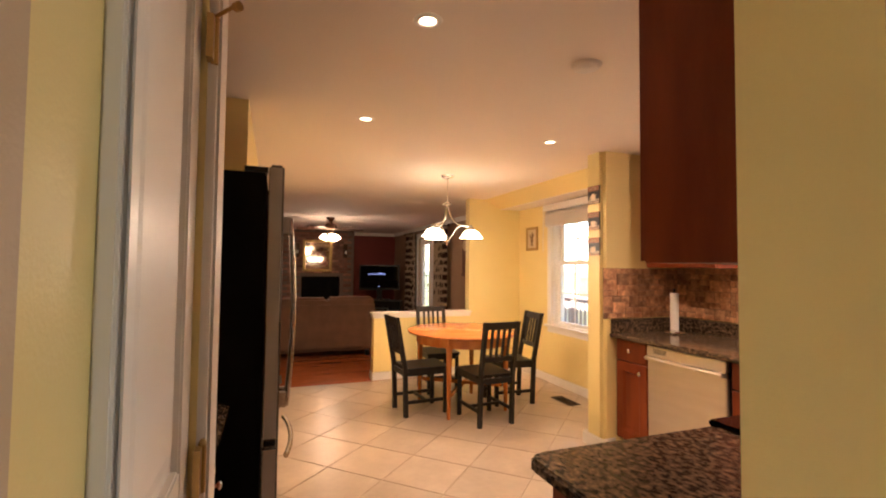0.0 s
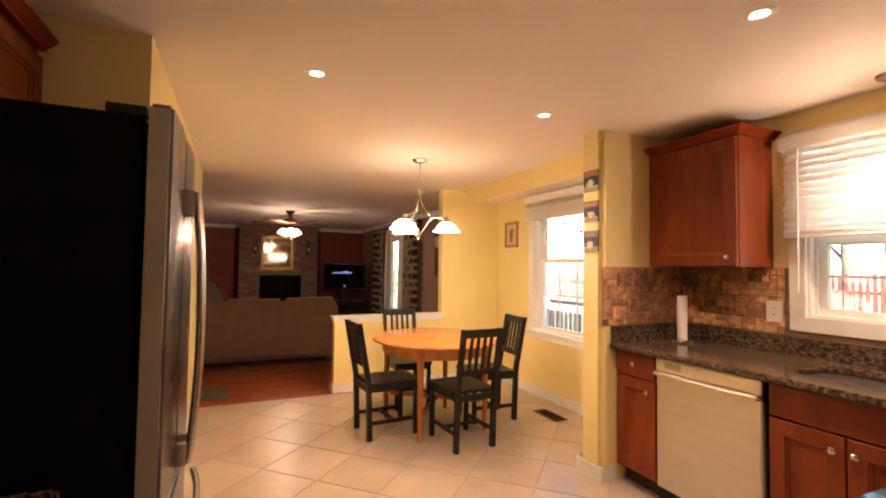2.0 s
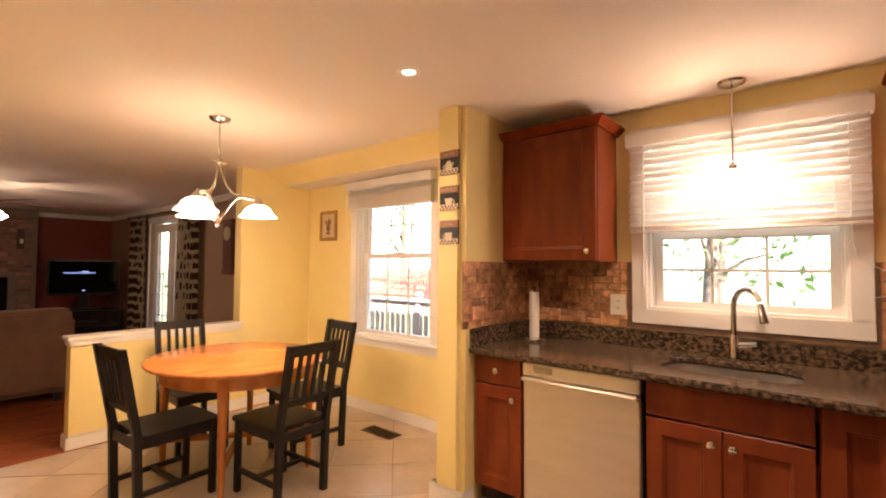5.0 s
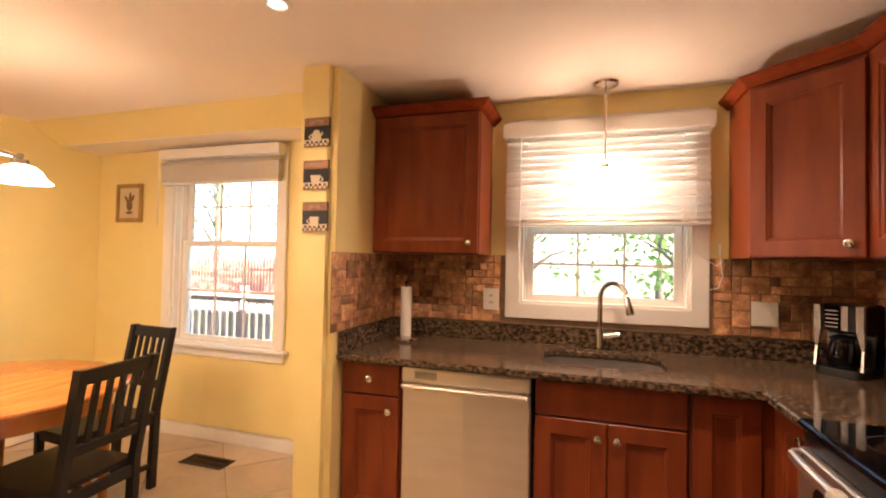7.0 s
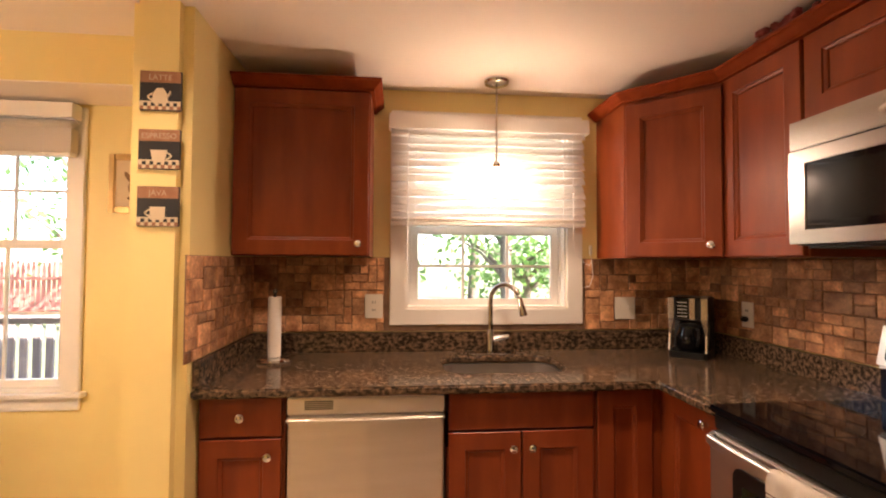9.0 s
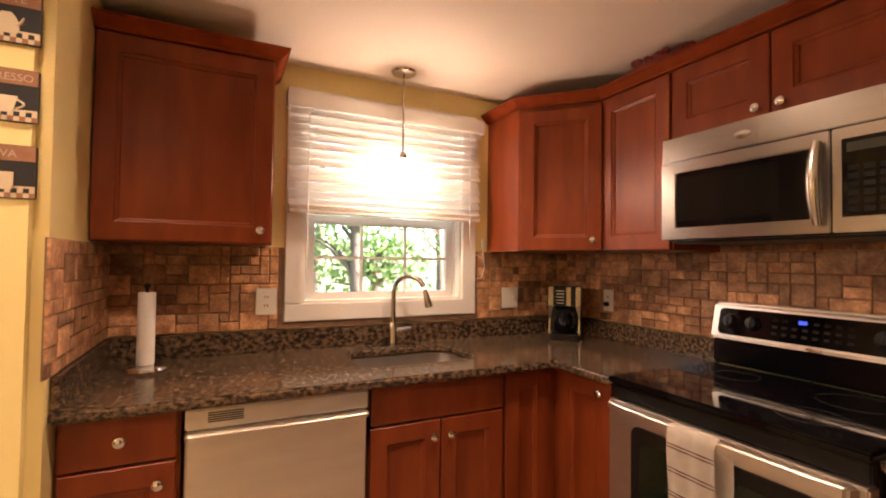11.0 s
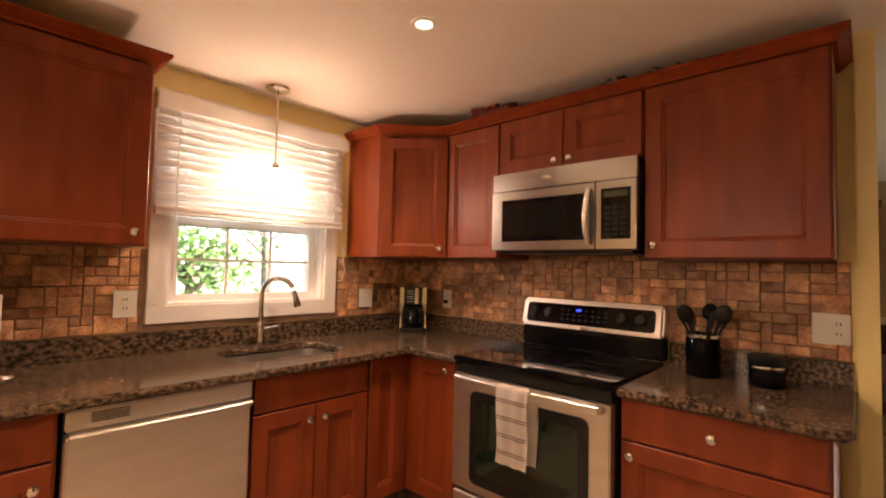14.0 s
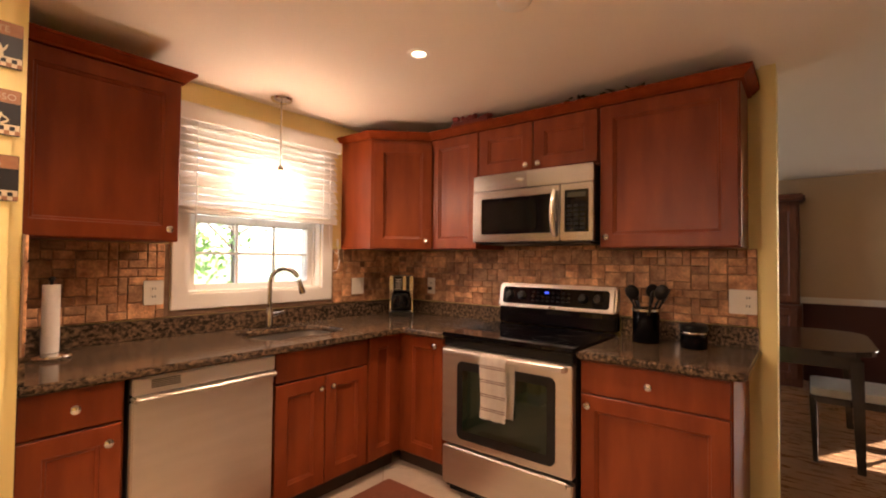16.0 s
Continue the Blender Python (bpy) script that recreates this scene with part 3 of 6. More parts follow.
def blind(x, y0, y1, ztop, zbot, n, tilt, wand_y, label, stack=0):
    e = thing("window_blind", pose(0, 0, 0), label, "blind")
    bm = boxes((x - 0.075, x - 0.060, y0 - 0.015, y1 + 0.015, ztop - 0.075, ztop))
    box(bm, x - 0.060, x - 0.005, y0 - 0.015, y0 - 0.003, ztop - 0.075, ztop)
    box(bm, x - 0.060, x - 0.005, y1 + 0.003, y1 + 0.015, ztop - 0.075, ztop)
    soft(bm, 0.003)
    part("valance", bm, TRIM, e)
    part("headrail", boxes((x - 0.055, x - 0.006, y0, y1, ztop - 0.05, ztop - 0.004)), TRIM, e)
    sm = bmesh.new()
    for k in range(5):
        box(sm, -0.025 + 0.01 * k, -0.015 + 0.01 * k, y0, y1, -0.0012 + 0.0012 * (2 - abs(k - 2)), 0.0012 + 0.0012 * (2 - abs(k - 2)))
    slat = mesh_of("slat", sm, BLIND)
    for i in range(n):
        ob = new("slat", slat)
        ob.parent = e
        z = ztop - 0.085 - (ztop - 0.085 - zbot - 0.03 - stack * 0.0034) * i / max(1, n - 1)
        ob.matrix_local = pose(x - 0.032, 0, z, 0, tilt + random.uniform(-2.5, 2.5), random.uniform(-0.2, 0.2))
    for i in range(stack):
        ob = new("slat", slat)
        ob.parent = e
        ob.matrix_local = pose(x - 0.032, 0, zbot + 0.022 + i * 0.0034, 0, 0, 0)
    bm = boxes((x - 0.058, x - 0.008, y0, y1, zbot, zbot + 0.018))
    soft(bm, 0.004)
    part("bottom_rail", bm, TRIM, e)
    for f in (0.12, 0.5, 0.88):
        yy = y0 + (y1 - y0) * f
        cord("ladder_cord", [(x - 0.060, yy, ztop - 0.07), (x - 0.060, yy, zbot)], 0.0015, e)
    cord("tilt_wand", [(x - 0.068, wand_y, ztop - 0.08), (x - 0.069, wand_y + 0.004, zbot - 0.30)], 0.004, e)
    return e


b1 = blind(XS - 0.022, 4.015, 5.045, 2.105, 1.535, 12, -54, 4.96, "lowered ivory slatted blind covering the upper window half", stack=5)
cord("pull_cord", [(XS - 0.09, 4.09, 2.02), (XS - 0.085, 4.085, 1.45), (XS - 0.06, 4.06, 1.38), (XS - 0.03, 3.98, 1.33), (XS - 0.02, 3.955, 1.36)], 0.002, b1)
cord("pull_cord", [(XS - 0.02, 3.965, 1.40), (XS - 0.03, 3.955, 1.28), (XS - 0.03, 3.975, 1.22), (XS - 0.025, 4.02, 1.21)], 0.002, b1)
cord("tassel", [(XS - 0.02, 3.965, 1.44), (XS - 0.02, 3.965, 1.39)], 0.008, b1)
blind(XN - 0.022, 6.61, 7.65, 2.115, 1.855, 3, 15, 7.66, "raised ivory slatted blind stacked at the window top", stack=34)



def baseboard(rows):
    for x0, x1, y0, y1 in rows:
        bm = boxes((x0, x1, y0, y1, 0.0, 0.085))
        dx, dy = (0.004, 0) if abs(x1 - x0) < abs(y1 - y0) else (0, 0.004)
        box(bm, x0 + dx, x1 - dx, y0 + dy, y1 - dy, 0.085, 0.098)
        soft(bm, 0.003)
        setting("baseboard", bm, TRIM, "white painted baseboard", "baseboard")


baseboard([(XN - 0.015, XN - 0.001, 5.966, YD - 0.016), (3.70, XN - 0.016, YD - 0.015, YD - 0.001), (2.68, 3.70, YD - 0.015, YD - 0.001), (2.664, 2.679, YD - 0.015, YD + 0.13),
           (3.845, 3.859, 5.73, 5.965), (3.86, 3.97, 5.731, 5.744), (3.86, XN - 0.016, 5.951, 5.965), (1.386, 1.40, 5.62, YD + 0.13), (1.25, 1.40, YD + 0.121, YD + 0.135), (2.070, 2.084, 3.185, 3.35), (4.635, 4.649, 8.52, 11.3)])
# crown moulding of the living room
bm = bmesh.new()
for x0, x1, y0, y1 in ((1.38, 4.65, YF - 0.05, YF - 0.001), (4.60, 4.649, YD + 0.13, YF - 0.05), (-1.08, 1.38, YF - 0.05, YF - 0.001)):
    box(bm, x0, x1, y0, y1, CEIL - 0.085, CEIL - 0.001)
soft(bm, 0.02, 2)
setting("trim_living", bm, TRIM, "white crown moulding of the living room", "moulding")

# ---- closet door ----
e = tagged(new("door_1"), "closed white panelled closet door", "door", "", "structure")
dw, dh = HD1 - HD0 - 0.006, HDZ - 0.008
bm = bmesh.new()
st = 0.085
for r in ((0, st, 0, dh), (dw - st, dw, 0, dh), (st, dw - st, 0, 0.2), (st, dw - st, dh - 0.12, dh), (st, dw - st, 0.86, 1.00)):
    box(bm, r[0], r[1], 0, 0.034, r[2], r[3])
soft(bm, 0.004)
slab = part("door_slab", bm, TRIM, e)
slab.matrix_local = pose(LX - 0.012, HD0 + 0.003, 0.004, 0, 0, 90)
for za, zb in ((0.2, 0.86), (1.0, dh - 0.12)):
    bm = bmesh.new()
    box(bm, st, dw - st, 0.014, 0.030, za, zb)
    o = [(st + 0.02, za + 0.02), (dw - st - 0.02, za + 0.02), (dw - st - 0.02, zb - 0.02), (st + 0.02, zb - 0.02)]
    n = [(st + 0.06, za + 0.06), (dw - st - 0.06, za + 0.06), (dw - st - 0.06, zb - 0.06), (st + 0.06, zb - 0.06)]
    ov, nv = [bm.verts.new((x, 0.0135, z)) for x, z in o], [bm.verts.new((x, 0.003, z)) for x, z in n]
    for i in range(4):
        bm.faces.new((ov[i], ov[(i + 1) % 4], nv[(i + 1) % 4], nv[i]))
    bm.faces.new(nv)
    part("panel", bm, TRIM, slab)
for yy in ((HD0 - 0.055, HD0), (HD1, HD1 + 0.145)):
    bm = boxes((LX, LX + 0.016, yy[0], yy[1], 0, HDZ + 0.062))
    box(bm, LX + 0.016, LX + 0.021, min(yy) + (0.025 if yy[0] > HD0 else 0.006), max(yy) - (0.006 if yy[0] > HD0 else 0.025), 0, HDZ + 0.055)
    soft(bm, 0.003)
    part("casing", bm, TRIM, e)
part("casing", boxes((LX, LX + 0.017, HD0, HD1, HDZ, HDZ + 0.062)), TRIM, e)
for zz in (0.25, 0.97, 1.80):
    bm = bmesh.new()
    cyl(bm, 0.007, 0.007, -0.045, 0.045, None, 12)
    cyl(bm, 0.0085, 0.004, 0.045, 0.055, None, 12)
    box(bm, -0.012, 0.0, -0.03, 0.0, -0.043, 0.043)
    h = part("hinge", bm, BRASS, e, "brass hinge")
    h.location = (LX + 0.012, HD1 - 0.002, zz)
bm = bmesh.new()
tube(bm, [(LX + 0.012, HD1 - 0.004, 1.85), (LX + 0.05, HD1 - 0.05, 1.855), (LX + 0.055, HD1 - 0.065, 1.845)], 0.004, 8)
cyl(bm, 0.009, 0.009, -0.006, 0.006, pose(LX + 0.056, HD1 - 0.068, 1.845, 90, 0, 40), 12)
part("hinge_stop", bm, BRASS, e, "brass hinge-pin door stop")

# ---- refrigerator ----
FX, FY0, FY1, FH = 1.567, 4.815, 5.47, 1.750
e = thing("refrigerator", pose(0, 0, 0), "stainless steel french-door refrigerator with black sides", "refrigerator")
bm = boxes((0.79, 1.500, FY0, FY1, 0.02, FH - 0.034))
soft(bm, 0.006)
part("case", bm, BLACK, e, "black textured refrigerator case")


def bowed_front(y0, y1, z0, z1, bow=0.012):
    bm = bmesh.new()
    n = 8
    outline = [(1.508, y0)] + [(FX - bow + bow * math.sin(math.pi * (0.08 + 0.84 * k / n)), y0 + (y1 - y0) * k / n) for k in range(n + 1)] + [(1.508, y1)]
    prism(bm, outline, z0, z1)
    soft(bm, 0.008, 3)
    return bm


YM = (FY0 + FY1) / 2
for a, b in ((FY0, YM - 0.003), (YM + 0.003, FY1)):
    d = part("door", bowed_front(a, b, 0.69, FH, 0.005), FRIDGESTEEL, e, "steel refrigerator door coloured dark for its room reflection", True)
    hy = YM - 0.045 if a == FY0 else YM + 0.045
    bm = bmesh.new()
    tube(bm, [(FX + 0.004 + 0.050 * math.sin(math.pi * (0.16 + 0.68 * k / 14)) ** 0.8, hy, 0.74 + 0.83 * k / 14) for k in range(15)], 0.011, 10)
    for z0, z1 in ((0.735, 0.80), (1.50, 1.575)):
        box(bm, FX - 0.006, FX + 0.030, hy - 0.012, hy + 0.012, z0, z1)
    part("handle", bm, NICKEL, d, "bowed steel handle", True)
    part("hinge_cover", boxes((1.42, 1.505, (a if a == FY0 else b - 0.05), (a + 0.05 if a == FY0 else b), FH - 0.033, FH - 0.012)), BLACKPLASTIC, d)
d = part("freezer_drawer", bowed_front(FY0, FY1, 0.06, 0.668, 0.005), FRIDGESTEEL, e, "steel freezer drawer coloured dark for its room reflection", True)
bm = bmesh.new()
tube(bm, [(FX + 0.004 + 0.052 * math.sin(math.pi * (0.12 + 0.76 * k / 14)) ** 0.7, FY0 + 0.08 + (FY1 - FY0 - 0.16) * k / 14, 0.60) for k in range(15)], 0.011, 10)
part("handle", bm, NICKEL, d, "bowed steel handle", True)
EDGEGREY = mat("grey_door_edge", (0.34, 0.31, 0.28), (0.38, 0.35, 0.32), 0.5, scale=6)
for z0, z1 in ((0.70, FH - 0.012), (0.07, 0.658)):
    bm = boxes((1.511, FX - 0.010, FY0 - 0.004, FY0 - 0.0005, z0, z1))
    soft(bm, 0.001, 1)
    part("door_edge", bm, EDGEGREY, e, "light grey door edge")
part("kick_grille", boxes((1.50, 1.55, FY0 + 0.01, FY1 - 0.01, 0.0, 0.055)), BLACKPLASTIC, e)

# ---- dishwasher ----
e = thing("dishwasher", pose(FS - 0.018, 5.420, 0, 0, 0, -90), "stainless steel dishwasher under the granite worktop", "dishwasher")
part("tub", boxes((0.004, 0.598, 0.03, 0.60, 0.02, 0.840)), BLACKPLASTIC, e)
bm = bmesh.new()
prism(bm, [(0.006, 0.03), (0.006, 0.012), (0.012, 0.004), (0.3, -0.002), (0.588, 0.004), (0.594, 0.012), (0.594, 0.03)], 0.11, 0.742)
soft(bm, 0.003)
part("door", bm, STEEL, e, "brushed steel dishwasher door")
bm = boxes((0.006, 0.594, -0.004, 0.03, 0.770, 0.836))
soft(bm, 0.005)
cp = part("control_panel", bm, STEEL, e)
for i in range(5):
    part("vent_slot", boxes((0.07, 0.175, -0.0065, -0.0035, 0.792 + i * 0.007, 0.795 + i * 0.007)), BLACKPLASTIC, cp)
bm = bmesh.new()
prism(bm, [(0.006, 0.03), (0.006, -0.030), (0.02, -0.036), (0.3, -0.042), (0.58, -0.036), (0.594, -0.030), (0.594, 0.03)], 0.744, 0.768)
soft(bm, 0.008, 3)
part("handle_bar", bm, STEEL, e, "full-width steel dishwasher handle")
part("toe_panel", boxes((0.006, 0.594, 0.06, 0.08, 0.0, 0.10)), BLACKPLASTIC, e)

# ---- sink and tap ----
bm = bmesh.new()
ins = round_rect(SK[0] + 0.004, SK[1] - 0.004, SK[2] + 0.004, SK[3] - 0.004, 0.088)
cx, cy = (SK[0] + SK[1]) / 2, (SK[2] + SK[3]) / 2
levels = [(1.06, CT0 - 0.002), (1.0, CT0 - 0.003), (0.985, CT0 - 0.15), (0.90, CT0 - 0.185), (0.2, CT0 - 0.195), (0.0, CT0 - 0.197)]
rings = [[bm.verts.new((cx + (x - cx) * s, cy + (y - cy) * s, z)) for x, y in ins] for s, z in levels[:-1]]
for a, b in zip(rings, rings[1:]):
    for i in range(len(ins)):
        bm.faces.new((a[i], a[(i + 1) % len(ins)], b[(i + 1) % len(ins)], b[i]))
bm.faces.new(rings[-1])
sk = tagged(part("sink", bm, mat("satin_sink_steel", (0.38, 0.345, 0.31), (0.44, 0.40, 0.36), 0.45, metal=1.0), None, "", True), "undermounted stainless steel kitchen sink", "sink")
bm = bmesh.new()
lathe(bm, [(0.0, 0.004), (0.02, 0.004), (0.035, 0.007), (0.042, 0.004), (0.042, 0.0)], pose(cx, cy, CT0 - 0.194), 20)
part("drain", bm, CHROME, sk, "", True)

e = thing("kitchen_tap", pose(4.505, 4.535, CT1), "tall gooseneck polished chrome kitchen tap", "tap")
bm = bmesh.new()
prism(bm, round_rect(-0.03, 0.03, -0.125, 0.125, 0.028), 0.0, 0.006)
soft(bm, 0.002)
part("base_plate", bm, TAPCHROME, e)
bm = bmesh.new()
lathe(bm, [(0.0, 0.006), (0.026, 0.006), (0.025, 0.03), (0.021, 0.05), (0.020, 0.11), (0.013, 0.125), (0.0, 0.125)], None, 20)
part("body", bm, TAPCHROME, e, "", True)
bm = bmesh.new()
pts = [(0, 0, 0.12), (0, 0, 0.24)] + [(-0.085 + 0.085 * math.cos(radians(a)), -0.012 * (a / 180), 0.27 + 0.085 * math.sin(radians(a))) for a in range(0, 165, 12)]
tube(bm, pts, 0.0135, 12)
o = part("spout", bm, TAPCHROME, e, "gooseneck spout", True)
o.rotation_euler = (0, 0, radians(42))
bm = bmesh.new()
tube(bm, [(-0.167, -0.011, 0.29), (-0.176, -0.011, 0.262), (-0.190, -0.011, 0.215), (-0.193, -0.011, 0.205)], [0.013, 0.015, 0.020, 0.018], 14)
o = part("spray_head", bm, TAPCHROME, e, "", True)
o.rotation_euler = (0, 0, radians(42))
bm = bmesh.new()
tube(bm, [(0, -0.015, 0.075), (-0.002, -0.05, 0.08), (-0.006, -0.095, 0.088)], [0.016, 0.014, 0.010], 12)
part("lever", bm, TAPCHROME, e, "side lever handle", True)

# ---- microwave ----
MX0, MX1, MY, MZ0, MZ1 = 2.838, 3.598, 3.715, 1.400, 1.815
e = thing("microwave", pose(MX1, MY, 0, 0, 0, 180), "stainless steel over-the-stove microwave", "microwave")
MW = MX1 - MX0
bm = boxes((0.001, MW - 0.001, 0.035, 0.400, MZ0 + 0.006, MZ1 - 0.004))
soft(bm, 0.003)
part("case", bm, BLACKPLASTIC, e, "black microwave case")
bm = bmesh.new()
prism(bm, [(0, 0.034), (0, 0.012), (MW / 2, 0.0), (MW, 0.012), (MW, 0.034)], MZ1 - 0.095, MZ1)
soft(bm, 0.003)
part("vent_panel", bm, DARKSTEEL, e)
bm = bmesh.new()
lathe(bm, [(0.0, 0.0), (0.028, 0.0), (0.030, 0.002), (0.028, 0.004), (0, 0.005)], pose(MW * 0.43, 0.003, MZ1 - 0.05, 90) @ Matrix.Diagonal((1, 0.45, 1, 1)), 20)
part("badge", bm, NICKEL, e, "plain oval metal badge", True)
DZ = MZ1 - 0.099
bm = bmesh.new()
prism(bm, [(0, MZ0 + 0.01), (0.575, MZ0 + 0.01), (0.575, DZ), (0, DZ)], -0.034, -0.006, [[(0.065, MZ0 + 0.055), (0.525, MZ0 + 0.055), (0.525, DZ - 0.045), (0.065, DZ - 0.045)]])
bmesh.ops.transform(bm, matrix=pose(0, 0, 0, 90), verts=bm.verts[:])
soft(bm, 0.003)
d = part("door", bm, DARKSTEEL, e, "steel microwave door")
bm = boxes((0.058, 0.532, 0.010, 0.028, MZ0 + 0.048, DZ - 0.038))
soft(bm, 0.004)
part("door_glass", bm, BLACKGLASS, d, "dark microwave window")
bm = boxes((0.075, 0.435, 0.0088, 0.011, MZ0 + 0.08, DZ - 0.065))
part("door_screen", bm, mat("microwave_screen", (0.006, 0.006, 0.005), None, 0.12, spec=0.25), d)
bm = bmesh.new()
tube(bm, [(0.548, 0.004 - 0.034 * math.sin(math.pi * (0.1 + 0.8 * k / 12)), MZ0 + 0.035 + 0.25 * k / 12) for k in range(13)], [0.012 + 0.007 * math.sin(math.pi * k / 12) for k in range(13)], 12)
part("handle", bm, NICKEL, d, "thick bowed steel handle", True)
bm = boxes((0.579, MW, 0.006, 0.034, MZ0 + 0.01, DZ))
soft(bm, 0.003)
cp = part("control_panel", bm, DARKSTEEL, e)
part("keypad", boxes((0.605, MW - 0.025, 0.002, 0.008, MZ0 + 0.055, DZ - 0.035)), BLACKGLASS, cp)
KEY = mat("grey_key_print", (0.012, 0.012, 0.011), None, 0.5, spec=0.1)
for i in range(3):
    for j in range(6):
        part("key", boxes((0.620 + i * 0.036, 0.645 + i * 0.036, 0.0005, 0.003, MZ0 + 0.068 + j * 0.024, MZ0 + 0.082 + j * 0.024)), KEY, cp)
part("display", boxes((0.618, MW - 0.037, 0.0005, 0.003, DZ - 0.075, DZ - 0.048)), mat("grey_lcd", (0.04, 0.045, 0.035), None, 0.2), cp)
part("underside", boxes((0.03, MW - 0.03, 0.05, 0.38, MZ0 - 0.004, MZ0 + 0.005)), BLACKPLASTIC, e)

# ---- stove ----
RX0, RX1 = 2.822, 3.594
RW = RX1 - RX0
e = thing("stove", pose(RX1, 3.985, 0, 0, 0, 180), "stainless steel electric stove with a black glass cooktop", "stove")
RD = 3.985 - YR
bm = boxes((0.001, RW - 0.001, 0.03, RD - 0.01, 0.02, 0.868))
soft(bm, 0.003)
part("case", bm, BLACKPLASTIC, e, "black stove sides")
bm = boxes((-0.004, RW + 0.004, -0.02, RD - 0.085, 0.870, 0.892))
soft(bm, 0.006)
top = part("cooktop", bm, BLACKGLASS, e, "black glass cooktop")
RING = mat("grey_burner_print", (0.05, 0.05, 0.05), None, 0.15)
for bx, by, br in ((0.20, 0.16, 0.105), (0.57, 0.16, 0.085), (0.20, 0.43, 0.08), (0.57, 0.43, 0.105)):
    bm = bmesh.new()
    lathe(bm, [(br - 0.004, 0.0), (br - 0.004, 0.0006), (br, 0.0006), (br, 0.0)], pose(bx, by, 0.8921), 36)
    part("burner_ring", bm, RING, top)
bm = boxes((0.0, RW, RD - 0.082, RD - 0.012, 0.892, 1.00))
soft(bm, 0.008)
part("back_riser", bm, BLACKGLASS, e)
bm = bmesh.new()
vs = box(bm, 0.0, RW, RD - 0.105, RD - 0.012, 1.0, 1.150)
for v in vs:
    if v.co.z > 1.1 and v.co.y < RD - 0.05:
        v.co.y += 0.035
soft(bm, 0.012, 3)
bg = part("backguard", bm, STEEL, e, "steel control panel surround")
tilt = pose(0, RD - 0.105, 1.0) @ pose(0, 0, 0, -13.1, 0, 0)
bm = bmesh.new()
prism(bm, round_rect(0.035, RW - 0.035, 0.022, 0.132, 0.02), -0.006, 0.003)
bmesh.ops.transform(bm, matrix=tilt @ pose(0, 0, 0, 90), verts=bm.verts[:])
cp = part("control_panel", bm, BLACKGLASS, bg, "black glass control panel")
for kx in (0.085, 0.175, RW - 0.19, RW - 0.10):
    bm = bmesh.new()
    lathe(bm, [(0.0, 0.026), (0.020, 0.025), (0.022, 0.012), (0.029, 0.004), (0.030, 0.0)], tilt @ pose(kx, -0.003, 0.078, 90), 20)
    box(bm, -0.003, 0.003, -0.02, 0.02, 0.022, 0.030, tilt @ pose(kx, -0.003, 0.078, 90))
    part("knob", bm, BLACKPLASTIC, cp, "black control knob", True)
for i in range(8):
    for j in range(3):
        if 2 <= i <= 3 and j == 2:
            continue
        bm = bmesh.new()
        box(bm, 0.245 + i * 0.034, 0.262 + i * 0.034, -0.005, -0.003, 0.045 + j * 0.026, 0.055 + j * 0.026, tilt)
        part("key", bm, KEY, cp)
bm = bmesh.new()
box(bm, 0.333, 0.360, -0.0055, -0.003, 0.096, 0.109, tilt)
part("clock_display", bm, mat("blue_clock_digits", (0.04, 0.10, 1.0), None, 0.3, emit=0.12), cp, "glowing blue clock display")
bm = bmesh.new()
lathe(bm, [(0.0, 0.004), (0.024, 0.003), (0.026, 0.0)], tilt @ pose(RW * 0.5, -0.001, 0.010, 90) @ Matrix.Diagonal((1, 0.35, 1, 1)), 18)
part("badge", bm, NICKEL, bg, "plain oval metal badge", True)
bm = boxes((0.004, RW - 0.004, -0.004, 0.03, 0.815, 0.866))
soft(bm, 0.005)
part("front_rail", bm, BLACKPLASTIC, e)
# oven door with window
bm = bmesh.new()
prism(bm, [(0.003, 0.285), (RW - 0.003, 0.285), (RW - 0.003, 0.81), (0.003, 0.81)], -0.03, 0.020, [[(0.115, 0.345), (RW - 0.115, 0.345), (RW - 0.115, 0.725), (0.115, 0.725)]])
bmesh.ops.transform(bm, matrix=pose(0, 0, 0, 90), verts=bm.verts[:])
soft(bm, 0.005)
d = part("oven_door", bm, STEEL, e, "brushed steel oven door")
bm = bmesh.new()
prism(bm, round_rect(0.11, RW - 0.085, 0.325, 0.745, 0.035), -0.004, 0.006)
bmesh.ops.transform(bm, matrix=pose(0, -0.020, 0, 90), verts=bm.verts[:])
soft(bm, 0.004)
fr = part("window_frame", bm, BLACKPLASTIC, d, "black oven window surround")
bm = bmesh.new()
prism(bm, round_rect(0.15, RW - 0.125, 0.375, 0.70, 0.012), 0.0, 0.003)
bmesh.ops.transform(bm, matrix=pose(0, -0.0245, 0, 90), verts=bm.verts[:])
# the green tint paints a reflection of garden trees into the glass
part("window_glass", bm, mat("green_reflection_oven_glass", (0.007, 0.013, 0.007), (0.011, 0.019, 0.010), 0.05), fr, "dark oven window with a green reflection painted in")
bm = bmesh.new()
prism(bm, [(0.015, -0.02), (0.03, -0.056), (0.12, -0.064), (RW / 2, -0.068), (RW - 0.12, -0.064), (RW - 0.03, -0.056), (RW - 0.015, -0.02), (RW - 0.05, -0.02), (RW - 0.06, -0.04), (RW / 2, -0.046), (0.06, -0.04), (0.05, -0.02)], 0.778, 0.812)
soft(bm, 0.008, 3)
part("handle", bm, STEEL, d, "full-width steel oven handle", True)
bm = boxes((0.003, RW - 0.003, -0.014, 0.03, 0.055, 0.262))
soft(bm, 0.006)
d = part("drawer", bm, STEEL, e, "steel storage drawer")
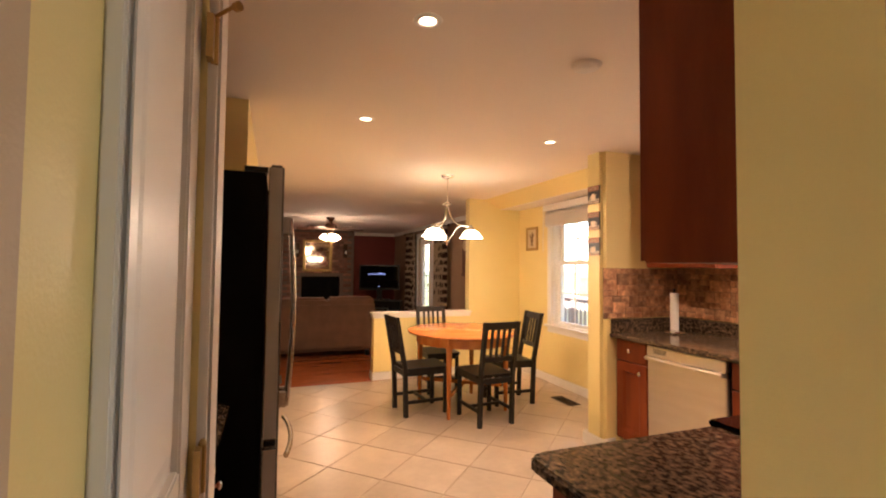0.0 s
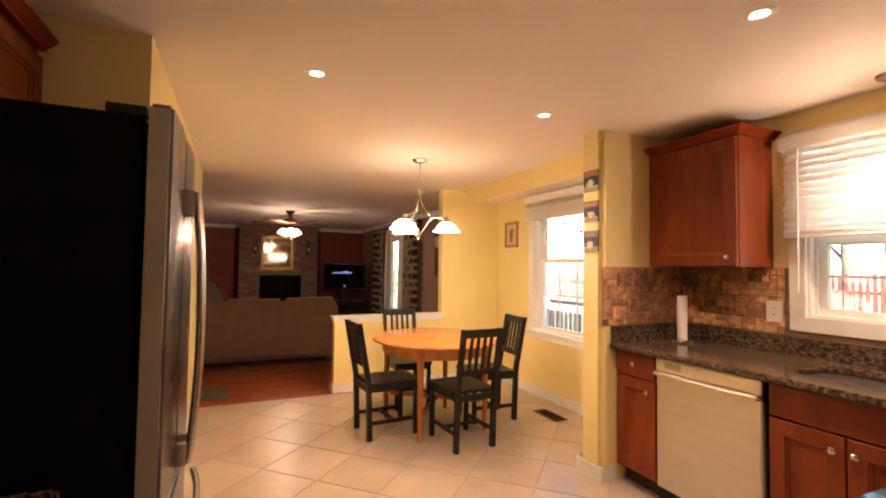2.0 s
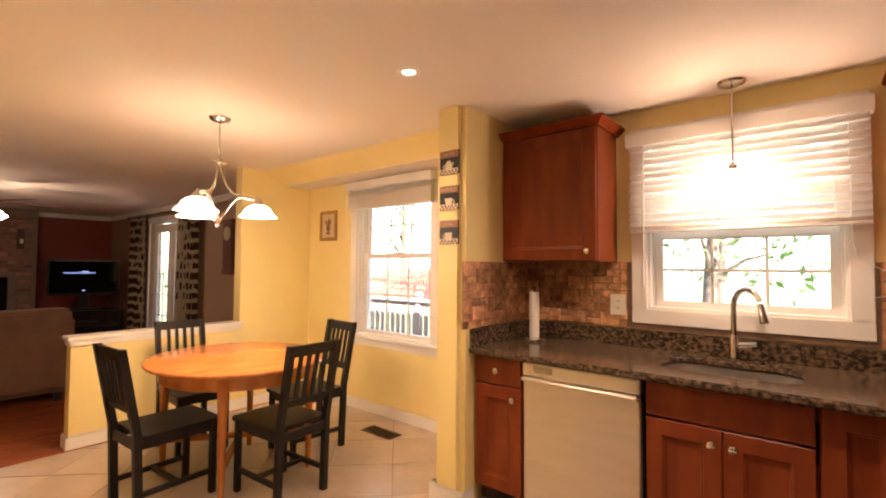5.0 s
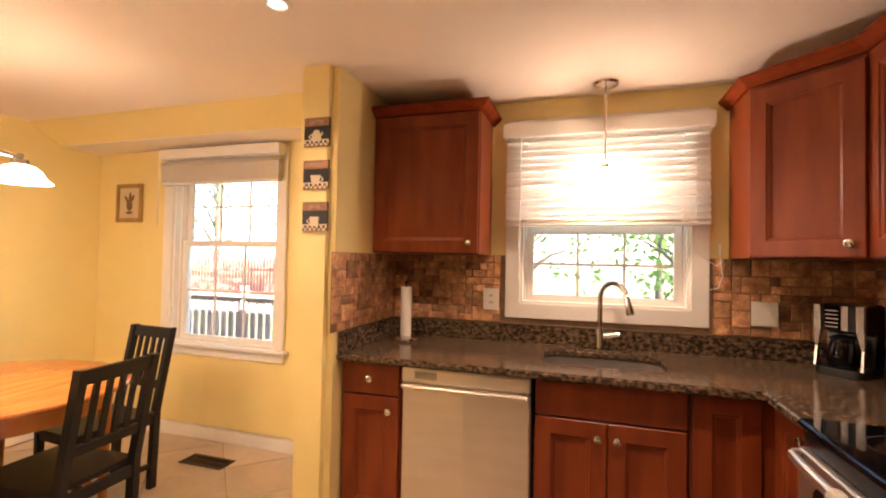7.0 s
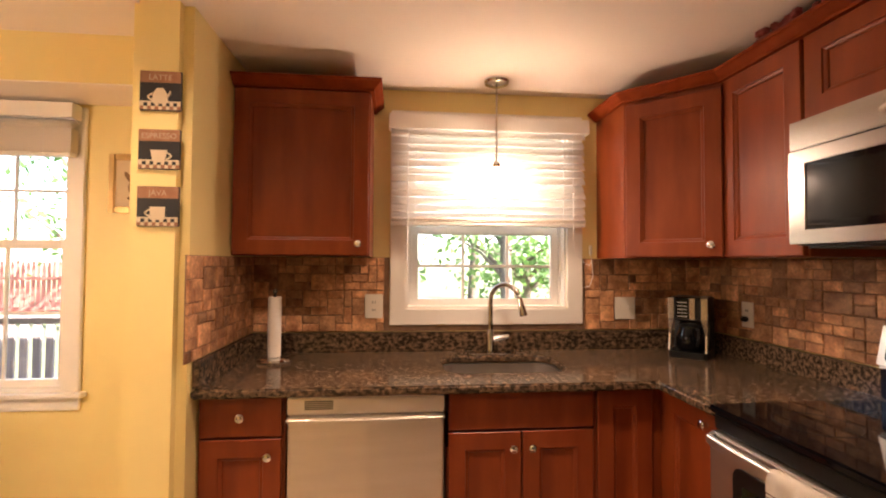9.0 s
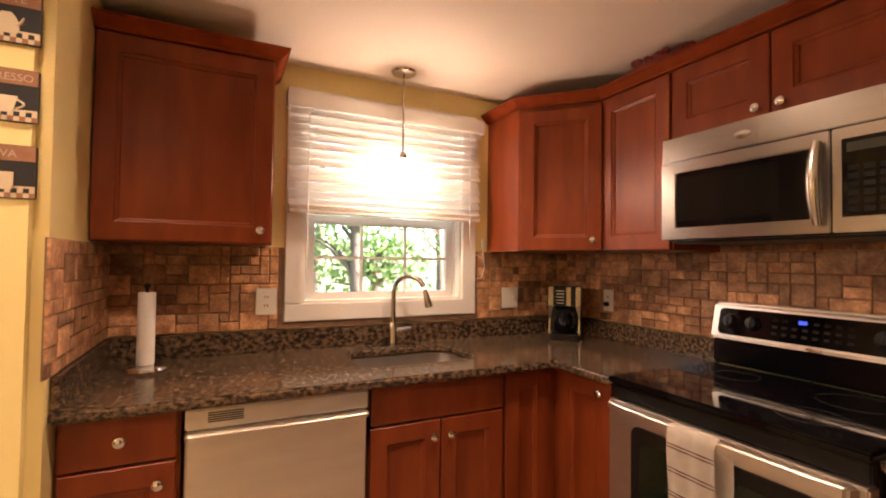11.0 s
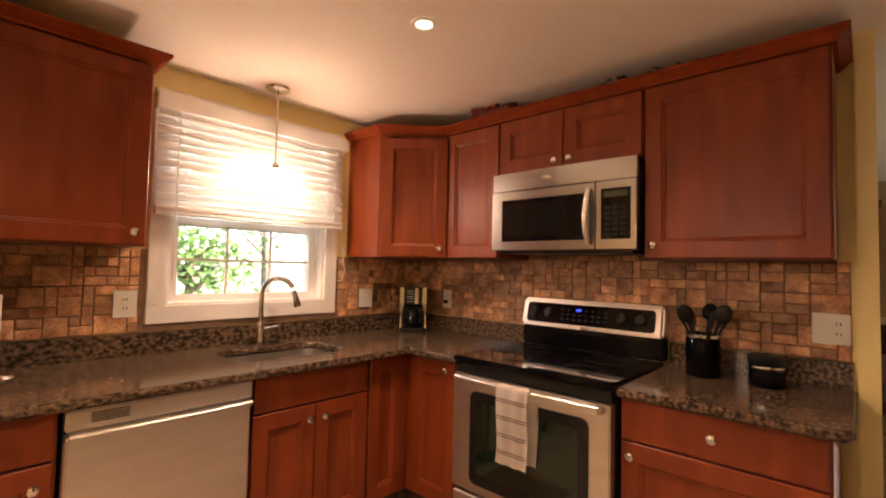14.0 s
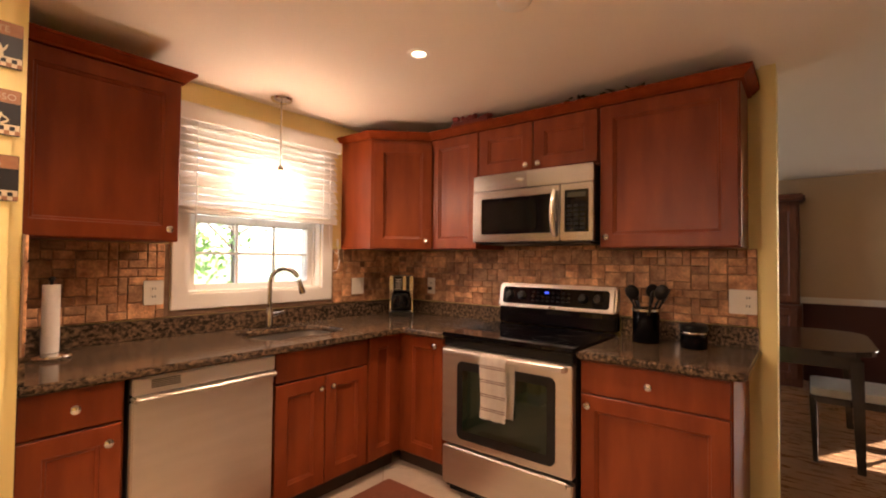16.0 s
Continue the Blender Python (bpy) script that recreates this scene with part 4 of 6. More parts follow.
bm = boxes((0.02, RW - 0.02, -0.032, -0.012, 0.240, 0.275))
soft(bm, 0.008, 3)
part("drawer_grip", bm, STEEL, d)
part("plinth", boxes((0.02, RW - 0.02, 0.04, 0.06, 0.0, 0.055)), BLACKPLASTIC, e)
# towel over the handle
TOWEL = mat("cream_towel_cloth", (0.80, 0.72, 0.63), (0.85, 0.78, 0.69), 0.95, scale=40, bump=0.5, bscale=500)
STRIPE = mat("brown_towel_stripe", (0.23, 0.09, 0.06), None, 0.95, bump=0.5, bscale=500)
e = thing("dish_towel", pose(RX1, 3.985, 0, 0, 0, 180), "cream dish towel with brown stripes over the oven handle", "towel")


def cloth(x0, x1, zs, ys, amp, th=0.004):
    """A hanging cloth: heights zs with depths ys, rippled across its width."""
    bm = bmesh.new()
    n = 14
    grid = []
    for j, (z, y) in enumerate(zip(zs, ys)):
        grid.append([bm.verts.new((x0 + (x1 - x0) * i / n + 0.004 * math.sin(j * 0.7), y + amp * min(1, j / 4) * math.sin(i * 1.05 + j * 0.12), z)) for i in range(n + 1)])
    for a, b in zip(grid, grid[1:]):
        for i in range(n):
            bm.faces.new((a[i], a[i + 1], b[i + 1], b[i]))
    bmesh.ops.solidify(bm, geom=bm.faces[:], thickness=th)
    return bm


zs = [0.79, 0.805, 0.816, 0.818, 0.812, 0.80, 0.78, 0.74, 0.70, 0.66, 0.62, 0.58, 0.55, 0.52, 0.50, 0.488]
ys = [-0.040, -0.040, -0.045, -0.056, -0.068, -0.075, -0.077, -0.077, -0.077, -0.077, -0.077, -0.077, -0.077, -0.077, -0.076, -0.076]
part("front_layer", cloth(0.295, 0.450, zs, ys, 0.004), TOWEL, e, "", True)
part("back_layer", cloth(0.318, 0.472, [0.79, 0.77, 0.72, 0.66, 0.60, 0.56, 0.52, 0.50], [-0.034] * 8, 0.003), TOWEL, e, "", True)
for zc in (0.762, 0.752, 0.690, 0.680, 0.618, 0.608, 0.548, 0.538):
    part("stripe", cloth(0.296, 0.449, [zc, zc - 0.002, zc - 0.004], [-0.0830] * 3, 0.004, 0.003), STRIPE, e, "", True)

# ---- breakfast table and chairs ----
e = thing("round_table", pose(3.30, 7.14, 0, 0, 0, 6), "round honey-coloured wooden table with tapered legs", "table")
bm = bmesh.new()
lathe(bm, [(0.0, 0.715), (0.505, 0.715), (0.522, 0.720), (0.528, 0.730), (0.524, 0.739), (0.512, 0.743), (0.0, 0.743)], Matrix.Diagonal((1, 1.1, 1, 1)), 64)
part("tabletop", bm, PINE, e, "round wooden tabletop", True)
bm = bmesh.new()
lathe(bm, [(0.425, 0.63), (0.445, 0.63), (0.445, 0.714), (0.425, 0.714), (0.425, 0.63)], Matrix.Diagonal((1, 1.1, 1, 1)), 64)
part("apron", bm, PINE, e, "", True)
for a in (45, 135, 225, 315):
    bm = bmesh.new()
    lathe(bm, [(0.0, 0), (0.014, 0.0), (0.017, 0.02), (0.021, 0.30), (0.028, 0.60), (0.032, 0.64), (0.032, 0.714), (0.0, 0.714)], None, 14)
    leg = part("leg", bm, PINE, e, "", True)
    leg.location = (0.43 * math.cos(radians(a)), 0.46 * math.sin(radians(a)), 0)
for a in (45, 135):
    bm = bmesh.new()
    box(bm, -0.40, 0.40, -0.018, 0.018, 0.185, 0.215)
    soft(bm, 0.004)
    s = part("stretcher", bm, PINE, e)
    s.matrix_local = pose(0, 0, 0.001 if a == 45 else 0.032, 0, 0, a + 2)


def chair(m, label):
    e = thing("dining_chair", m, label, "chair", "chairs round the table")
    w, hy = 0.158, 0.21
    for sx in (-1, 1):
        bm = bmesh.new()
        ring = [(-hy + 0.015, 0.0), (-hy, 0.44), (-hy - 0.085, 0.90)]
        prev = None
        for y, z in ring:
            vs = [bm.verts.new((sx * w + dx, y + dy, z)) for dx, dy in ((-0.016, -0.02), (0.016, -0.02), (0.016, 0.02), (-0.016, 0.02))]
            if prev:
                for i in range(4):
                    bm.faces.new((prev[i], prev[(i + 1) % 4], vs[(i + 1) % 4], vs[i]))
            else:
                bm.faces.new(vs)
            prev = vs
        bm.faces.new(prev)
        soft(bm, 0.004)
        part("back_leg", bm, BLACKWOOD, e)
        bm = boxes((sx * w - 0.017, sx * w + 0.017, hy - 0.035, hy, 0, 0.415))
        soft(bm, 0.004)
        part("leg", bm, BLACKWOOD, e)
        bm = boxes((sx * w - 0.010, sx * w + 0.010, -hy + 0.02, hy - 0.02, 0.115, 0.145))
        soft(bm, 0.003)
        part("stretcher", bm, BLACKWOOD, e)
        part("seat_rail", boxes((sx * w - 0.011, sx * w + 0.011, -hy + 0.02, hy - 0.03, 0.365, 0.412)), BLACKWOOD, e)
    part("seat_rail", boxes((-w + 0.017, w - 0.017, hy - 0.028, hy - 0.008, 0.365, 0.412)), BLACKWOOD, e)
    part("seat_rail", boxes((-w + 0.017, w - 0.017, -hy - 0.01, -hy + 0.01, 0.365, 0.412)), BLACKWOOD, e)
    part("stretcher", boxes((-w + 0.010, w - 0.010, -0.012, 0.012, 0.118, 0.142)), BLACKWOOD, e)
    bm = bmesh.new()
    prism(bm, round_rect(-0.185, 0.185, -hy + 0.022, hy + 0.022, 0.02), 0.415, 0.438)
    soft(bm, 0.006)
    part("seat", bm, BLACKWOOD, e, "solid black seat")
    tiltm = lambda z: -hy - 0.085 * (z - 0.44) / 0.46
    for z0, z1, nm in ((0.835, 0.898, "top_rail"), (0.555, 0.600, "lower_rail")):
        bm = bmesh.new()
        box(bm, -w + 0.016, w - 0.016, -0.010, 0.010, z0, z1)
        for v in bm.verts:
            v.co.y += tiltm(v.co.z)
        soft(bm, 0.004)
        part(nm, bm, BLACKWOOD, e)
    for sx in (-0.084, -0.028, 0.028, 0.084):
        bm = bmesh.new()
        box(bm, sx - 0.011, sx + 0.011, -0.007, 0.007, 0.60, 0.835)
        for v in bm.verts:
            v.co.y += tiltm(v.co.z)
        part("back_slat", bm, BLACKWOOD, e)
    return e


CHL = "black painted wooden chair with a slatted back"
ch = chair(pose(2.87, 7.13, 0, 0, 0, -86), CHL)
copy_thing(ch, pose(3.345, 6.70, 0, 0, 0, 4))
copy_thing(ch, pose(3.82, 7.14, 0, 0, 0, 86))
copy_thing(ch, pose(3.28, 7.78, 0, 0, 0, 178))

# ---- chandelier ----
e = thing("chandelier", pose(3.12, 7.10, 0), "brushed nickel chandelier with three lit frosted glass shades", "chandelier")
bm = bmesh.new()
lathe(bm, [(0.0, CEIL - 0.030), (0.02, CEIL - 0.030), (0.055, CEIL - 0.018), (0.065, CEIL - 0.002), (0.0, CEIL - 0.002)], None, 28)
part("canopy", bm, NICKEL, e, "", True)
n = 14
for i in range(n):
    bm = bmesh.new()
    zc = CEIL - 0.035 - i * 0.0142
    pts = [(0.007 * math.cos(radians(a)), 0, zc + 0.012 * math.sin(radians(a))) for a in range(0, 361, 45)]
    tube(bm, pts, 0.0016, 6, False)
    lk = part("chain_link", bm, NICKEL, e, "", True)
    lk.rotation_euler = (0, 0, radians(90 * (i % 2) + 10))
bm = bmesh.new()
lathe(bm, [(0.0, 1.945), (0.010, 1.945), (0.014, 1.965), (0.045, 1.972), (0.047, 1.978), (0.015, 1.985), (0.026, 1.992), (0.008, 2.005), (0.006, 2.03), (0.0, 2.03)], None, 22)
part("hub", bm, NICKEL, e, "", True)
bm = bmesh.new()
lathe(bm, [(0.0, 1.565), (0.008, 1.570), (0.012, 1.580), (0.007, 1.59), (0.022, 1.605), (0.026, 1.62), (0.010, 1.635), (0.006, 1.66), (0.0, 1.66)], None, 20)
part("finial", bm, NICKEL, e, "", True)
for k, a in enumerate((-22, 98, 218)):
    c, s = math.cos(radians(a)), math.sin(radians(a))
    bm = bmesh.new()
    prof = [(0.012, 1.955), (0.022, 1.90), (0.045, 1.84), (0.085, 1.79), (0.15, 1.765), (0.215, 1.758), (0.235, 1.752)]
    tube(bm, [(c * r, s * r, z) for r, z in prof], 0.0075, 8)
    prof = [(0.228, 1.755), (0.175, 1.775), (0.11, 1.76), (0.07, 1.715), (0.04, 1.66), (0.015, 1.625)]
    tube(bm, [(c * r, s * r, z) for r, z in prof], 0.0065, 8)
    part("arm", bm, NICKEL, e, "curved nickel arm", True)
    bm = bmesh.new()
    lathe(bm, [(0.0, 1.775), (0.012, 1.772), (0.014, 1.755), (0.030, 1.745), (0.032, 1.722), (0.0, 1.722)], pose(c * 0.235, s * 0.235, 0), 16)
    part("socket", bm, NICKEL, e, "", True)
    bm = bmesh.new()
    lathe(bm, [(0.030, 1.724), (0.055, 1.715), (0.078, 1.695), (0.092, 1.668), (0.115, 1.648), (0.118, 1.645), (0.113, 1.646), (0.088, 1.664), (0.074, 1.690), (0.052, 1.710), (0.030, 1.719)], pose(c * 0.235, s * 0.235, 0), 28)
    part("shade", bm, SHADEGLOW, e, "lit frosted glass bell shade", True)

# ---- recessed lights, smoke detector, pendant ----
for dx, dy in DOWNLIGHTS:
    e = thing("downlight", pose(dx, dy, CEIL), "lit recessed ceiling light with a white ring", "downlight", "recessed ceiling lights")
    bm = bmesh.new()
    lathe(bm, [(0.030, -0.004), (0.036, -0.008), (0.050, -0.006), (0.054, -0.001)], None, 28)
    part("trim_ring", bm, TRIM, e, "", True)
    bm = bmesh.new()
    lathe(bm, [(0.0, -0.005), (0.024, -0.005), (0.031, -0.003)], None, 24)
    part("lens", bm, LAMPGLOW, e, "glowing lamp lens", True)
bm = bmesh.new()
lathe(bm, [(0.0, -0.020), (0.045, -0.019), (0.058, -0.015), (0.064, -0.008), (0.066, -0.001), (0.0, -0.001)], pose(2.81, 4.58, CEIL), 28)
tagged(part("smoke_detector", bm, TRIM, None, "", True), "round white ceiling smoke detector", "smoke detector")
e = thing("pendant_light", pose(4.44, 4.52, 0), "small lit brushed nickel pendant lamp over the sink", "pendant")
bm = bmesh.new()
lathe(bm, [(0.0, CEIL - 0.028), (0.03, CEIL - 0.026), (0.058, CEIL - 0.014), (0.064, CEIL - 0.002), (0.0, CEIL - 0.002)], None, 28)
part("canopy", bm, NICKEL, e, "", True)
bm = bmesh.new()
cyl(bm, 0.005, 0.005, 1.85, CEIL - 0.02, None, 10)
part("rod", bm, NICKEL, e, "", True)
bm = bmesh.new()
lathe(bm, [(0.0, 1.822), (0.017, 1.822), (0.022, 1.832), (0.020, 1.845), (0.008, 1.856), (0.0, 1.858)], None, 18)
part("lamp_head", bm, NICKEL, e, "", True)
bm = bmesh.new()
lathe(bm, [(0.0, 1.805), (0.009, 1.808), (0.012, 1.815), (0.012, 1.8215), (0.0, 1.8215)], None, 14)
part("bulb", bm, mat("lit_bulb_glass", (1.0, 0.74, 0.53), None, 0.1, emit=2.0), e, "", True)


# ---- wall plates ----
def wall_plate(m, w, h, kind, label):
    """Plate in local x and z, facing local -y."""
    e = thing("wall_plate", m, label, "switch" if "switch" in label else "socket")
    bm = boxes((-w / 2, w / 2, -0.006, -0.0005, -h / 2, h / 2))
    soft(bm, 0.003)
    pl = part("plate", bm, WHITEPLASTIC, e)
    for i, k in enumerate(kind):
        cx = (i - (len(kind) - 1) / 2) * 0.046
        if k == "o":
            for cz in (-0.02, 0.02):
                bm = bmesh.new()
                prism(bm, round_rect(cx - 0.016, cx + 0.016, cz - 0.0135, cz + 0.0135, 0.008), 0.0055, 0.008)
                bmesh.ops.transform(bm, matrix=pose(0, 0, 0, 90), verts=bm.verts[:])
                f = part("outlet_face", bm, WHITEPLASTIC, pl)
                for sx in (-0.006, 0.006):
                    part("slot", boxes((cx + sx - 0.0019, cx + sx + 0.0019, -0.0086, -0.0078, cz - 0.005, cz + 0.006)), BLACKPLASTIC, pl)
        else:
            bm = boxes((cx - 0.005, cx + 0.005, -0.014, -0.006, -0.004, 0.010))
            soft(bm, 0.002)
            part("toggle", bm, WHITEPLASTIC, pl)
    return e


TF = 0.013   # tile face distance from the wall
wall_plate(pose(XS - TF, 5.130, 1.115, 0, 0, -90), 0.075 + 0.02, 0.125, "o", "ivory double power socket on the tiled wall")
wall_plate(pose(XS - TF, 3.770, 1.100, 0, 0, -90), 0.117, 0.122, "ss", "ivory double light switch on the tiled wall")
pl = wall_plate(pose(4.250, YR + TF, 1.100, 0, 0, 180), 0.075, 0.122, "o", "ivory power socket with a black plug")
bm = boxes((-0.014, 0.014, -0.035, -0.008, -0.032, -0.008))
soft(bm, 0.005)
part("plug", bm, BLACKPLASTIC, pl, "black plug")
wall_plate(pose(2.225, YR + TF, 1.105, 0, 0, 180), 0.12, 0.122, "so", "ivory switch and socket plate by the wall end")

# ---- things on the worktop ----
e = thing("coffee_maker", pose(4.375, 3.53, CT1 + 0.001, 0, 0, -136) @ Matrix.Diagonal((0.86, 0.86, 0.89, 1)), "black and steel drip coffee maker with a glass carafe", "coffee maker")
bm = bmesh.new()
prism(bm, round_rect(-0.102, 0.102, -0.115, 0.115, 0.03), 0, 0.038)
soft(bm, 0.008, 3)
part("base", bm, BLACKPLASTIC, e)
bm = bmesh.new()
prism(bm, [(0.0, 0.036), (0.113, 0.036), (0.118, 0.325), (0.105, 0.335), (-0.098, 0.335), (-0.106, 0.325), (-0.098, 0.215), (-0.070, 0.205), (0.015, 0.205), (0.022, 0.195)], -0.098, 0.098)
bmesh.ops.transform(bm, matrix=Matrix(((0, 0, 1, 0), (1, 0, 0, 0), (0, 1, 0, 0), (0, 0, 0, 1))), verts=bm.verts[:])
soft(bm, 0.006, 2)
part("tower", bm, BLACKPLASTIC, e, "black tower and brew head")
for sx in (-1, 1):
    bm = bmesh.new()
    pts = [(-0.104, 0.332), (-0.103, 0.215), (-0.094, 0.13), (-0.108, 0.036)]
    rows = []
    for k, (y, z) in enumerate(pts):
        w0, w1 = (0.070, 0.101) if k < 2 else (0.088, 0.098 if k == 2 else 0.101)
        rows.append([bm.verts.new((sx * w0, y - 0.004, z)), bm.verts.new((sx * w1, y - 0.004, z)), bm.verts.new((sx * w1, y + 0.016, z)), bm.verts.new((sx * w0, y + 0.016, z))])
    for p, q in zip(rows, rows[1:]):
        for i in range(4):
            bm.faces.new((p[i], p[(i + 1) % 4], q[(i + 1) % 4], q[i]))
    bm.faces.new(rows[0])
    bm.faces.new(rows[-1])
    soft(bm, 0.002, 1)
    part("steel_column", bm, DARKSTEEL, e, "curved polished steel column")
part("steel_trim", boxes((0.012, 0.040, -0.110, -0.102, 0.215, 0.331)), DARKSTEEL, e, "polished steel trim")
part("control_panel", boxes((-0.058, 0.008, -0.109, -0.102, 0.215, 0.331)), BLACKGLASS, e, "black control panel")
PRINT = mat("pale_key_print", (0.42, 0.40, 0.37), None, 0.5)
for i in range(5):
    part("button", boxes((-0.050, 0.000, -0.1105, -0.1088, 0.228 + i * 0.019, 0.232 + i * 0.019)), PRINT, e)
bm = bmesh.new()
lathe(bm, [(0.0, 0.042), (0.062, 0.044), (0.074, 0.075), (0.072, 0.115), (0.056, 0.155), (0.054, 0.172)], pose(0, -0.045, 0), 28)
c = part("carafe", bm, BLACKGLASS, e, "dark glass carafe", True)
bm = bmesh.new()
lathe(bm, [(0.0, 0.186), (0.040, 0.184), (0.057, 0.176), (0.057, 0.168), (0.0, 0.168)], pose(0, -0.045, 0), 28)
part("lid", bm, BLACKPLASTIC, c, "", True)
bm = bmesh.new()
tube(bm, [(0.045, -0.085, 0.165), (0.060, -0.125, 0.160), (0.064, -0.135, 0.11), (0.052, -0.115, 0.075)], 0.008, 8)
part("handle", bm, BLACKPLASTIC, c, "", True)

e = thing("paper_towel_holder", pose(4.385, 5.575, CT1 + 0.001), "white paper towel roll on a chrome stand", "paper towel")
bm = bmesh.new()
lathe(bm, [(0.0, 0.0), (0.075, 0.0), (0.077, 0.008), (0.070, 0.016), (0.03, 0.022), (0.0, 0.022)], None, 28)
part("base", bm, CHROME, e, "", True)
bm = bmesh.new()
cyl(bm, 0.006, 0.006, 0.02, 0.315, None, 12)
lathe(bm, [(0.0, 0.335), (0.010, 0.33), (0.012, 0.322), (0.006, 0.312)], None, 12)
part("rod", bm, BLACKPLASTIC, e, "", True)
bm = bmesh.new()
lathe(bm, [(0.0105, 0.024), (0.029, 0.024), (0.030, 0.03), (0.030, 0.295), (0.029, 0.299), (0.0105, 0.299), (0.0105, 0.024)], None, 28)
part("paper_roll", bm, mat("white_paper", (0.78, 0.73, 0.66), (0.82, 0.77, 0.70), 0.95, scale=60, bump=0.3, bscale=400), e, "nearly used white paper roll", True)

e = thing("utensil_crock", pose(2.635, 3.50, CT1 + 0.001), "black utensil crock full of black cooking utensils", "utensil holder")
bm = bmesh.new()
lathe(bm, [(0.0, 0.0), (0.062, 0.0), (0.066, 0.006), (0.066, 0.165), (0.069, 0.172), (0.062, 0.172), (0.060, 0.165), (0.060, 0.012), (0.0, 0.010)], None, 28)
part("crock", bm, BLACKGLASS, e, "", True)
bm = bmesh.new()
lathe(bm, [(0.067, 0.160), (0.0705, 0.164), (0.0705, 0.174), (0.067, 0.178)], None, 28)
part("rim", bm, NICKEL, e, "metal rim", True)
random.seed(5)
for i in range(7):
    a = radians(i * 51 + 15)
    lean = Vector((math.cos(a), math.sin(a), 0))
    bm = bmesh.new()
    b0, b1 = lean * -0.015 + Vector((0, 0, 0.03)), lean * (0.07 + 0.02 * (i % 3)) + Vector((0, 0, 0.215 + 0.02 * (i % 2)))
    tube(bm, [b0, b0.lerp(b1, 0.5), b1], 0.006, 8)
    r = bmesh.ops.create_uvsphere(bm, u_segments=12, v_segments=8, radius=1.0)
    d = (b1 - b0).normalized()
    q = d.to_track_quat("Z", "Y").to_matrix().to_4x4()
    bmesh.ops.transform(bm, matrix=Matrix.Translation(b1 + d * 0.03) @ q @ pose(0, 0, 0, 0, 0, i * 37) @ Matrix.Diagonal((0.033, 0.010 + 0.008 * (i % 2), 0.042, 1)), verts=r["verts"])
    part("utensil", bm, BLACKPLASTIC, e, "black kitchen utensil", True)
e = thing("black_canister", pose(2.41, 3.515, CT1 + 0.001), "small round black canister with a clear band", "canister")
bm = bmesh.new()
lathe(bm, [(0.0, 0.0), (0.056, 0.0), (0.060, 0.006), (0.060, 0.085), (0.0, 0.085)], None, 28)
part("body", bm, BLACKGLASS, e, "", True)
bm = bmesh.new()
lathe(bm, [(0.0, 0.086), (0.061, 0.086), (0.063, 0.092), (0.062, 0.112), (0.055, 0.118), (0.02, 0.120), (0.0, 0.128)], None, 28)
part("lid", bm, BLACKPLASTIC, e, "", True)
bm = bmesh.new()
lathe(bm, [(0.0605, 0.070), (0.0615, 0.072), (0.0615, 0.078), (0.0605, 0.080)], None, 28)
part("band", bm, NICKEL, e, "", True)
# ornaments on top of the wall cabinets
e = thing("red_basket", pose(3.70, 3.535, UB + UH + 0.002, 0, 0, 4), "dark red woven basket tray on a cabinet top", "basket")
bm = boxes((-0.15, 0.15, -0.09, 0.09, 0.0, 0.100))
soft(bm, 0.015, 2)
part("tray", bm, mat("dark_red_weave", (0.10, 0.012, 0.010), (0.16, 0.025, 0.018), 0.7, scale=60, bump=0.6, bscale=120), e)
random.seed(3)
BERRY = mat("dark_red_berries", (0.16, 0.018, 0.014), (0.24, 0.03, 0.02), 0.5)
for i in range(16):
    bm = bmesh.new()
    bmesh.ops.create_icosphere(bm, subdivisions=1, radius=0.018)
    o = part("berry", bm, BERRY, e, "", True)
    o.location = (-0.13 + 0.26 * i / 15, random.uniform(0.02, 0.08), 0.106 + random.uniform(0, 0.016))
e = thing("leaf_garland", pose(2.84, 3.575, UB + UH + 0.002), "dark green leaf garland on a cabinet top", "garland")
LEAF0 = mat("dark_dry_leaves", (0.03, 0.035, 0.015), (0.07, 0.06, 0.03), 0.7)
for i in range(46):
    bm = bmesh.new()
    vs = [bm.verts.new(p) for p in ((0, 0, 0), (0.02, 0.012, 0.006), (0.05, 0, 0.0), (0.02, -0.012, 0.006))]
    bm.faces.new(vs)
    bmesh.ops.solidify(bm, geom=bm.faces[:], thickness=0.002)
    o = part("leaf", bm, LEAF0, e)
    o.matrix_local = pose(random.uniform(-0.2, 0.2), random.uniform(-0.05, 0.05), random.uniform(0.03, 0.085), random.uniform(-40, 40), random.uniform(-30, 30), random.uniform(0, 360))
bm = bmesh.new()
tube(bm, [(-0.22 + 0.44 * i / 8, 0.02 * math.sin(i * 1.3), 0.05 + 0.044 * math.cos(i * 1.1)) for i in range(9)], 0.006, 6)
part("stem", bm, LEAF0, e, "", True)

# ---- pictures ----
PLBLACK = mat("plaque_black", (0.012, 0.012, 0.014), None, 0.5)
PLTAN = mat("plaque_brown", (0.27, 0.12, 0.06), (0.34, 0.17, 0.09), 0.6, scale=30)
PLLETTER = mat("plaque_lettering", (0.42, 0.33, 0.24), None, 0.6)
PLCREAM = mat("plaque_cream", (0.62, 0.52, 0.36), None, 0.6)


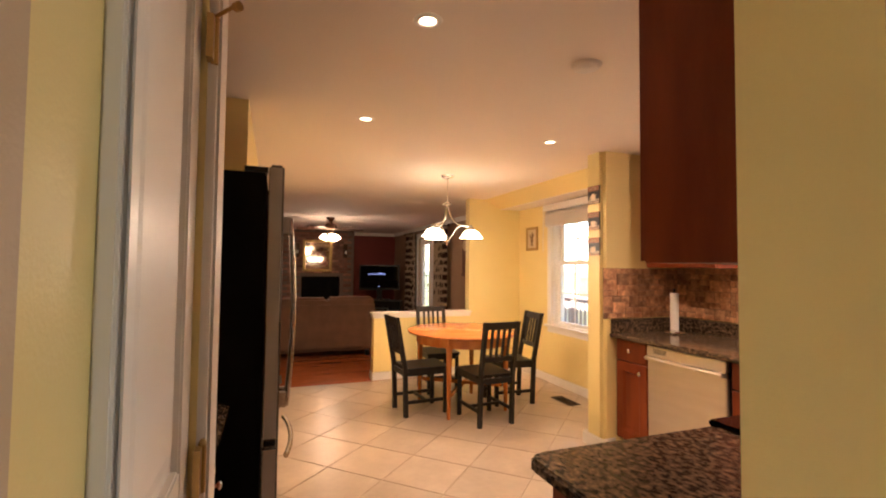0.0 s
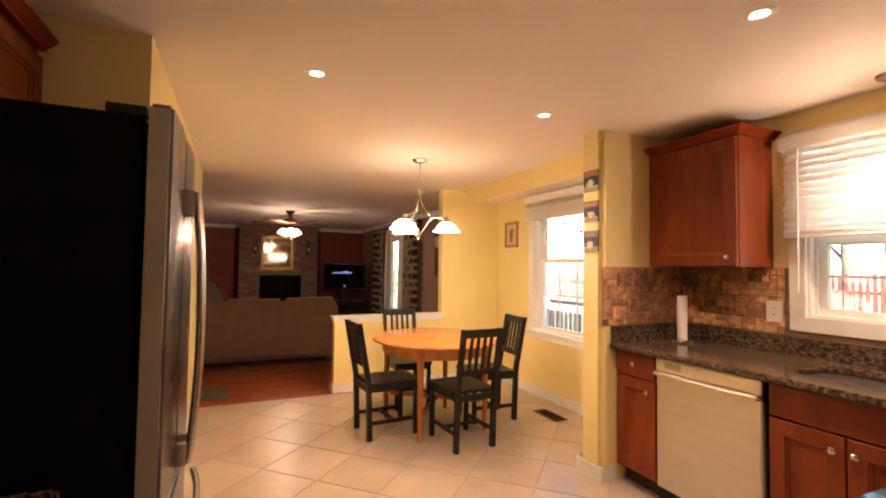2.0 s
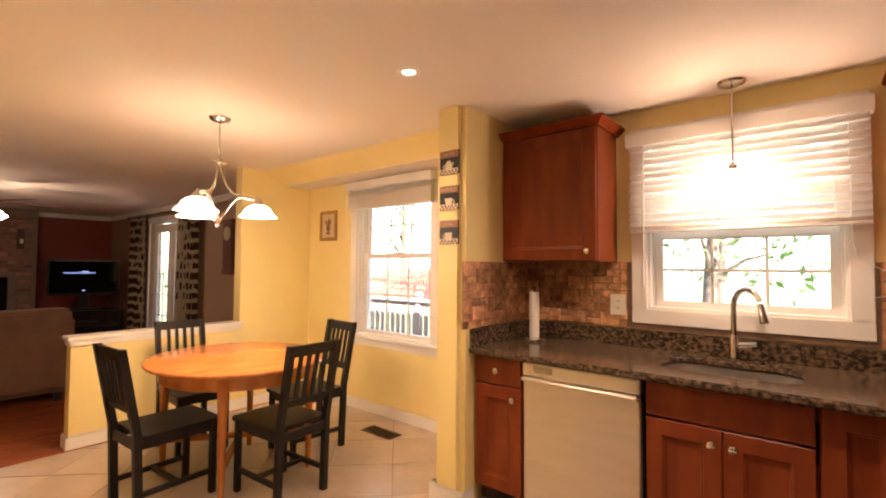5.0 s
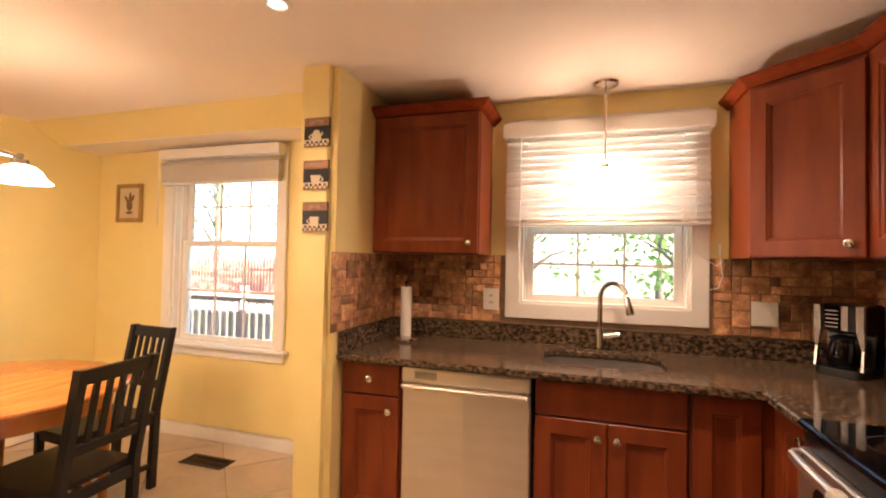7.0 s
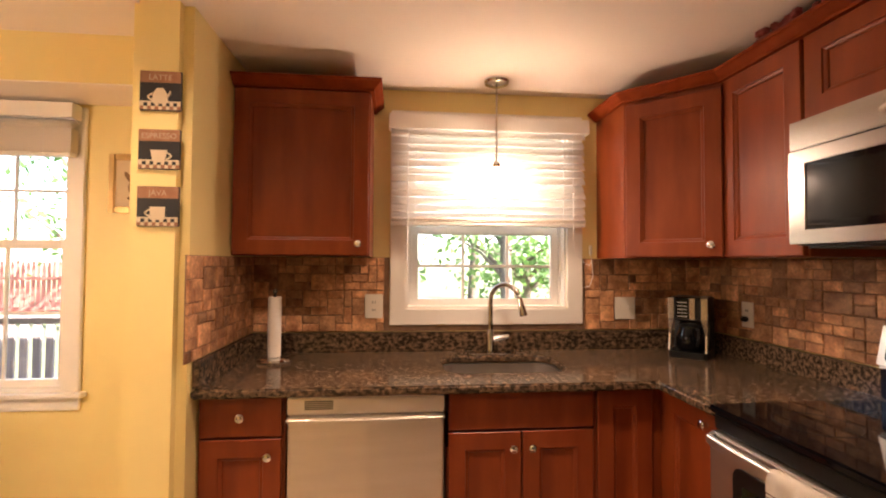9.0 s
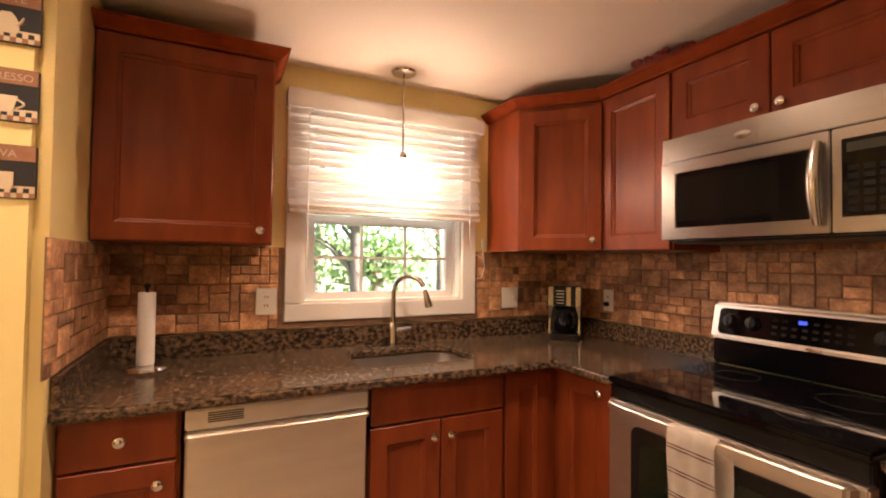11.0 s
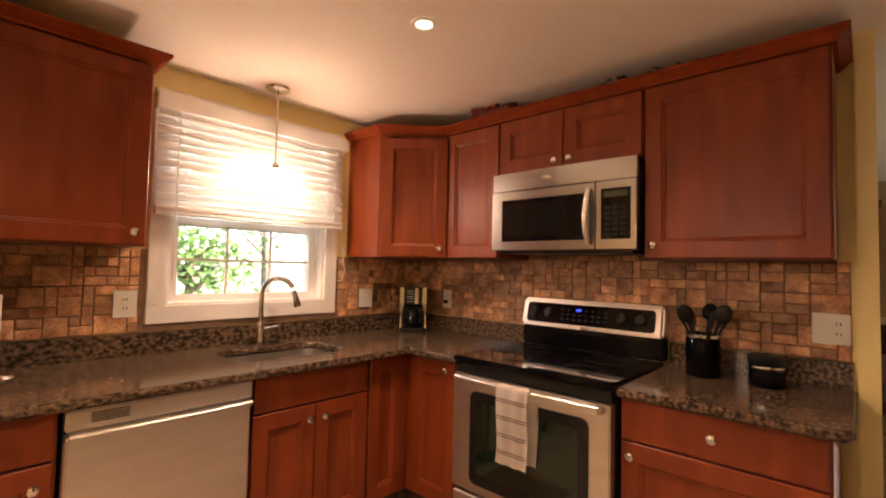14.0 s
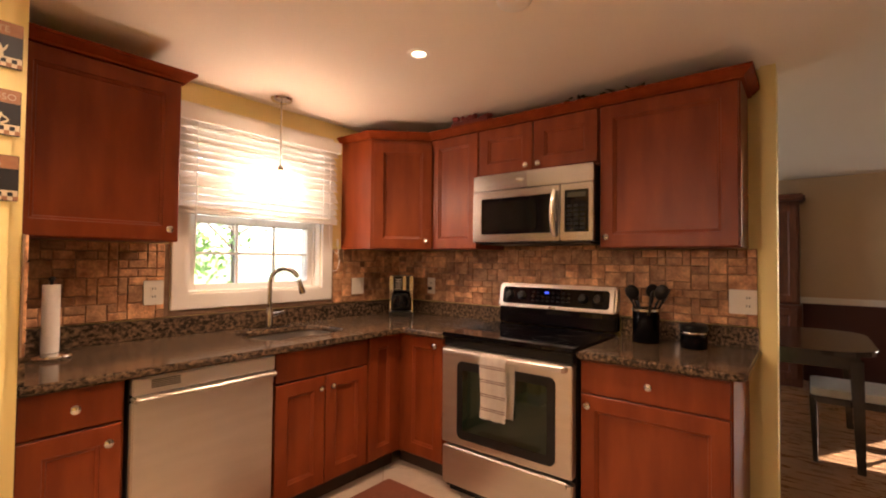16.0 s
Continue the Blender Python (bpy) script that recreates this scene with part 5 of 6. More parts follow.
def words(txt, size, m, parent, material, depth=0.0008):
    cu = bpy.data.curves.new("lettering", "FONT")
    cu.body, cu.size, cu.align_x, cu.extrude = txt, size, "CENTER", depth
    tmp = bpy.data.objects.new("lettering", cu)
    scene.collection.objects.link(tmp)
    me = bpy.data.meshes.new_from_object(tmp.evaluated_get(bpy.context.evaluated_depsgraph_get()))
    bpy.data.objects.remove(tmp)
    me.materials.clear()
    me.materials.append(material)
    ob = new("lettering", me)
    ob.parent = parent
    ob.matrix_local = m
    return ob


def plaque(zc, txt, shape):
    S = 0.138
    e = thing("coffee_plaque", pose(3.859, 5.832, zc, 0, 0, -90), "small square plaque with a cream coffee cup and lettering", "picture", "coffee plaques on the wall stub")
    bm = boxes((-S / 2, S / 2, -0.012, -0.001, -S / 2, S / 2))
    soft(bm, 0.002)
    part("board", bm, PLBLACK, e)
    part("title_band", boxes((-S / 2 + 0.002, S / 2 - 0.002, -0.0135, -0.012, 0.028, S / 2 - 0.002)), PLTAN, e)
    part("check_base", boxes((-S / 2 + 0.002, S / 2 - 0.002, -0.0132, -0.012, -S / 2 + 0.002, -S / 2 + 0.032)), PLCREAM, e)
    for i in range(11):
        for j in range(2):
            if (i + j) % 2 == 0:
                part("check", boxes((-S / 2 + 0.003 + i * 0.0122, -S / 2 + 0.0152 + i * 0.0122, -0.0142, -0.0131, -S / 2 + 0.002 + j * 0.0122, -S / 2 + 0.0142 + j * 0.0122)), PLBLACK if j else PLTAN, e)
    words(txt, 0.027, pose(0, -0.0137, 0.037, 90), e, PLLETTER)
    bm = bmesh.new()
    prof = {"cup": [(0.018, -0.048), (0.024, -0.040), (0.031, -0.010), (0.034, 0.006)], "pot": [(0.026, -0.048), (0.032, -0.035), (0.028, -0.005), (0.020, 0.010), (0.012, 0.020)], "mug": [(0.028, -0.048), (0.030, -0.04), (0.030, 0.0), (0.031, 0.008)]}[shape]
    outline = [(r, z) for r, z in prof] + [(-r, z) for r, z in prof[::-1]]
    prism(bm, outline, 0.012, 0.0155)
    hs = 1 if shape == "cup" else -1
    pts = [(hs * (0.030 + 0.020 * math.sin(math.pi * k / 8)), -0.004 - 0.030 * k / 8, 0.0135) for k in range(9)]
    tube(bm, pts, 0.0035, 6)
    if shape == "pot":
        tube(bm, [(0.024, -0.02, 0.0135), (0.036, -0.008, 0.0135), (0.042, 0.008, 0.0135)], [0.006, 0.004, 0.003], 6)
    bmesh.ops.transform(bm, matrix=pose(0, 0, -0.008, 90) @ Matrix.Diagonal((0.8, 0.8, 1, 1)), verts=bm.verts[:])
    part("cup_shape", bm, PLCREAM, e, "raised cream coffee cup")
    return e


plaque(1.932, "LATTE", "pot")
plaque(1.728, "ESPRESSO", "cup")
plaque(1.530, "JAVA", "mug")
GOLD = mat("gilt_picture_frame", (0.38, 0.24, 0.08), (0.50, 0.33, 0.12), 0.4, metal=0.6, bump=0.2, bscale=120)
PAPER = mat("cream_print_paper", (0.62, 0.50, 0.32), (0.68, 0.56, 0.38), 0.8, scale=10)
INK = mat("brown_print_ink", (0.16, 0.09, 0.045), (0.26, 0.16, 0.08), 0.8, scale=30)


def framed_print(m, w, h, label):
    e = thing("framed_print", m, label, "picture")
    f = 0.032
    bm = bmesh.new()
    for r in ((-w / 2, -w / 2 + f, -h / 2, h / 2), (w / 2 - f, w / 2, -h / 2, h / 2), (-w / 2 + f, w / 2 - f, -h / 2, -h / 2 + f), (-w / 2 + f, w / 2 - f, h / 2 - f, h / 2)):
        box(bm, r[0], r[1], -0.022, -0.001, r[2], r[3])
    soft(bm, 0.005)
    part("frame", bm, GOLD, e, "narrow gilt frame")
    part("print", boxes((-w / 2 + f, w / 2 - f, -0.012, -0.006, -h / 2 + f, h / 2 - f)), PAPER, e, "cream paper print")
    bm = bmesh.new()
    lathe(bm, [(0.0, 0.0), (0.04, 0.0), (0.04, 0.0015), (0.0, 0.0015)], pose(0.0, -0.012, -0.02, 90) @ Matrix.Diagonal((0.8, 1.0, 1, 1)), 18)
    for k, (x, z, a) in enumerate(((0.03, 0.035, 30), (-0.03, 0.03, -35), (0.005, 0.05, 5), (0.0, -0.075, 90))):
        lathe(bm, [(0.0, 0.0), (0.03, 0.0), (0.03, 0.0015), (0.0, 0.0015)], pose(x, -0.012, z, 90) @ pose(0, 0, 0, 0, 0, -a) @ Matrix.Diagonal((0.4, 1.2, 1, 1)), 14)
    part("motif", bm, INK, e, "small brown printed motif")
    return e


framed_print(pose(XN, 8.045, 1.735, 0, 0, -90), 0.27, 0.30, "small gilt-framed print on the yellow wall")
framed_print(pose(XN, 6.345, 1.735, 0, 0, -90), 0.25, 0.30, "small gilt-framed print between window and wall stub")

# ---- floor vent and kitchen mat ----
e = thing("floor_vent", pose(4.37, 6.93, 0.001, 0, 0, 0), "dark brown metal floor vent grille", "vent")
VENTM = mat("dark_bronze_metal", (0.06, 0.035, 0.02), (0.09, 0.05, 0.03), 0.45, metal=0.5)
part("backing", boxes((-0.065, 0.065, -0.16, 0.16, 0.0, 0.002)), BLACKPLASTIC, e)
for r in ((-0.07, -0.05, -0.165, 0.165), (0.05, 0.07, -0.165, 0.165), (-0.05, 0.05, -0.165, -0.148), (-0.05, 0.05, 0.148, 0.165), (-0.005, 0.005, -0.148, 0.148)):
    part("frame", boxes((r[0], r[1], r[2], r[3], 0.002, 0.006)), VENTM, e)
for i in range(18):
    yy = -0.14 + i * 0.0142
    part("slat", boxes((-0.05, 0.05, yy - 0.002, yy + 0.002, 0.0015, 0.005)), VENTM, e)
bm = bmesh.new()
prism(bm, round_rect(-0.25, 0.25, -0.40, 0.40, 0.02), 0.0005, 0.010)
soft(bm, 0.003)
o = tagged(part("kitchen_mat", bm, mat("rust_mat_fabric", (0.16, 0.045, 0.02), (0.22, 0.065, 0.03), 0.95, scale=60, bump=0.6, bscale=400)), "rust-brown kitchen mat on the tile floor", "mat")
o.matrix_world = pose(3.66, 4.50, 0)

# ---- living room ----
BRICK = mat("dim_chimney_brick", (0.20, 0.09, 0.06), (0.32, 0.17, 0.12), 0.85, scale=9, bump=0.5, bscale=60, island=0.35, fine=0.2)
MORTAR = mat("chimney_mortar", (0.16, 0.12, 0.095), (0.21, 0.16, 0.125), 0.95, scale=20, bump=0.4, bscale=200)
# mirror colour holds dim, mottled gold reflections of the room
MIRROR = mat("dim_gold_mirror_glass", (0.34, 0.28, 0.21), (0.22, 0.17, 0.12), 0.06, metal=1.0)
FB = (1.75, 3.46, 14.62)
bm = bmesh.new()
prism(bm, [(FB[0], 0), (2.19, 0), (2.19, 1.10), (3.11, 1.10), (3.11, 0), (FB[1], 0), (FB[1], CEIL - 0.002), (FB[0], CEIL - 0.002)], 0.0, 0.36)
bmesh.ops.transform(bm, matrix=pose(0, YF - 0.10, 0, 90), verts=bm.verts[:])
fp = tagged(part("fireplace", bm, MORTAR), "floor-to-ceiling brick fireplace with a dark firebox", "fireplace")
part("firebox", boxes((2.19, 3.11, 14.80, 15.0, 0.02, 1.10)), BLACKPLASTIC, fp, "black firebox")
part("fire_screen", boxes((2.20, 3.10, 14.66, 14.68, 0.30, 1.09)), BLACK, fp, "black fire screen")
part("hearth", boxes((FB[0], FB[1], 14.25, 14.63, 0.0, 0.28)), MORTAR, fp, "raised masonry hearth")
bm = boxes((0, 0.195, -0.012, 0.01, 0, 0.057))
soft(bm, 0.003, 1)
brick = mesh_of("brick", bm, BRICK)
yb = YF - 0.10 - 0.36
nb = 0
for r in range(33):
    z = 0.30 + r * 0.068
    if z > CEIL - 0.07 or nb >= 300:
        break
    x = FB[0] - (0.10 if r % 2 else 0.0)
    while x < FB[1] - 0.02:
        if x >= FB[0] - 0.001 and x + 0.195 <= FB[1] + 0.02 and not (z < 1.12 and x + 0.19 > 2.17 and x < 3.13):
            o = new("brick", brick)
            o.parent = fp
            o.location = (x + 0.003, yb + 0.004 * random.random(), z)
            nb += 1
        x += 0.207
e = thing("wall_mirror", pose(2.56, yb - 0.012, 1.61), "gilt-framed mirror over the fireplace", "mirror")
bm = bmesh.new()
for r in ((-0.35, -0.29, -0.39, 0.39), (0.29, 0.35, -0.39, 0.39), (-0.29, 0.29, -0.39, -0.33), (-0.29, 0.29, 0.33, 0.39)):
    box(bm, r[0], r[1], -0.05, -0.005, r[2], r[3])
soft(bm, 0.012)
part("frame", bm, GOLD, e, "gilt mirror frame")
part("glass", boxes((-0.30, 0.30, -0.030, -0.012, -0.34, 0.34)), MIRROR, e, "mirror glass")
for sx in (2.08, 3.24):
    e = thing("wall_sconce", pose(sx, yb - 0.012, 1.74), "dark metal candle sconce on the chimney breast", "sconce", "chimney sconces")
    bm = boxes((-0.05, 0.05, -0.015, -0.002, -0.17, 0.17))
    soft(bm, 0.01)
    part("back_plate", bm, VENTM, e)
    bm = bmesh.new()
    tube(bm, [(0, -0.012, -0.10), (0, -0.06, -0.13), (0, -0.09, -0.09)], 0.008, 8)
    lathe(bm, [(0.0, 0.0), (0.035, 0.0), (0.04, 0.012)], pose(0, -0.09, -0.09), 14)
    part("arm", bm, VENTM, e, "", True)
    bm = bmesh.new()
    cyl(bm, 0.022, 0.022, -0.085, 0.0, pose(0, -0.09, 0), 14)
    part("candle", bm, WHITEPLASTIC, e, "", True)

# television on its stand, across the corner
e = thing("television", pose(4.00, 14.05, 0, 0, 0, -22), "flat black television with a faintly lit picture", "television")
bm = boxes((-0.50, 0.50, -0.03, 0.03, 0.78, 1.40))
soft(bm, 0.01)
part("cabinet", bm, BLACKPLASTIC, e)
part("screen", boxes((-0.465, 0.465, -0.034, -0.029, 0.83, 1.365)), BLACKGLASS, e, "dark screen")
GLOW = mat("screen_text_glow", (0.35, 0.45, 1.0), None, 0.5, emit=0.15)
part("menu_bar", boxes((-0.28, 0.16, -0.037, -0.0335, 1.165, 1.178)), GLOW, e, "lit menu line")
part("menu_bar", boxes((-0.03, 0.07, -0.037, -0.0335, 1.19, 1.202)), GLOW, e, "lit menu line")
part("power_light", boxes((-0.02, 0.02, -0.037, -0.0335, 0.865, 0.880)), GLOW, e)
part("neck", boxes((-0.07, 0.07, -0.02, 0.02, 0.56, 0.78)), BLACKPLASTIC, e)
bm = boxes((-0.26, 0.26, -0.12, 0.12, 0.535, 0.56))
soft(bm, 0.006)
part("foot", bm, BLACKPLASTIC, e)
e = thing("tv_stand", pose(4.00, 14.05, 0, 0, 0, -22), "low black television stand with shelves", "tv stand")
part("top", boxes((-0.55, 0.55, -0.22, 0.22, 0.50, 0.534)), BLACKWOOD, e)
part("shelf", boxes((-0.53, 0.53, -0.21, 0.21, 0.25, 0.27)), BLACKWOOD, e)
part("shelf", boxes((-0.53, 0.53, -0.21, 0.21, 0.05, 0.07)), BLACKWOOD, e)
for sx in (-0.55, 0.53):
    part("side", boxes((sx, sx + 0.02, -0.22, 0.22, 0.0, 0.499)), BLACKWOOD, e)
part("back", boxes((-0.53, 0.53, 0.20, 0.215, 0.07, 0.499)), BLACKWOOD, e)
e = thing("media_player", pose(4.00, 14.02, 0.271, 0, 0, -22), "black media player on the stand shelf", "media player")
bm = boxes((-0.21, 0.21, -0.14, 0.14, 0, 0.07))
soft(bm, 0.006)
part("case", bm, BLACKPLASTIC, e)

# sofa seen from behind
SOFA = mat("brown_sofa_fabric", (0.12, 0.062, 0.038), (0.165, 0.086, 0.054), 0.9, scale=6, bump=0.5, bscale=300, fine=0.12)
e = thing("sofa", pose(1.95, 9.90, 0), "brown fabric sofa seen from behind", "sofa")
bm = boxes((-1.08, 1.08, 0.0, 0.24, 0.09, 0.83))
soft(bm, 0.05, 4)
part("back_frame", bm, SOFA, e, "", True)
part("base", boxes((-1.06, 1.06, 0.2, 0.92, 0.08, 0.34)), SOFA, e)
for sx in (-1.08, 0.86):
    bm = boxes((sx, sx + 0.22, 0.02, 0.95, 0.08, 0.60))
    soft(bm, 0.06, 4)
    part("arm", bm, SOFA, e, "", True)
for i in range(3):
    x0 = -1.06 + i * 0.71
    bm = boxes((x0 + 0.005, x0 + 0.700, 0.03, 0.30, 0.58, 0.888 - 0.008 * (i % 2)))
    soft(bm, 0.035, 5)
    part("back_cushion", bm, SOFA, e, "plump back cushion", True)
    bm = boxes((x0 + 0.01, x0 + 0.69, 0.30, 0.94, 0.34, 0.47))
    soft(bm, 0.04, 4)
    part("seat_cushion", bm, SOFA, e, "", True)
for sx in (-1.0, 0.94):
    for sy in (0.05, 0.85):
        part("foot", boxes((sx, sx + 0.06, sy, sy + 0.06, 0.0, 0.082)), BLACKWOOD, e)
e = thing("armchair", pose(1.15, 12.2, 0, 0, 0, 10), "dark rounded armchair beyond the sofa", "armchair")
DARKLEATHER = mat("dark_leather", (0.03, 0.02, 0.016), (0.045, 0.03, 0.022), 0.4, bump=0.3, bscale=160)
bm = bmesh.new()
prism(bm, [(0.42 * math.cos(radians(a)), 0.62 + 0.46 * math.sin(radians(a))) for a in range(0, 181, 15)] + [(-0.42, 0.3), (0.42, 0.3)], -0.10, 0.10)
bmesh.ops.transform(bm, matrix=pose(0, 0.30, 0, 90), verts=bm.verts[:])
soft(bm, 0.05, 4)
part("backrest", bm, DARKLEATHER, e, "", True)
bm = boxes((-0.42, 0.42, -0.42, 0.28, 0.12, 0.44))
soft(bm, 0.06, 4)
part("seat", bm, DARKLEATHER, e, "", True)
for sx in (-0.45, 0.31):
    bm = boxes((sx, sx + 0.14, -0.42, 0.30, 0.12, 0.62))
    soft(bm, 0.05, 4)
    part("arm", bm, DARKLEATHER, e, "", True)
for sx in (-0.38, 0.32):
    for sy in (-0.36, 0.2):
        part("foot", boxes((sx, sx + 0.06, sy, sy + 0.06, 0, 0.125)), BLACKWOOD, e)
bm = bmesh.new()
prism(bm, round_rect(-0.14, 0.14, -0.20, 0.20, 0.02), 0.0, 0.012)
soft(bm, 0.003)
o = tagged(part("door_mat", bm, mat("green_grey_mat", (0.05, 0.055, 0.03), (0.16, 0.12, 0.07), 0.95, scale=30, bump=0.6, bscale=300)), "small green-brown patterned mat on floorboards", "mat")
o.matrix_world = pose(1.52, 8.74, 0.0005)

# ceiling fan
e = thing("ceiling_fan", pose(2.52, 11.6, 0), "dark ceiling fan with three lit frosted shades", "ceiling fan")
DARKBRONZE = mat("dark_fan_bronze", (0.10, 0.055, 0.03), (0.15, 0.085, 0.05), 0.35, metal=0.8)
bm = bmesh.new()
lathe(bm, [(0.0, CEIL - 0.075), (0.03, CEIL - 0.07), (0.075, CEIL - 0.02), (0.08, CEIL - 0.002), (0.0, CEIL - 0.002)], None, 22)
part("canopy", bm, DARKBRONZE, e, "", True)
bm = bmesh.new()
lathe(bm, [(0.0, 2.03), (0.07, 2.03), (0.115, 2.05), (0.12, 2.10), (0.10, 2.13), (0.04, 2.15), (0.03, 2.19), (0.0, 2.19)], None, 24)
part("motor", bm, DARKBRONZE, e, "", True)
for k in range(5):
    bm = bmesh.new()
    prism(bm, [(0.10, -0.02), (0.20, -0.022), (0.22, -0.055), (0.60, -0.068), (0.64, -0.05), (0.65, 0.0), (0.64, 0.05), (0.60, 0.068), (0.22, 0.055), (0.20, 0.022), (0.10, 0.02)], -0.004, 0.004)
    b = part("blade", bm, mat("dark_fan_blade", (0.09, 0.035, 0.02), (0.14, 0.06, 0.03), 0.4, stretch=(1, 10, 1)) if k == 0 else bpy.data.materials["dark_fan_blade"], e, "dark wooden blade")
    b.matrix_local = pose(0, 0, 2.055, 0, 0, 72 * k + 12) @ pose(0, 0, 0, 11)
bm = bmesh.new()
lathe(bm, [(0.0, 1.93), (0.04, 1.94), (0.055, 1.97), (0.05, 2.02), (0.0, 2.029)], None, 20)
part("light_hub", bm, DARKBRONZE, e, "", True)
for k in range(3):
    a = radians(120 * k + 30)
    bm = bmesh.new()
    m = pose(0.10 * math.cos(a), 0.10 * math.sin(a), 1.95, 0, 0, math.degrees(a)) @ pose(0, 0, 0, 0, -28, 0)
    lathe(bm, [(0.022, 0.0), (0.045, -0.02), (0.06, -0.06), (0.078, -0.10), (0.074, -0.10), (0.056, -0.06), (0.041, -0.022), (0.020, -0.004)], m, 20)
    part("shade", bm, SHADEGLOW, e, "lit frosted tulip shade", True)
cord("pull_chain", [(0.03, 0, 1.94), (0.035, 0, 1.74)], 0.002, e, BRASS)
cord("chain_weight", [(0.035, 0, 1.74), (0.035, 0, 1.70)], 0.006, e, BRASS)

# patio doors with curtains
e = tagged(new("door_2"), "white glazed double patio doors", "door", "", "structure")
casing(e, 4.65, P0, P1, 0.0, PZ, w=0.09, foot=False)
ym = (P0 + P1) / 2
for a, b in ((P0 + 0.03, ym - 0.002), (ym + 0.002, P1 - 0.03)):
    leaf = sash("door_leaf", e, 4.72, a, b, 0.02, PZ - 0.03, 2, 5, st=0.13)
    bm = bmesh.new()
    lathe(bm, [(0.0, 0.0), (0.022, 0.0), (0.02, 0.008), (0.010, 0.014), (0.011, 0.03), (0.024, 0.04), (0.025, 0.055), (0.0, 0.064)], pose(4.703, (b - 0.06) if a < ym - 0.1 else (a + 0.06), 0.98, 0, -90, 0), 16)
    if a > ym - 0.1:
        part("knob", bm, BRASS, leaf, "brass knob", True)
    else:
        bm.free()
part("threshold", boxes((4.65, OUT, P0, P1, -0.004, 0.02)), TRIM, e)
CURT = bpy.data.materials.new("patterned_curtain")
CURT.use_nodes = True
nt = CURT.node_tree
tc, vo, rp = nt.nodes.new("ShaderNodeTexCoord"), nt.nodes.new("ShaderNodeTexVoronoi"), nt.nodes.new("ShaderNodeValToRGB")
mpn = nt.nodes.new("ShaderNodeMapping")
mpn.inputs["Scale"].default_value = (0.0, 9.0, 7.0)
vo.feature = "DISTANCE_TO_EDGE"
vo.inputs["Scale"].default_value, vo.inputs["Randomness"].default_value = 1.0, 0.35
rp.color_ramp.elements[0].position, rp.color_ramp.elements[1].position = 0.17, 0.22
rp.color_ramp.elements[0].color, rp.color_ramp.elements[1].color = (0.50, 0.40, 0.28, 1), (0.045, 0.02, 0.015, 1)
nt.links.new(tc.outputs["Object"], mpn.inputs[0])
nt.links.new(mpn.outputs[0], vo.inputs["Vector"])
nt.links.new(vo.outputs["Distance"], rp.inputs[0])
nt.links.new(rp.outputs[0], nt.nodes["Principled BSDF"].inputs["Base Color"])
nt.nodes["Principled BSDF"].inputs["Roughness"].default_value = 0.9
for y0, y1, ph in ((12.92, 13.62, 0.0), (10.88, 11.58, 1.3)):
    e = thing("curtain", pose(0, 0, 0), "dark brown curtain with a pale trellis pattern", "curtain", "patio curtains")
    bm = bmesh.new()
    n = 42
    rows = [[bm.verts.new((4.55 + 0.035 * math.sin(i * 2 * math.pi / 7 + ph) * (0.6 + 0.4 * j / 4), y0 + (y1 - y0) * i / n, 0.03 + (2.13 - 0.03) * (1 - j / 4))) for i in range(n + 1)] for j in range(5)]
    for a, b in zip(rows, rows[1:]):
        for i in range(n):
            bm.faces.new((a[i], a[i + 1], b[i + 1], b[i]))
    bmesh.ops.solidify(bm, geom=bm.faces[:], thickness=0.004)
    part("cloth", bm, CURT, e, "", True)
    for k in range(7):
        bm = bmesh.new()
        lathe(bm, [(0.014, -0.004), (0.018, -0.004), (0.018, 0.004), (0.014, 0.004), (0.014, -0.004)], pose(4.55, y0 + 0.05 + (y1 - y0 - 0.1) * k / 6, 2.145, 90), 14)
        part("ring", bm, VENTM, e, "", True)
e = thing("curtain_rod", pose(0, 0, 0), "dark metal curtain rod over the patio doors", "curtain rod")
bm = bmesh.new()
tube(bm, [(4.55, 10.80, 2.145), (4.55, 13.70, 2.145)], 0.010, 10)
part("rod", bm, VENTM, e, "", True)
for yy in (10.77, 13.73):
    bm = bmesh.new()
    bmesh.ops.create_uvsphere(bm, u_segments=14, v_segments=10, radius=0.028, matrix=pose(4.55, yy, 2.145))
    part("finial", bm, VENTM, e, "", True)
for yy in (10.95, 12.2, 13.55):
    bm = boxes((4.55, 4.648, yy - 0.006, yy + 0.006, 2.125, 2.136))
    part("bracket", bm, VENTM, e)
e = thing("wall_clock", pose(4.649, 10.02, 1.62, 0, 0, -90), "dark wooden pendulum wall clock", "clock")
DKW = mat("dark_walnut", (0.10, 0.03, 0.015), (0.15, 0.05, 0.025), 0.4, stretch=(6, 6, 1))
bm = boxes((-0.12, 0.12, -0.09, -0.002, -0.36, 0.24))
soft(bm, 0.01)
part("case", bm, DKW, e)
bm = boxes((-0.15, 0.15, -0.11, -0.002, 0.24, 0.29))
soft(bm, 0.012)
part("cornice", bm, DKW, e)
bm = boxes((-0.14, 0.14, -0.10, -0.002, -0.41, -0.36))
soft(bm, 0.012)
part("foot_moulding", bm, DKW, e)
bm = bmesh.new()
lathe(bm, [(0.0, 0.0), (0.085, 0.0), (0.09, 0.006), (0.0, 0.006)], pose(0, -0.09, 0.11, 90), 24)
part("dial", bm, PAPER, e, "pale clock dial", True)

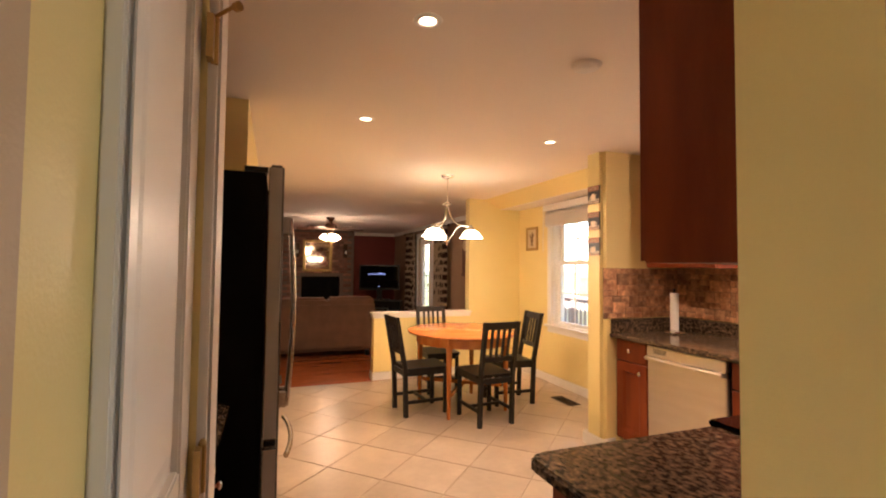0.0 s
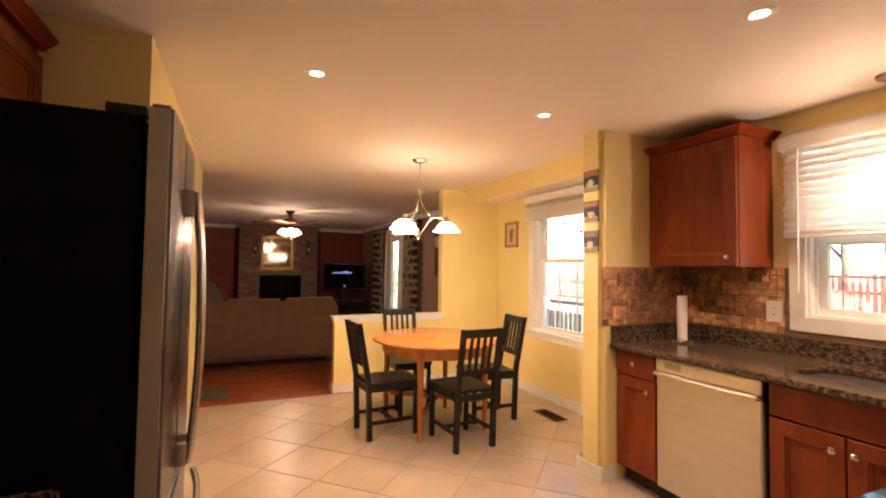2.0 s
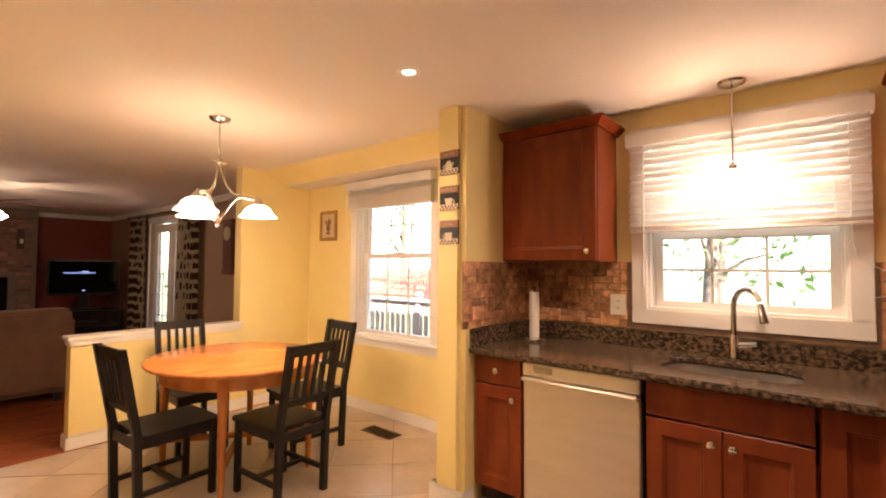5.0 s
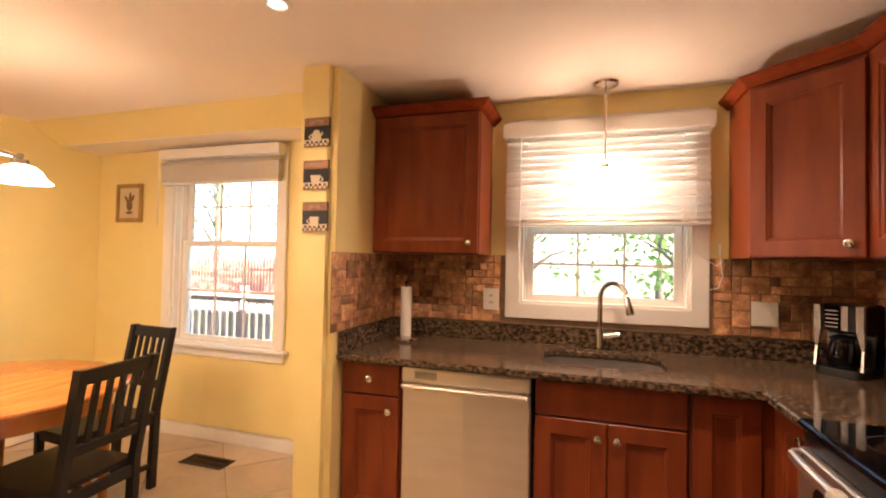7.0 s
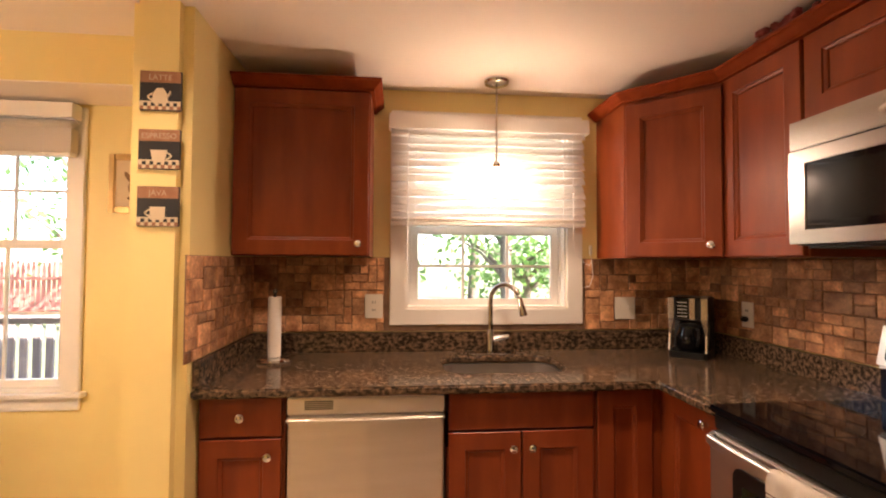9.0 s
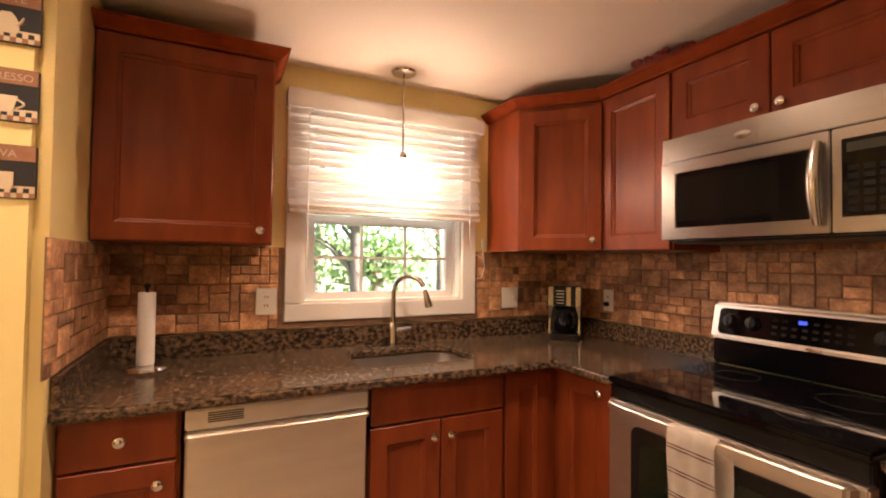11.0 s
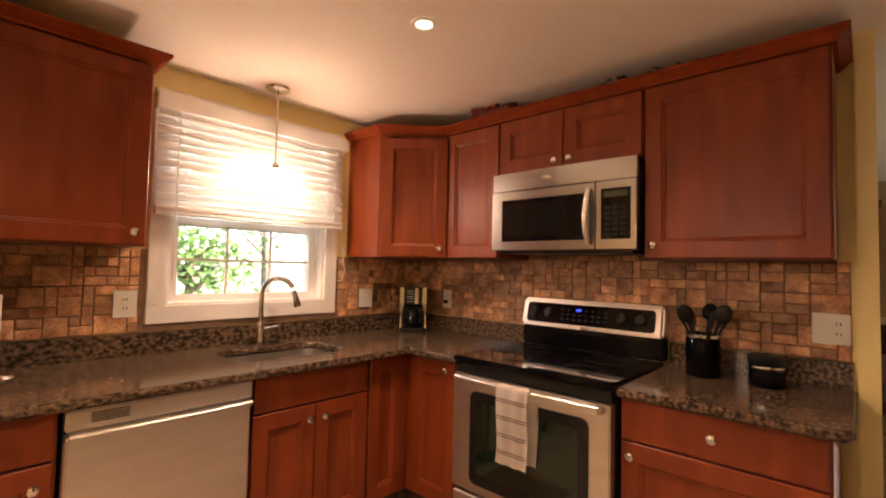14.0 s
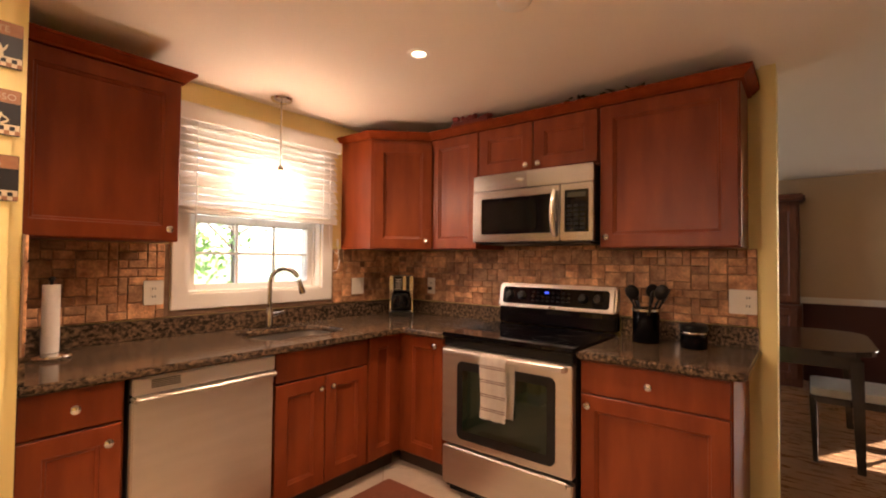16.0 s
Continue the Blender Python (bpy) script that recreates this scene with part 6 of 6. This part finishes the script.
# ---- dining room ----
DBLACK = mat("espresso_table_wood", (0.015, 0.010, 0.008), (0.028, 0.018, 0.013), 0.22, stretch=(1, 8, 1), coat=0.4)
e = thing("dining_table", pose(2.30, 1.55, 0), "dark espresso dining table with a rounded top", "table")
bm = bmesh.new()
prism(bm, round_rect(-0.68, 0.68, -0.50, 0.75, 0.28, 8), 0.725, 0.757)
soft(bm, 0.008, 2)
part("tabletop", bm, DBLACK, e)
part("apron", boxes((-0.58, 0.58, -0.40, 0.66, 0.64, 0.724)), DBLACK, e)
for sx, sy in ((-0.56, 0.64), (0.56, 0.64), (-0.56, -0.38), (0.56, -0.38)):
    bm = bmesh.new()
    vs = box(bm, sx - 0.035, sx + 0.035, sy - 0.035, sy + 0.035, 0, 0.70)
    for v in vs:
        if v.co.z < 0.1:
            v.co.x += (sx - v.co.x) * 0.4 + (0.02 if sx > 0 else -0.02)
            v.co.y += (sy - v.co.y) * 0.4
    soft(bm, 0.004)
    part("leg", bm, DBLACK, e)
SEAT = mat("white_seat_fabric", (0.62, 0.58, 0.52), (0.68, 0.64, 0.58), 0.9, scale=40, bump=0.3, bscale=400)


def side_chair(m):
    e = thing("side_chair", m, "dark wooden side chair with a white padded seat", "chair", "dining room chairs")
    for sx in (-0.20, 0.20):
        bm = bmesh.new()
        tube(bm, [(sx, -0.21, 0), (sx, -0.20, 0.45), (sx * 0.95, -0.25, 0.75), (sx * 0.9, -0.29, 0.98)], [0.016, 0.020, 0.018, 0.015], 8)
        part("back_leg", bm, DBLACK, e, "", True)
        bm = bmesh.new()
        tube(bm, [(sx, 0.20, 0), (sx, 0.21, 0.42)], [0.014, 0.022], 8)
        part("leg", bm, DBLACK, e, "", True)
    bm = boxes((-0.22, 0.22, -0.21, 0.23, 0.39, 0.435))
    soft(bm, 0.006)
    part("seat_frame", bm, DBLACK, e)
    bm = bmesh.new()
    prism(bm, round_rect(-0.215, 0.215, -0.19, 0.225, 0.05), 0.436, 0.485)
    soft(bm, 0.018, 3)
    part("seat", bm, SEAT, e, "white padded seat", True)
    bm = bmesh.new()
    tube(bm, [(-0.185, -0.285, 0.96), (-0.09, -0.30, 0.985), (0.0, -0.305, 0.995), (0.09, -0.30, 0.985), (0.185, -0.285, 0.96)], 0.022, 8)
    part("top_rail", bm, DBLACK, e, "", True)
    bm = bmesh.new()
    tube(bm, [(0, -0.21, 0.45), (0.0, -0.24, 0.6), (0, -0.27, 0.8), (0.0, -0.30, 0.98)], [0.05, 0.028, 0.045, 0.05], 10)
    for v in bm.verts:
        v.co.y = v.co.y * 0.3 - 0.182 - 0.06 * (v.co.z - 0.45)
    part("splat", bm, DBLACK, e, "curved back splat", True)
    return e


c = side_chair(pose(1.74, 1.92, 0, 0, 0, -90))
copy_thing(c, pose(2.36, 2.18, 0, 0, 0, 90))
copy_thing(c, pose(2.45, 0.75, 0, 0, 0, 0))
e = thing("china_hutch", pose(2.02, -0.495, 0, 0, 0, 180), "tall dark wooden china hutch against the wall", "hutch")
bm = boxes((-0.75, 0.0, -0.42, -0.002, 0.0, 0.86))
soft(bm, 0.006)
part("base", bm, DKW, e)
bm = boxes((-0.73, -0.02, -0.34, -0.002, 0.862, 1.98))
soft(bm, 0.006)
part("upper_case", bm, DKW, e)
bm = boxes((-0.79, 0.03, -0.40, -0.002, 1.98, 2.05))
soft(bm, 0.02, 3)
part("cornice", bm, DKW, e)
for x0, x1 in ((-0.71, -0.38), (-0.37, -0.04)):
    d = part("door", panel_door(x1 - x0, 1.05), DKW, e)
    d.location = (x0, -0.361, 0.89)
    d = part("door", panel_door(x1 - x0, 0.74), DKW, e)
    d.location = (x0, -0.441, 0.08)
bm = boxes((-1.08, 4.9, -0.5, -0.475, 0.86, 0.93))
soft(bm, 0.008)
setting("trim_chair_rail", bm, TRIM, "white chair rail round the dining room", "chair rail")
e = thing("window_blind", pose(0, 0, 0), "open white slatted blind in the dining room", "blind")
bm = boxes((-0.52, 0.57, -0.025, 0.025, -0.001, 0.001))
dslat = mesh_of("slat", bm, TRIM)
for i in range(22):
    o = new("slat", dslat)
    o.parent = e
    o.matrix_local = pose(0, -0.46, 0.98 + i * 0.052, -12, 0, 0)
part("headrail", boxes((-0.53, 0.58, -0.49, -0.43, 2.10, 2.16)), TRIM, e)
w4 = tagged(new("window_4"), "white framed dining room window", "window", "", "structure")
for x0, x1, z0, z1 in ((-0.5, -0.44, 0.95, 2.12), (0.49, 0.55, 0.95, 2.12), (-0.44, 0.49, 0.95, 1.01), (-0.44, 0.49, 2.06, 2.12), (-0.44, 0.49, 1.50, 1.55)):
    part("frame", boxes((x0, x1, -0.60, -0.55, z0, z1)), TRIM, w4)
# unseen window, added to frame the dining room's fill lamp
w3 = tagged(new("window_3"), "unseen white dining room window added for the fill lamp", "window", "", "structure")
for y0, y1, z0, z1 in ((0.3, 0.36, 0.7, 2.0), (1.84, 1.9, 0.7, 2.0), (0.36, 1.84, 0.7, 0.76), (0.36, 1.84, 1.94, 2.0), (1.07, 1.13, 0.76, 1.94)):
    part("frame", boxes((4.93, 4.99, y0, y1, z0, z1)), TRIM, w3)

# ---- outside ----
GRASS = mat("summer_grass", (0.14, 0.16, 0.07), (0.20, 0.21, 0.10), 0.95, scale=3, detail=8, bump=0.8, bscale=60, fine=0.3)
DECKW = mat("weathered_deck_wood", (0.32, 0.265, 0.25), (0.42, 0.36, 0.34), 0.85, scale=5, stretch=(1, 10, 1), island=0.15, fine=0.15)
FENCEW = mat("red_brown_fence", (0.34, 0.10, 0.075), (0.44, 0.16, 0.12), 0.8, scale=5, stretch=(6, 6, 1), island=0.2)
BARK = mat("tree_bark", (0.09, 0.065, 0.05), (0.16, 0.12, 0.09), 0.95, scale=12, stretch=(3, 3, 0.6), bump=0.8, bscale=40)
FOLIAGE = mat("tree_leaves", (0.08, 0.14, 0.045), (0.12, 0.20, 0.07), 0.6, scale=1.5, island=0.25)
fol = FOLIAGE.node_tree
leaf_through, leaf_mix = fol.nodes.new("ShaderNodeBsdfTranslucent"), fol.nodes.new("ShaderNodeMixShader")
leaf_through.inputs[0].default_value, leaf_mix.inputs[0].default_value = (0.16, 0.30, 0.07, 1), 0.5
fol.links.new(fol.nodes["Principled BSDF"].outputs[0], leaf_mix.inputs[1])
fol.links.new(leaf_through.outputs[0], leaf_mix.inputs[2])
fol.links.new(leaf_mix.outputs[0], fol.nodes["Material Output"].inputs[0])
tagged(part("ground", boxes((4.9, 160, -80, 160, -0.75, -0.45), (-120, 4.9, 15.3, 160, -0.75, -0.45), (-120, 4.9, -80, -0.7, -0.75, -0.45)), GRASS), "mown summer grass behind the house", "ground", "", "structure")
e = thing("wooden_deck", pose(0, 0, 0), "weathered grey wooden deck with a railing", "deck")
part("platform", boxes((4.85, 7.6, 5.2, 14.5, -0.44, -0.10)), DECKW, e)
bm = boxes((0, 2.75, 0, 0.135, 0, 0.03))
board = mesh_of("deck_board", bm, DECKW)
for i in range(66):
    o = new("deck_board", board)
    o.parent = e
    o.location = (4.85, 5.2 + i * 0.141, -0.10)
bm = boxes((-0.014, 0.014, -0.038, 0.038, 0, 0.80))
balu = mesh_of("baluster", bm, DECKW)
bm = boxes((-0.045, 0.045, -0.045, 0.045, -0.4, 1.0))
postm = mesh_of("rail_post", bm, DECKW)


def railing(p, q):
    p, q = Vector(p), Vector(q)
    L = (q - p).length
    ang = math.degrees(math.atan2(q.y - p.y, q.x - p.x))
    for z0, z1, w in ((0.80, 0.84, 0.07), (0.74, 0.80, 0.02), (0.02, 0.08, 0.02)):
        o = part("rail", boxes((0, L, -w, w, z0, z1)), DECKW, e)
        o.matrix_local = pose(p.x, p.y, -0.07, 0, 0, ang)
    n = int(L / 0.13)
    for i in range(1, n):
        o = new("baluster", balu)
        o.parent = e
        o.location = p.lerp(q, i / n) + Vector((0, 0, -0.07))
    for i in range(int(L / 1.8) + 2):
        o = new("rail_post", postm)
        o.parent = e
        o.location = p.lerp(q, i / (int(L / 1.8) + 1)) + Vector((0, 0, -0.10))


railing((7.5, 6.1, 0), (7.5, 14.3, 0))
railing((5.0, 5.3, 0), (7.5, 6.1, 0))
bench = thing("garden_bench", pose(9.0, 8.3, -0.45), "weathered wooden planter bench on the lawn", "bench")
part("seat", boxes((-0.7, 0.7, -0.25, 0.25, 1.05, 1.12)), DECKW, bench)
for sx in (-0.6, 0.5):
    part("leg", boxes((sx, sx + 0.1, -0.2, 0.2, 0, 1.05)), DECKW, bench)
# board fence
bm = boxes((-0.012, 0.012, -0.068, 0.068, 0, 1.75))
for v in bm.verts:
    if v.co.z > 1:
        v.co.y *= 0.55
fboard = mesh_of("fence_board", bm, FENCEW)
fe = thing("garden_fence", pose(0, 0, 0), "red-brown wooden board fence round the garden", "fence")
for i in range(92, 190):
    o = new("fence_board", fboard)
    o.parent = fe
    o.location = (17.0 + 0.3 * math.sin(i * 0.05), -6 + i * 0.155, -0.45 + 0.02 * math.sin(i * 1.7))
for z in (0.1, 1.0):
    part("fence_rail", boxes((17.02, 17.08, 8.2, 23.4, z - 0.45 + 0.2, z - 0.45 + 0.29)), FENCEW, fe)


def tree(x, y, h, r, seed, dens=2600):
    rng = np.random.RandomState(seed)
    e = thing("tree", pose(x, y, -0.45), "leafy green garden tree with an uneven crown", "tree", "garden trees")
    bm = bmesh.new()
    trunk = [(0.1 * math.sin(k * 0.8 + seed), 0.1 * math.cos(k * 0.6 + seed), h * 0.75 * k / 6) for k in range(7)]
    tube(bm, trunk, [0.20 - 0.022 * k for k in range(7)], 9)
    centres = []
    for k in range(13):
        a = rng.uniform(0, 2 * math.pi)
        z0 = h * rng.uniform(0.22, 0.70)
        L = r * rng.uniform(0.5, 1.0)
        tip = Vector((L * math.cos(a), L * math.sin(a), z0 + h * rng.uniform(0.08, 0.28)))
        st = Vector((0, 0, z0))
        tube(bm, [st, st.lerp(tip, 0.5) + Vector((0, 0, 0.15)), tip], [0.07, 0.045, 0.015], 6)
        centres += [tip, st.lerp(tip, 0.6) + Vector((0, 0, 0.2))]
    centres += [Vector((0, 0, h * 0.9)), Vector((0.3, 0.2, h * 0.8))]
    part("trunk", bm, BARK, e, "", True)
    c = np.array([tuple(v) for v in centres])
    idx = rng.randint(0, len(c), dens)
    sp = r * 0.36
    pos = c[idx] + rng.normal(0, 1, (dens, 3)) * np.array([sp, sp, sp * 0.6])
    d1 = rng.normal(0, 1, (dens, 3))
    d1 /= np.linalg.norm(d1, axis=1)[:, None]
    d2 = np.cross(d1, rng.normal(0, 1, (dens, 3)))
    d2 /= np.linalg.norm(d2, axis=1)[:, None]
    s = rng.uniform(0.07, 0.15, (dens, 1))
    v = np.stack([pos - d1 * s, pos + d2 * s * 0.5, pos + d1 * s, pos - d2 * s * 0.5], 1).reshape(-1, 3)
    f = np.arange(dens * 4).reshape(-1, 4)
    me = bpy.data.meshes.new("crown")
    me.from_pydata(v.tolist(), [], f.tolist())
    me.materials.append(FOLIAGE)
    o = new("crown", me)
    o.parent = e
    o["kind"] = "stuff"
    o["label"] = "crown of many small green leaves"


for i, (x, y, h, r) in enumerate(((13.5, 2.2, 5.5, 2.0), (14.8, 6.2, 6.5, 2.3), (20.0, 2.0, 9.0, 3.4), (21.0, 7.0, 9.5, 3.5), (20.5, 12.0, 9.0, 3.3), (22.0, -4.0, 9.0, 3.4), (21.5, 17.0, 9.5, 3.6), (14.5, 12.6, 6.5, 2.2), (20.0, 22.0, 9.0, 3.4), (15.8, 1.2, 2.6, 1.4))):
    tree(x, y, h, r, 11 + i, 1100 if x < 16 else 900)

# ---- pieces: backsplash tiles, floor tiles, floorboards ----
STONE = mat("tumbled_stone_tile", (0.27, 0.115, 0.05), (0.66, 0.37, 0.19), 0.5, scale=16, detail=9, bump=0.8, bscale=85, island=0.42, fine=0.6)
SGROUT = mat("brown_tile_grout", (0.22, 0.13, 0.08), (0.30, 0.19, 0.12), 0.9, scale=30, bump=0.4, bscale=300)
UNIT = 0.0415
tilemesh = {}


def stone_mesh(w, h):
    if (w, h) not in tilemesh:
        rng = random.Random(w * 7 + h)
        bm = boxes((0.0018, w * UNIT - 0.0018, -0.0105, -0.0005, 0.0018, h * UNIT - 0.0018))
        bmesh.ops.bevel(bm, geom=[ed for ed in bm.edges if all(v.co.y < -0.005 for v in ed.verts)], offset=0.003, segments=1, affect="EDGES")
        for v in bm.verts:
            v.co.x += rng.uniform(-0.0012, 0.0012)
            v.co.z += rng.uniform(-0.0012, 0.0012)
        tilemesh[(w, h)] = mesh_of("tile", bm, STONE)
    return tilemesh[(w, h)]


def backsplash(name, m, length, z0, z1, skip, seed, label):
    """Tiles over length along local x, from z0 to z1, facing local -y; skip: rectangles x0, x1, z0, z1 left bare."""
    rng = random.Random(seed)
    base = bmesh.new()
    cols, rows = int(round(length / UNIT)), max(1, int((z1 - z0) / UNIT + 0.35))
    box(base, 0, length, -0.004, -0.0005, z0, min([z1] + [c for a, b, c, d in skip]))
    for (a, b, c, d) in skip:
        if a > 0.01:
            box(base, 0, a, -0.004, -0.0005, c, z1)
        if b < length - 0.01:
            box(base, b, length, -0.004, -0.0005, c, z1)
    root = tagged(part(name, base, SGROUT), label, "backsplash", "", "structure")
    root.matrix_world = m
    used = [[False] * rows for _ in range(cols)]
    uz = (z1 - z0) / rows
    for i in range(cols):
        for j in range(rows):
            x, z = i * UNIT, z0 + j * uz
            if any(x + UNIT > a + 0.01 and x < b - 0.01 and z + uz > c + 0.01 and z < d - 0.01 for a, b, c, d in skip):
                used[i][j] = True
    sizes = [(2, 2), (2, 1), (1, 2), (3, 2), (2, 2), (1, 1), (2, 1), (2, 1)]
    order = [(i, j) for i in range(cols) for j in range(rows)]
    for i, j in order:
        if used[i][j]:
            continue
        rng.shuffle(sizes)
        for w, h in sizes + [(1, 1)]:
            if i + w <= cols and j + h <= rows and not any(used[i + a][j + b] for a in range(w) for b in range(h)):
                break
        for a in range(w):
            for b in range(h):
                used[i + a][j + b] = True
        o = new("tile", stone_mesh(w, h))
        o.parent = root
        o.location = (i * UNIT * length / (cols * UNIT), -0.002 - rng.uniform(0, 0.0015), z0 + j * uz)
        o.scale = (length / (cols * UNIT), 1, uz / UNIT)
    return root


BZ0, BZ1 = CT1 + 0.103, UB - 0.002
backsplash("backsplash_sink", pose(XS, 5.744, 0, 0, 0, -90), 5.744 - YR - 0.016, BZ0, BZ1, [(5.744 - W1 - 0.087, 5.744 - W0 + 0.087, WZ0 - 0.087, 3.0)], 4, "tumbled brown stone tile backsplash by the window")
backsplash("backsplash_stove", pose(XS - 0.002, YR, 0, 0, 0, 180), XS - 0.002 - 2.165, BZ0, BZ1 + 0.0, [], 9, "tumbled brown stone tile backsplash behind the stove")
backsplash("backsplash_microwave", pose(3.60, YR, 0, 0, 0, 180), 0.765, BZ1 + 0.001, 1.398, [], 5, "row of tumbled stone tiles under the microwave")
backsplash("backsplash_stub", pose(3.862, 5.745, 0, 0, 0, 0), XS - 0.016 - 3.862, BZ0, BZ1 - 0.004, [], 2, "tumbled brown stone tiles on the wall stub")

# diagonal floor tiles, clipped to the room
TS = 0.607 / math.sqrt(2)
ROOM = [[(LX, 3.205), (2.042, 3.205), (2.042, YR), (XS, YR), (XS, 5.95), (XN, 5.95), (XN, YD - 0.03), (1.385, YD - 0.03), (1.385, 5.61), (0.73, 5.61), (0.73, LY), (LX, LY)]]


def inside(px, py):
    c, poly = False, ROOM[0]
    for i in range(len(poly)):
        (x1, y1), (x2, y2) = poly[i], poly[i - 1]
        if (y1 > py) != (y2 > py) and px < (x2 - x1) * (py - y1) / (y2 - y1) + x1:
            c = not c
    return c


floor = bpy.data.objects["floor_kitchen"]
bm = boxes((-TS / 2 + 0.003, TS / 2 - 0.003, -TS / 2 + 0.003, TS / 2 - 0.003, -0.004, 0.0))
bmesh.ops.bevel(bm, geom=[ed for ed in bm.edges if all(v.co.z > -0.001 for v in ed.verts)], offset=0.002, segments=1, affect="EDGES")
whole = mesh_of("tile", bm, TILE)
OX, OY = (9.88 - 2.42) / 2, (9.88 + 2.42) / 2     # one joint crossing
rot = pose(0, 0, 0, 0, 0, 45)
CELLS = ((0.73, LX, LY, 5.61), (LX, 2.042, 3.205, 5.61), (2.042, XS, YR, 5.61), (1.385, XS, 5.61, 5.95), (1.385, XN, 5.95, YD - 0.03))
for i in range(-14, 15):
    for j in range(-14, 15):
        c = Vector((OX, OY, 0)) + rot @ Vector(((i + 0.5) * TS, (j + 0.5) * TS, 0))
        corners = [c + rot @ Vector((sx * TS / 2, sy * TS / 2, 0)) for sx, sy in ((-1, -1), (1, -1), (1, 1), (-1, 1))]
        ins = [inside(p.x, p.y) for p in corners + [c]]
        if all(ins):
            o = new("tile", whole)
            o.parent = floor
            o.matrix_local = pose(c.x, c.y, 0, 0, 0, 45 + 90 * ((i * 3 + j) % 4))
            continue
        for x0, x1, y0, y1 in CELLS:
            if not (c.x + TS > x0 and c.x - TS < x1 and c.y + TS > y0 and c.y - TS < y1):
                continue
            bm = boxes((-TS / 2 + 0.003, TS / 2 - 0.003, -TS / 2 + 0.003, TS / 2 - 0.003, -0.004, 0.0))
            bmesh.ops.transform(bm, matrix=Matrix.Translation(c) @ rot, verts=bm.verts[:])
            for co, no in (((x0, 0, 0), (-1, 0, 0)), ((x1, 0, 0), (1, 0, 0)), ((0, y0, 0), (0, -1, 0)), ((0, y1, 0), (0, 1, 0))):
                g = bm.verts[:] + bm.edges[:] + bm.faces[:]
                bmesh.ops.bisect_plane(bm, geom=g, plane_co=co, plane_no=no, clear_outer=True)
            if len(bm.faces) > 2:
                part("tile", bm, TILE, floor)
            else:
                bm.free()


def planks(floor_name, x0, x1, y0, y1, w, L, material, along_y, limit):
    fl = bpy.data.objects[floor_name]
    bm = boxes((0.0006, L - 0.0006, 0.0006, w - 0.0006, -0.004, 0.0))
    me = mesh_of("plank", bm, material)
    rng, k = random.Random(8), 0
    n = int(((x1 - x0) if along_y else (y1 - y0)) / w)
    for i in range(n):
        s = -rng.uniform(0, L)
        span = (y1 - y0) if along_y else (x1 - x0)
        while s < span and k < limit:
            a, b = max(0, s), min(span, s + L)
            if b - a > 0.05:
                o = new("plank", me)
                o.parent = fl
                if along_y:
                    o.matrix_local = pose(x0 + (i + 1) * w, y0 + a, 0, 0, 0, 90) @ Matrix.Diagonal(((b - a) / L, 1, 1, 1))
                else:
                    o.matrix_local = pose(x0 + a, y0 + i * w, 0) @ Matrix.Diagonal(((b - a) / L, 1, 1, 1))
                k += 1
            s += L


planks("floor_living", 1.0, 4.6, YD - 0.035, 11.3, 0.083, 1.1, WOODFLOOR, False, 300)
planks("floor_dining", 1.40, 4.0, 0.0, 3.19, 0.083, 1.1, OAKFLOOR, False, 300)
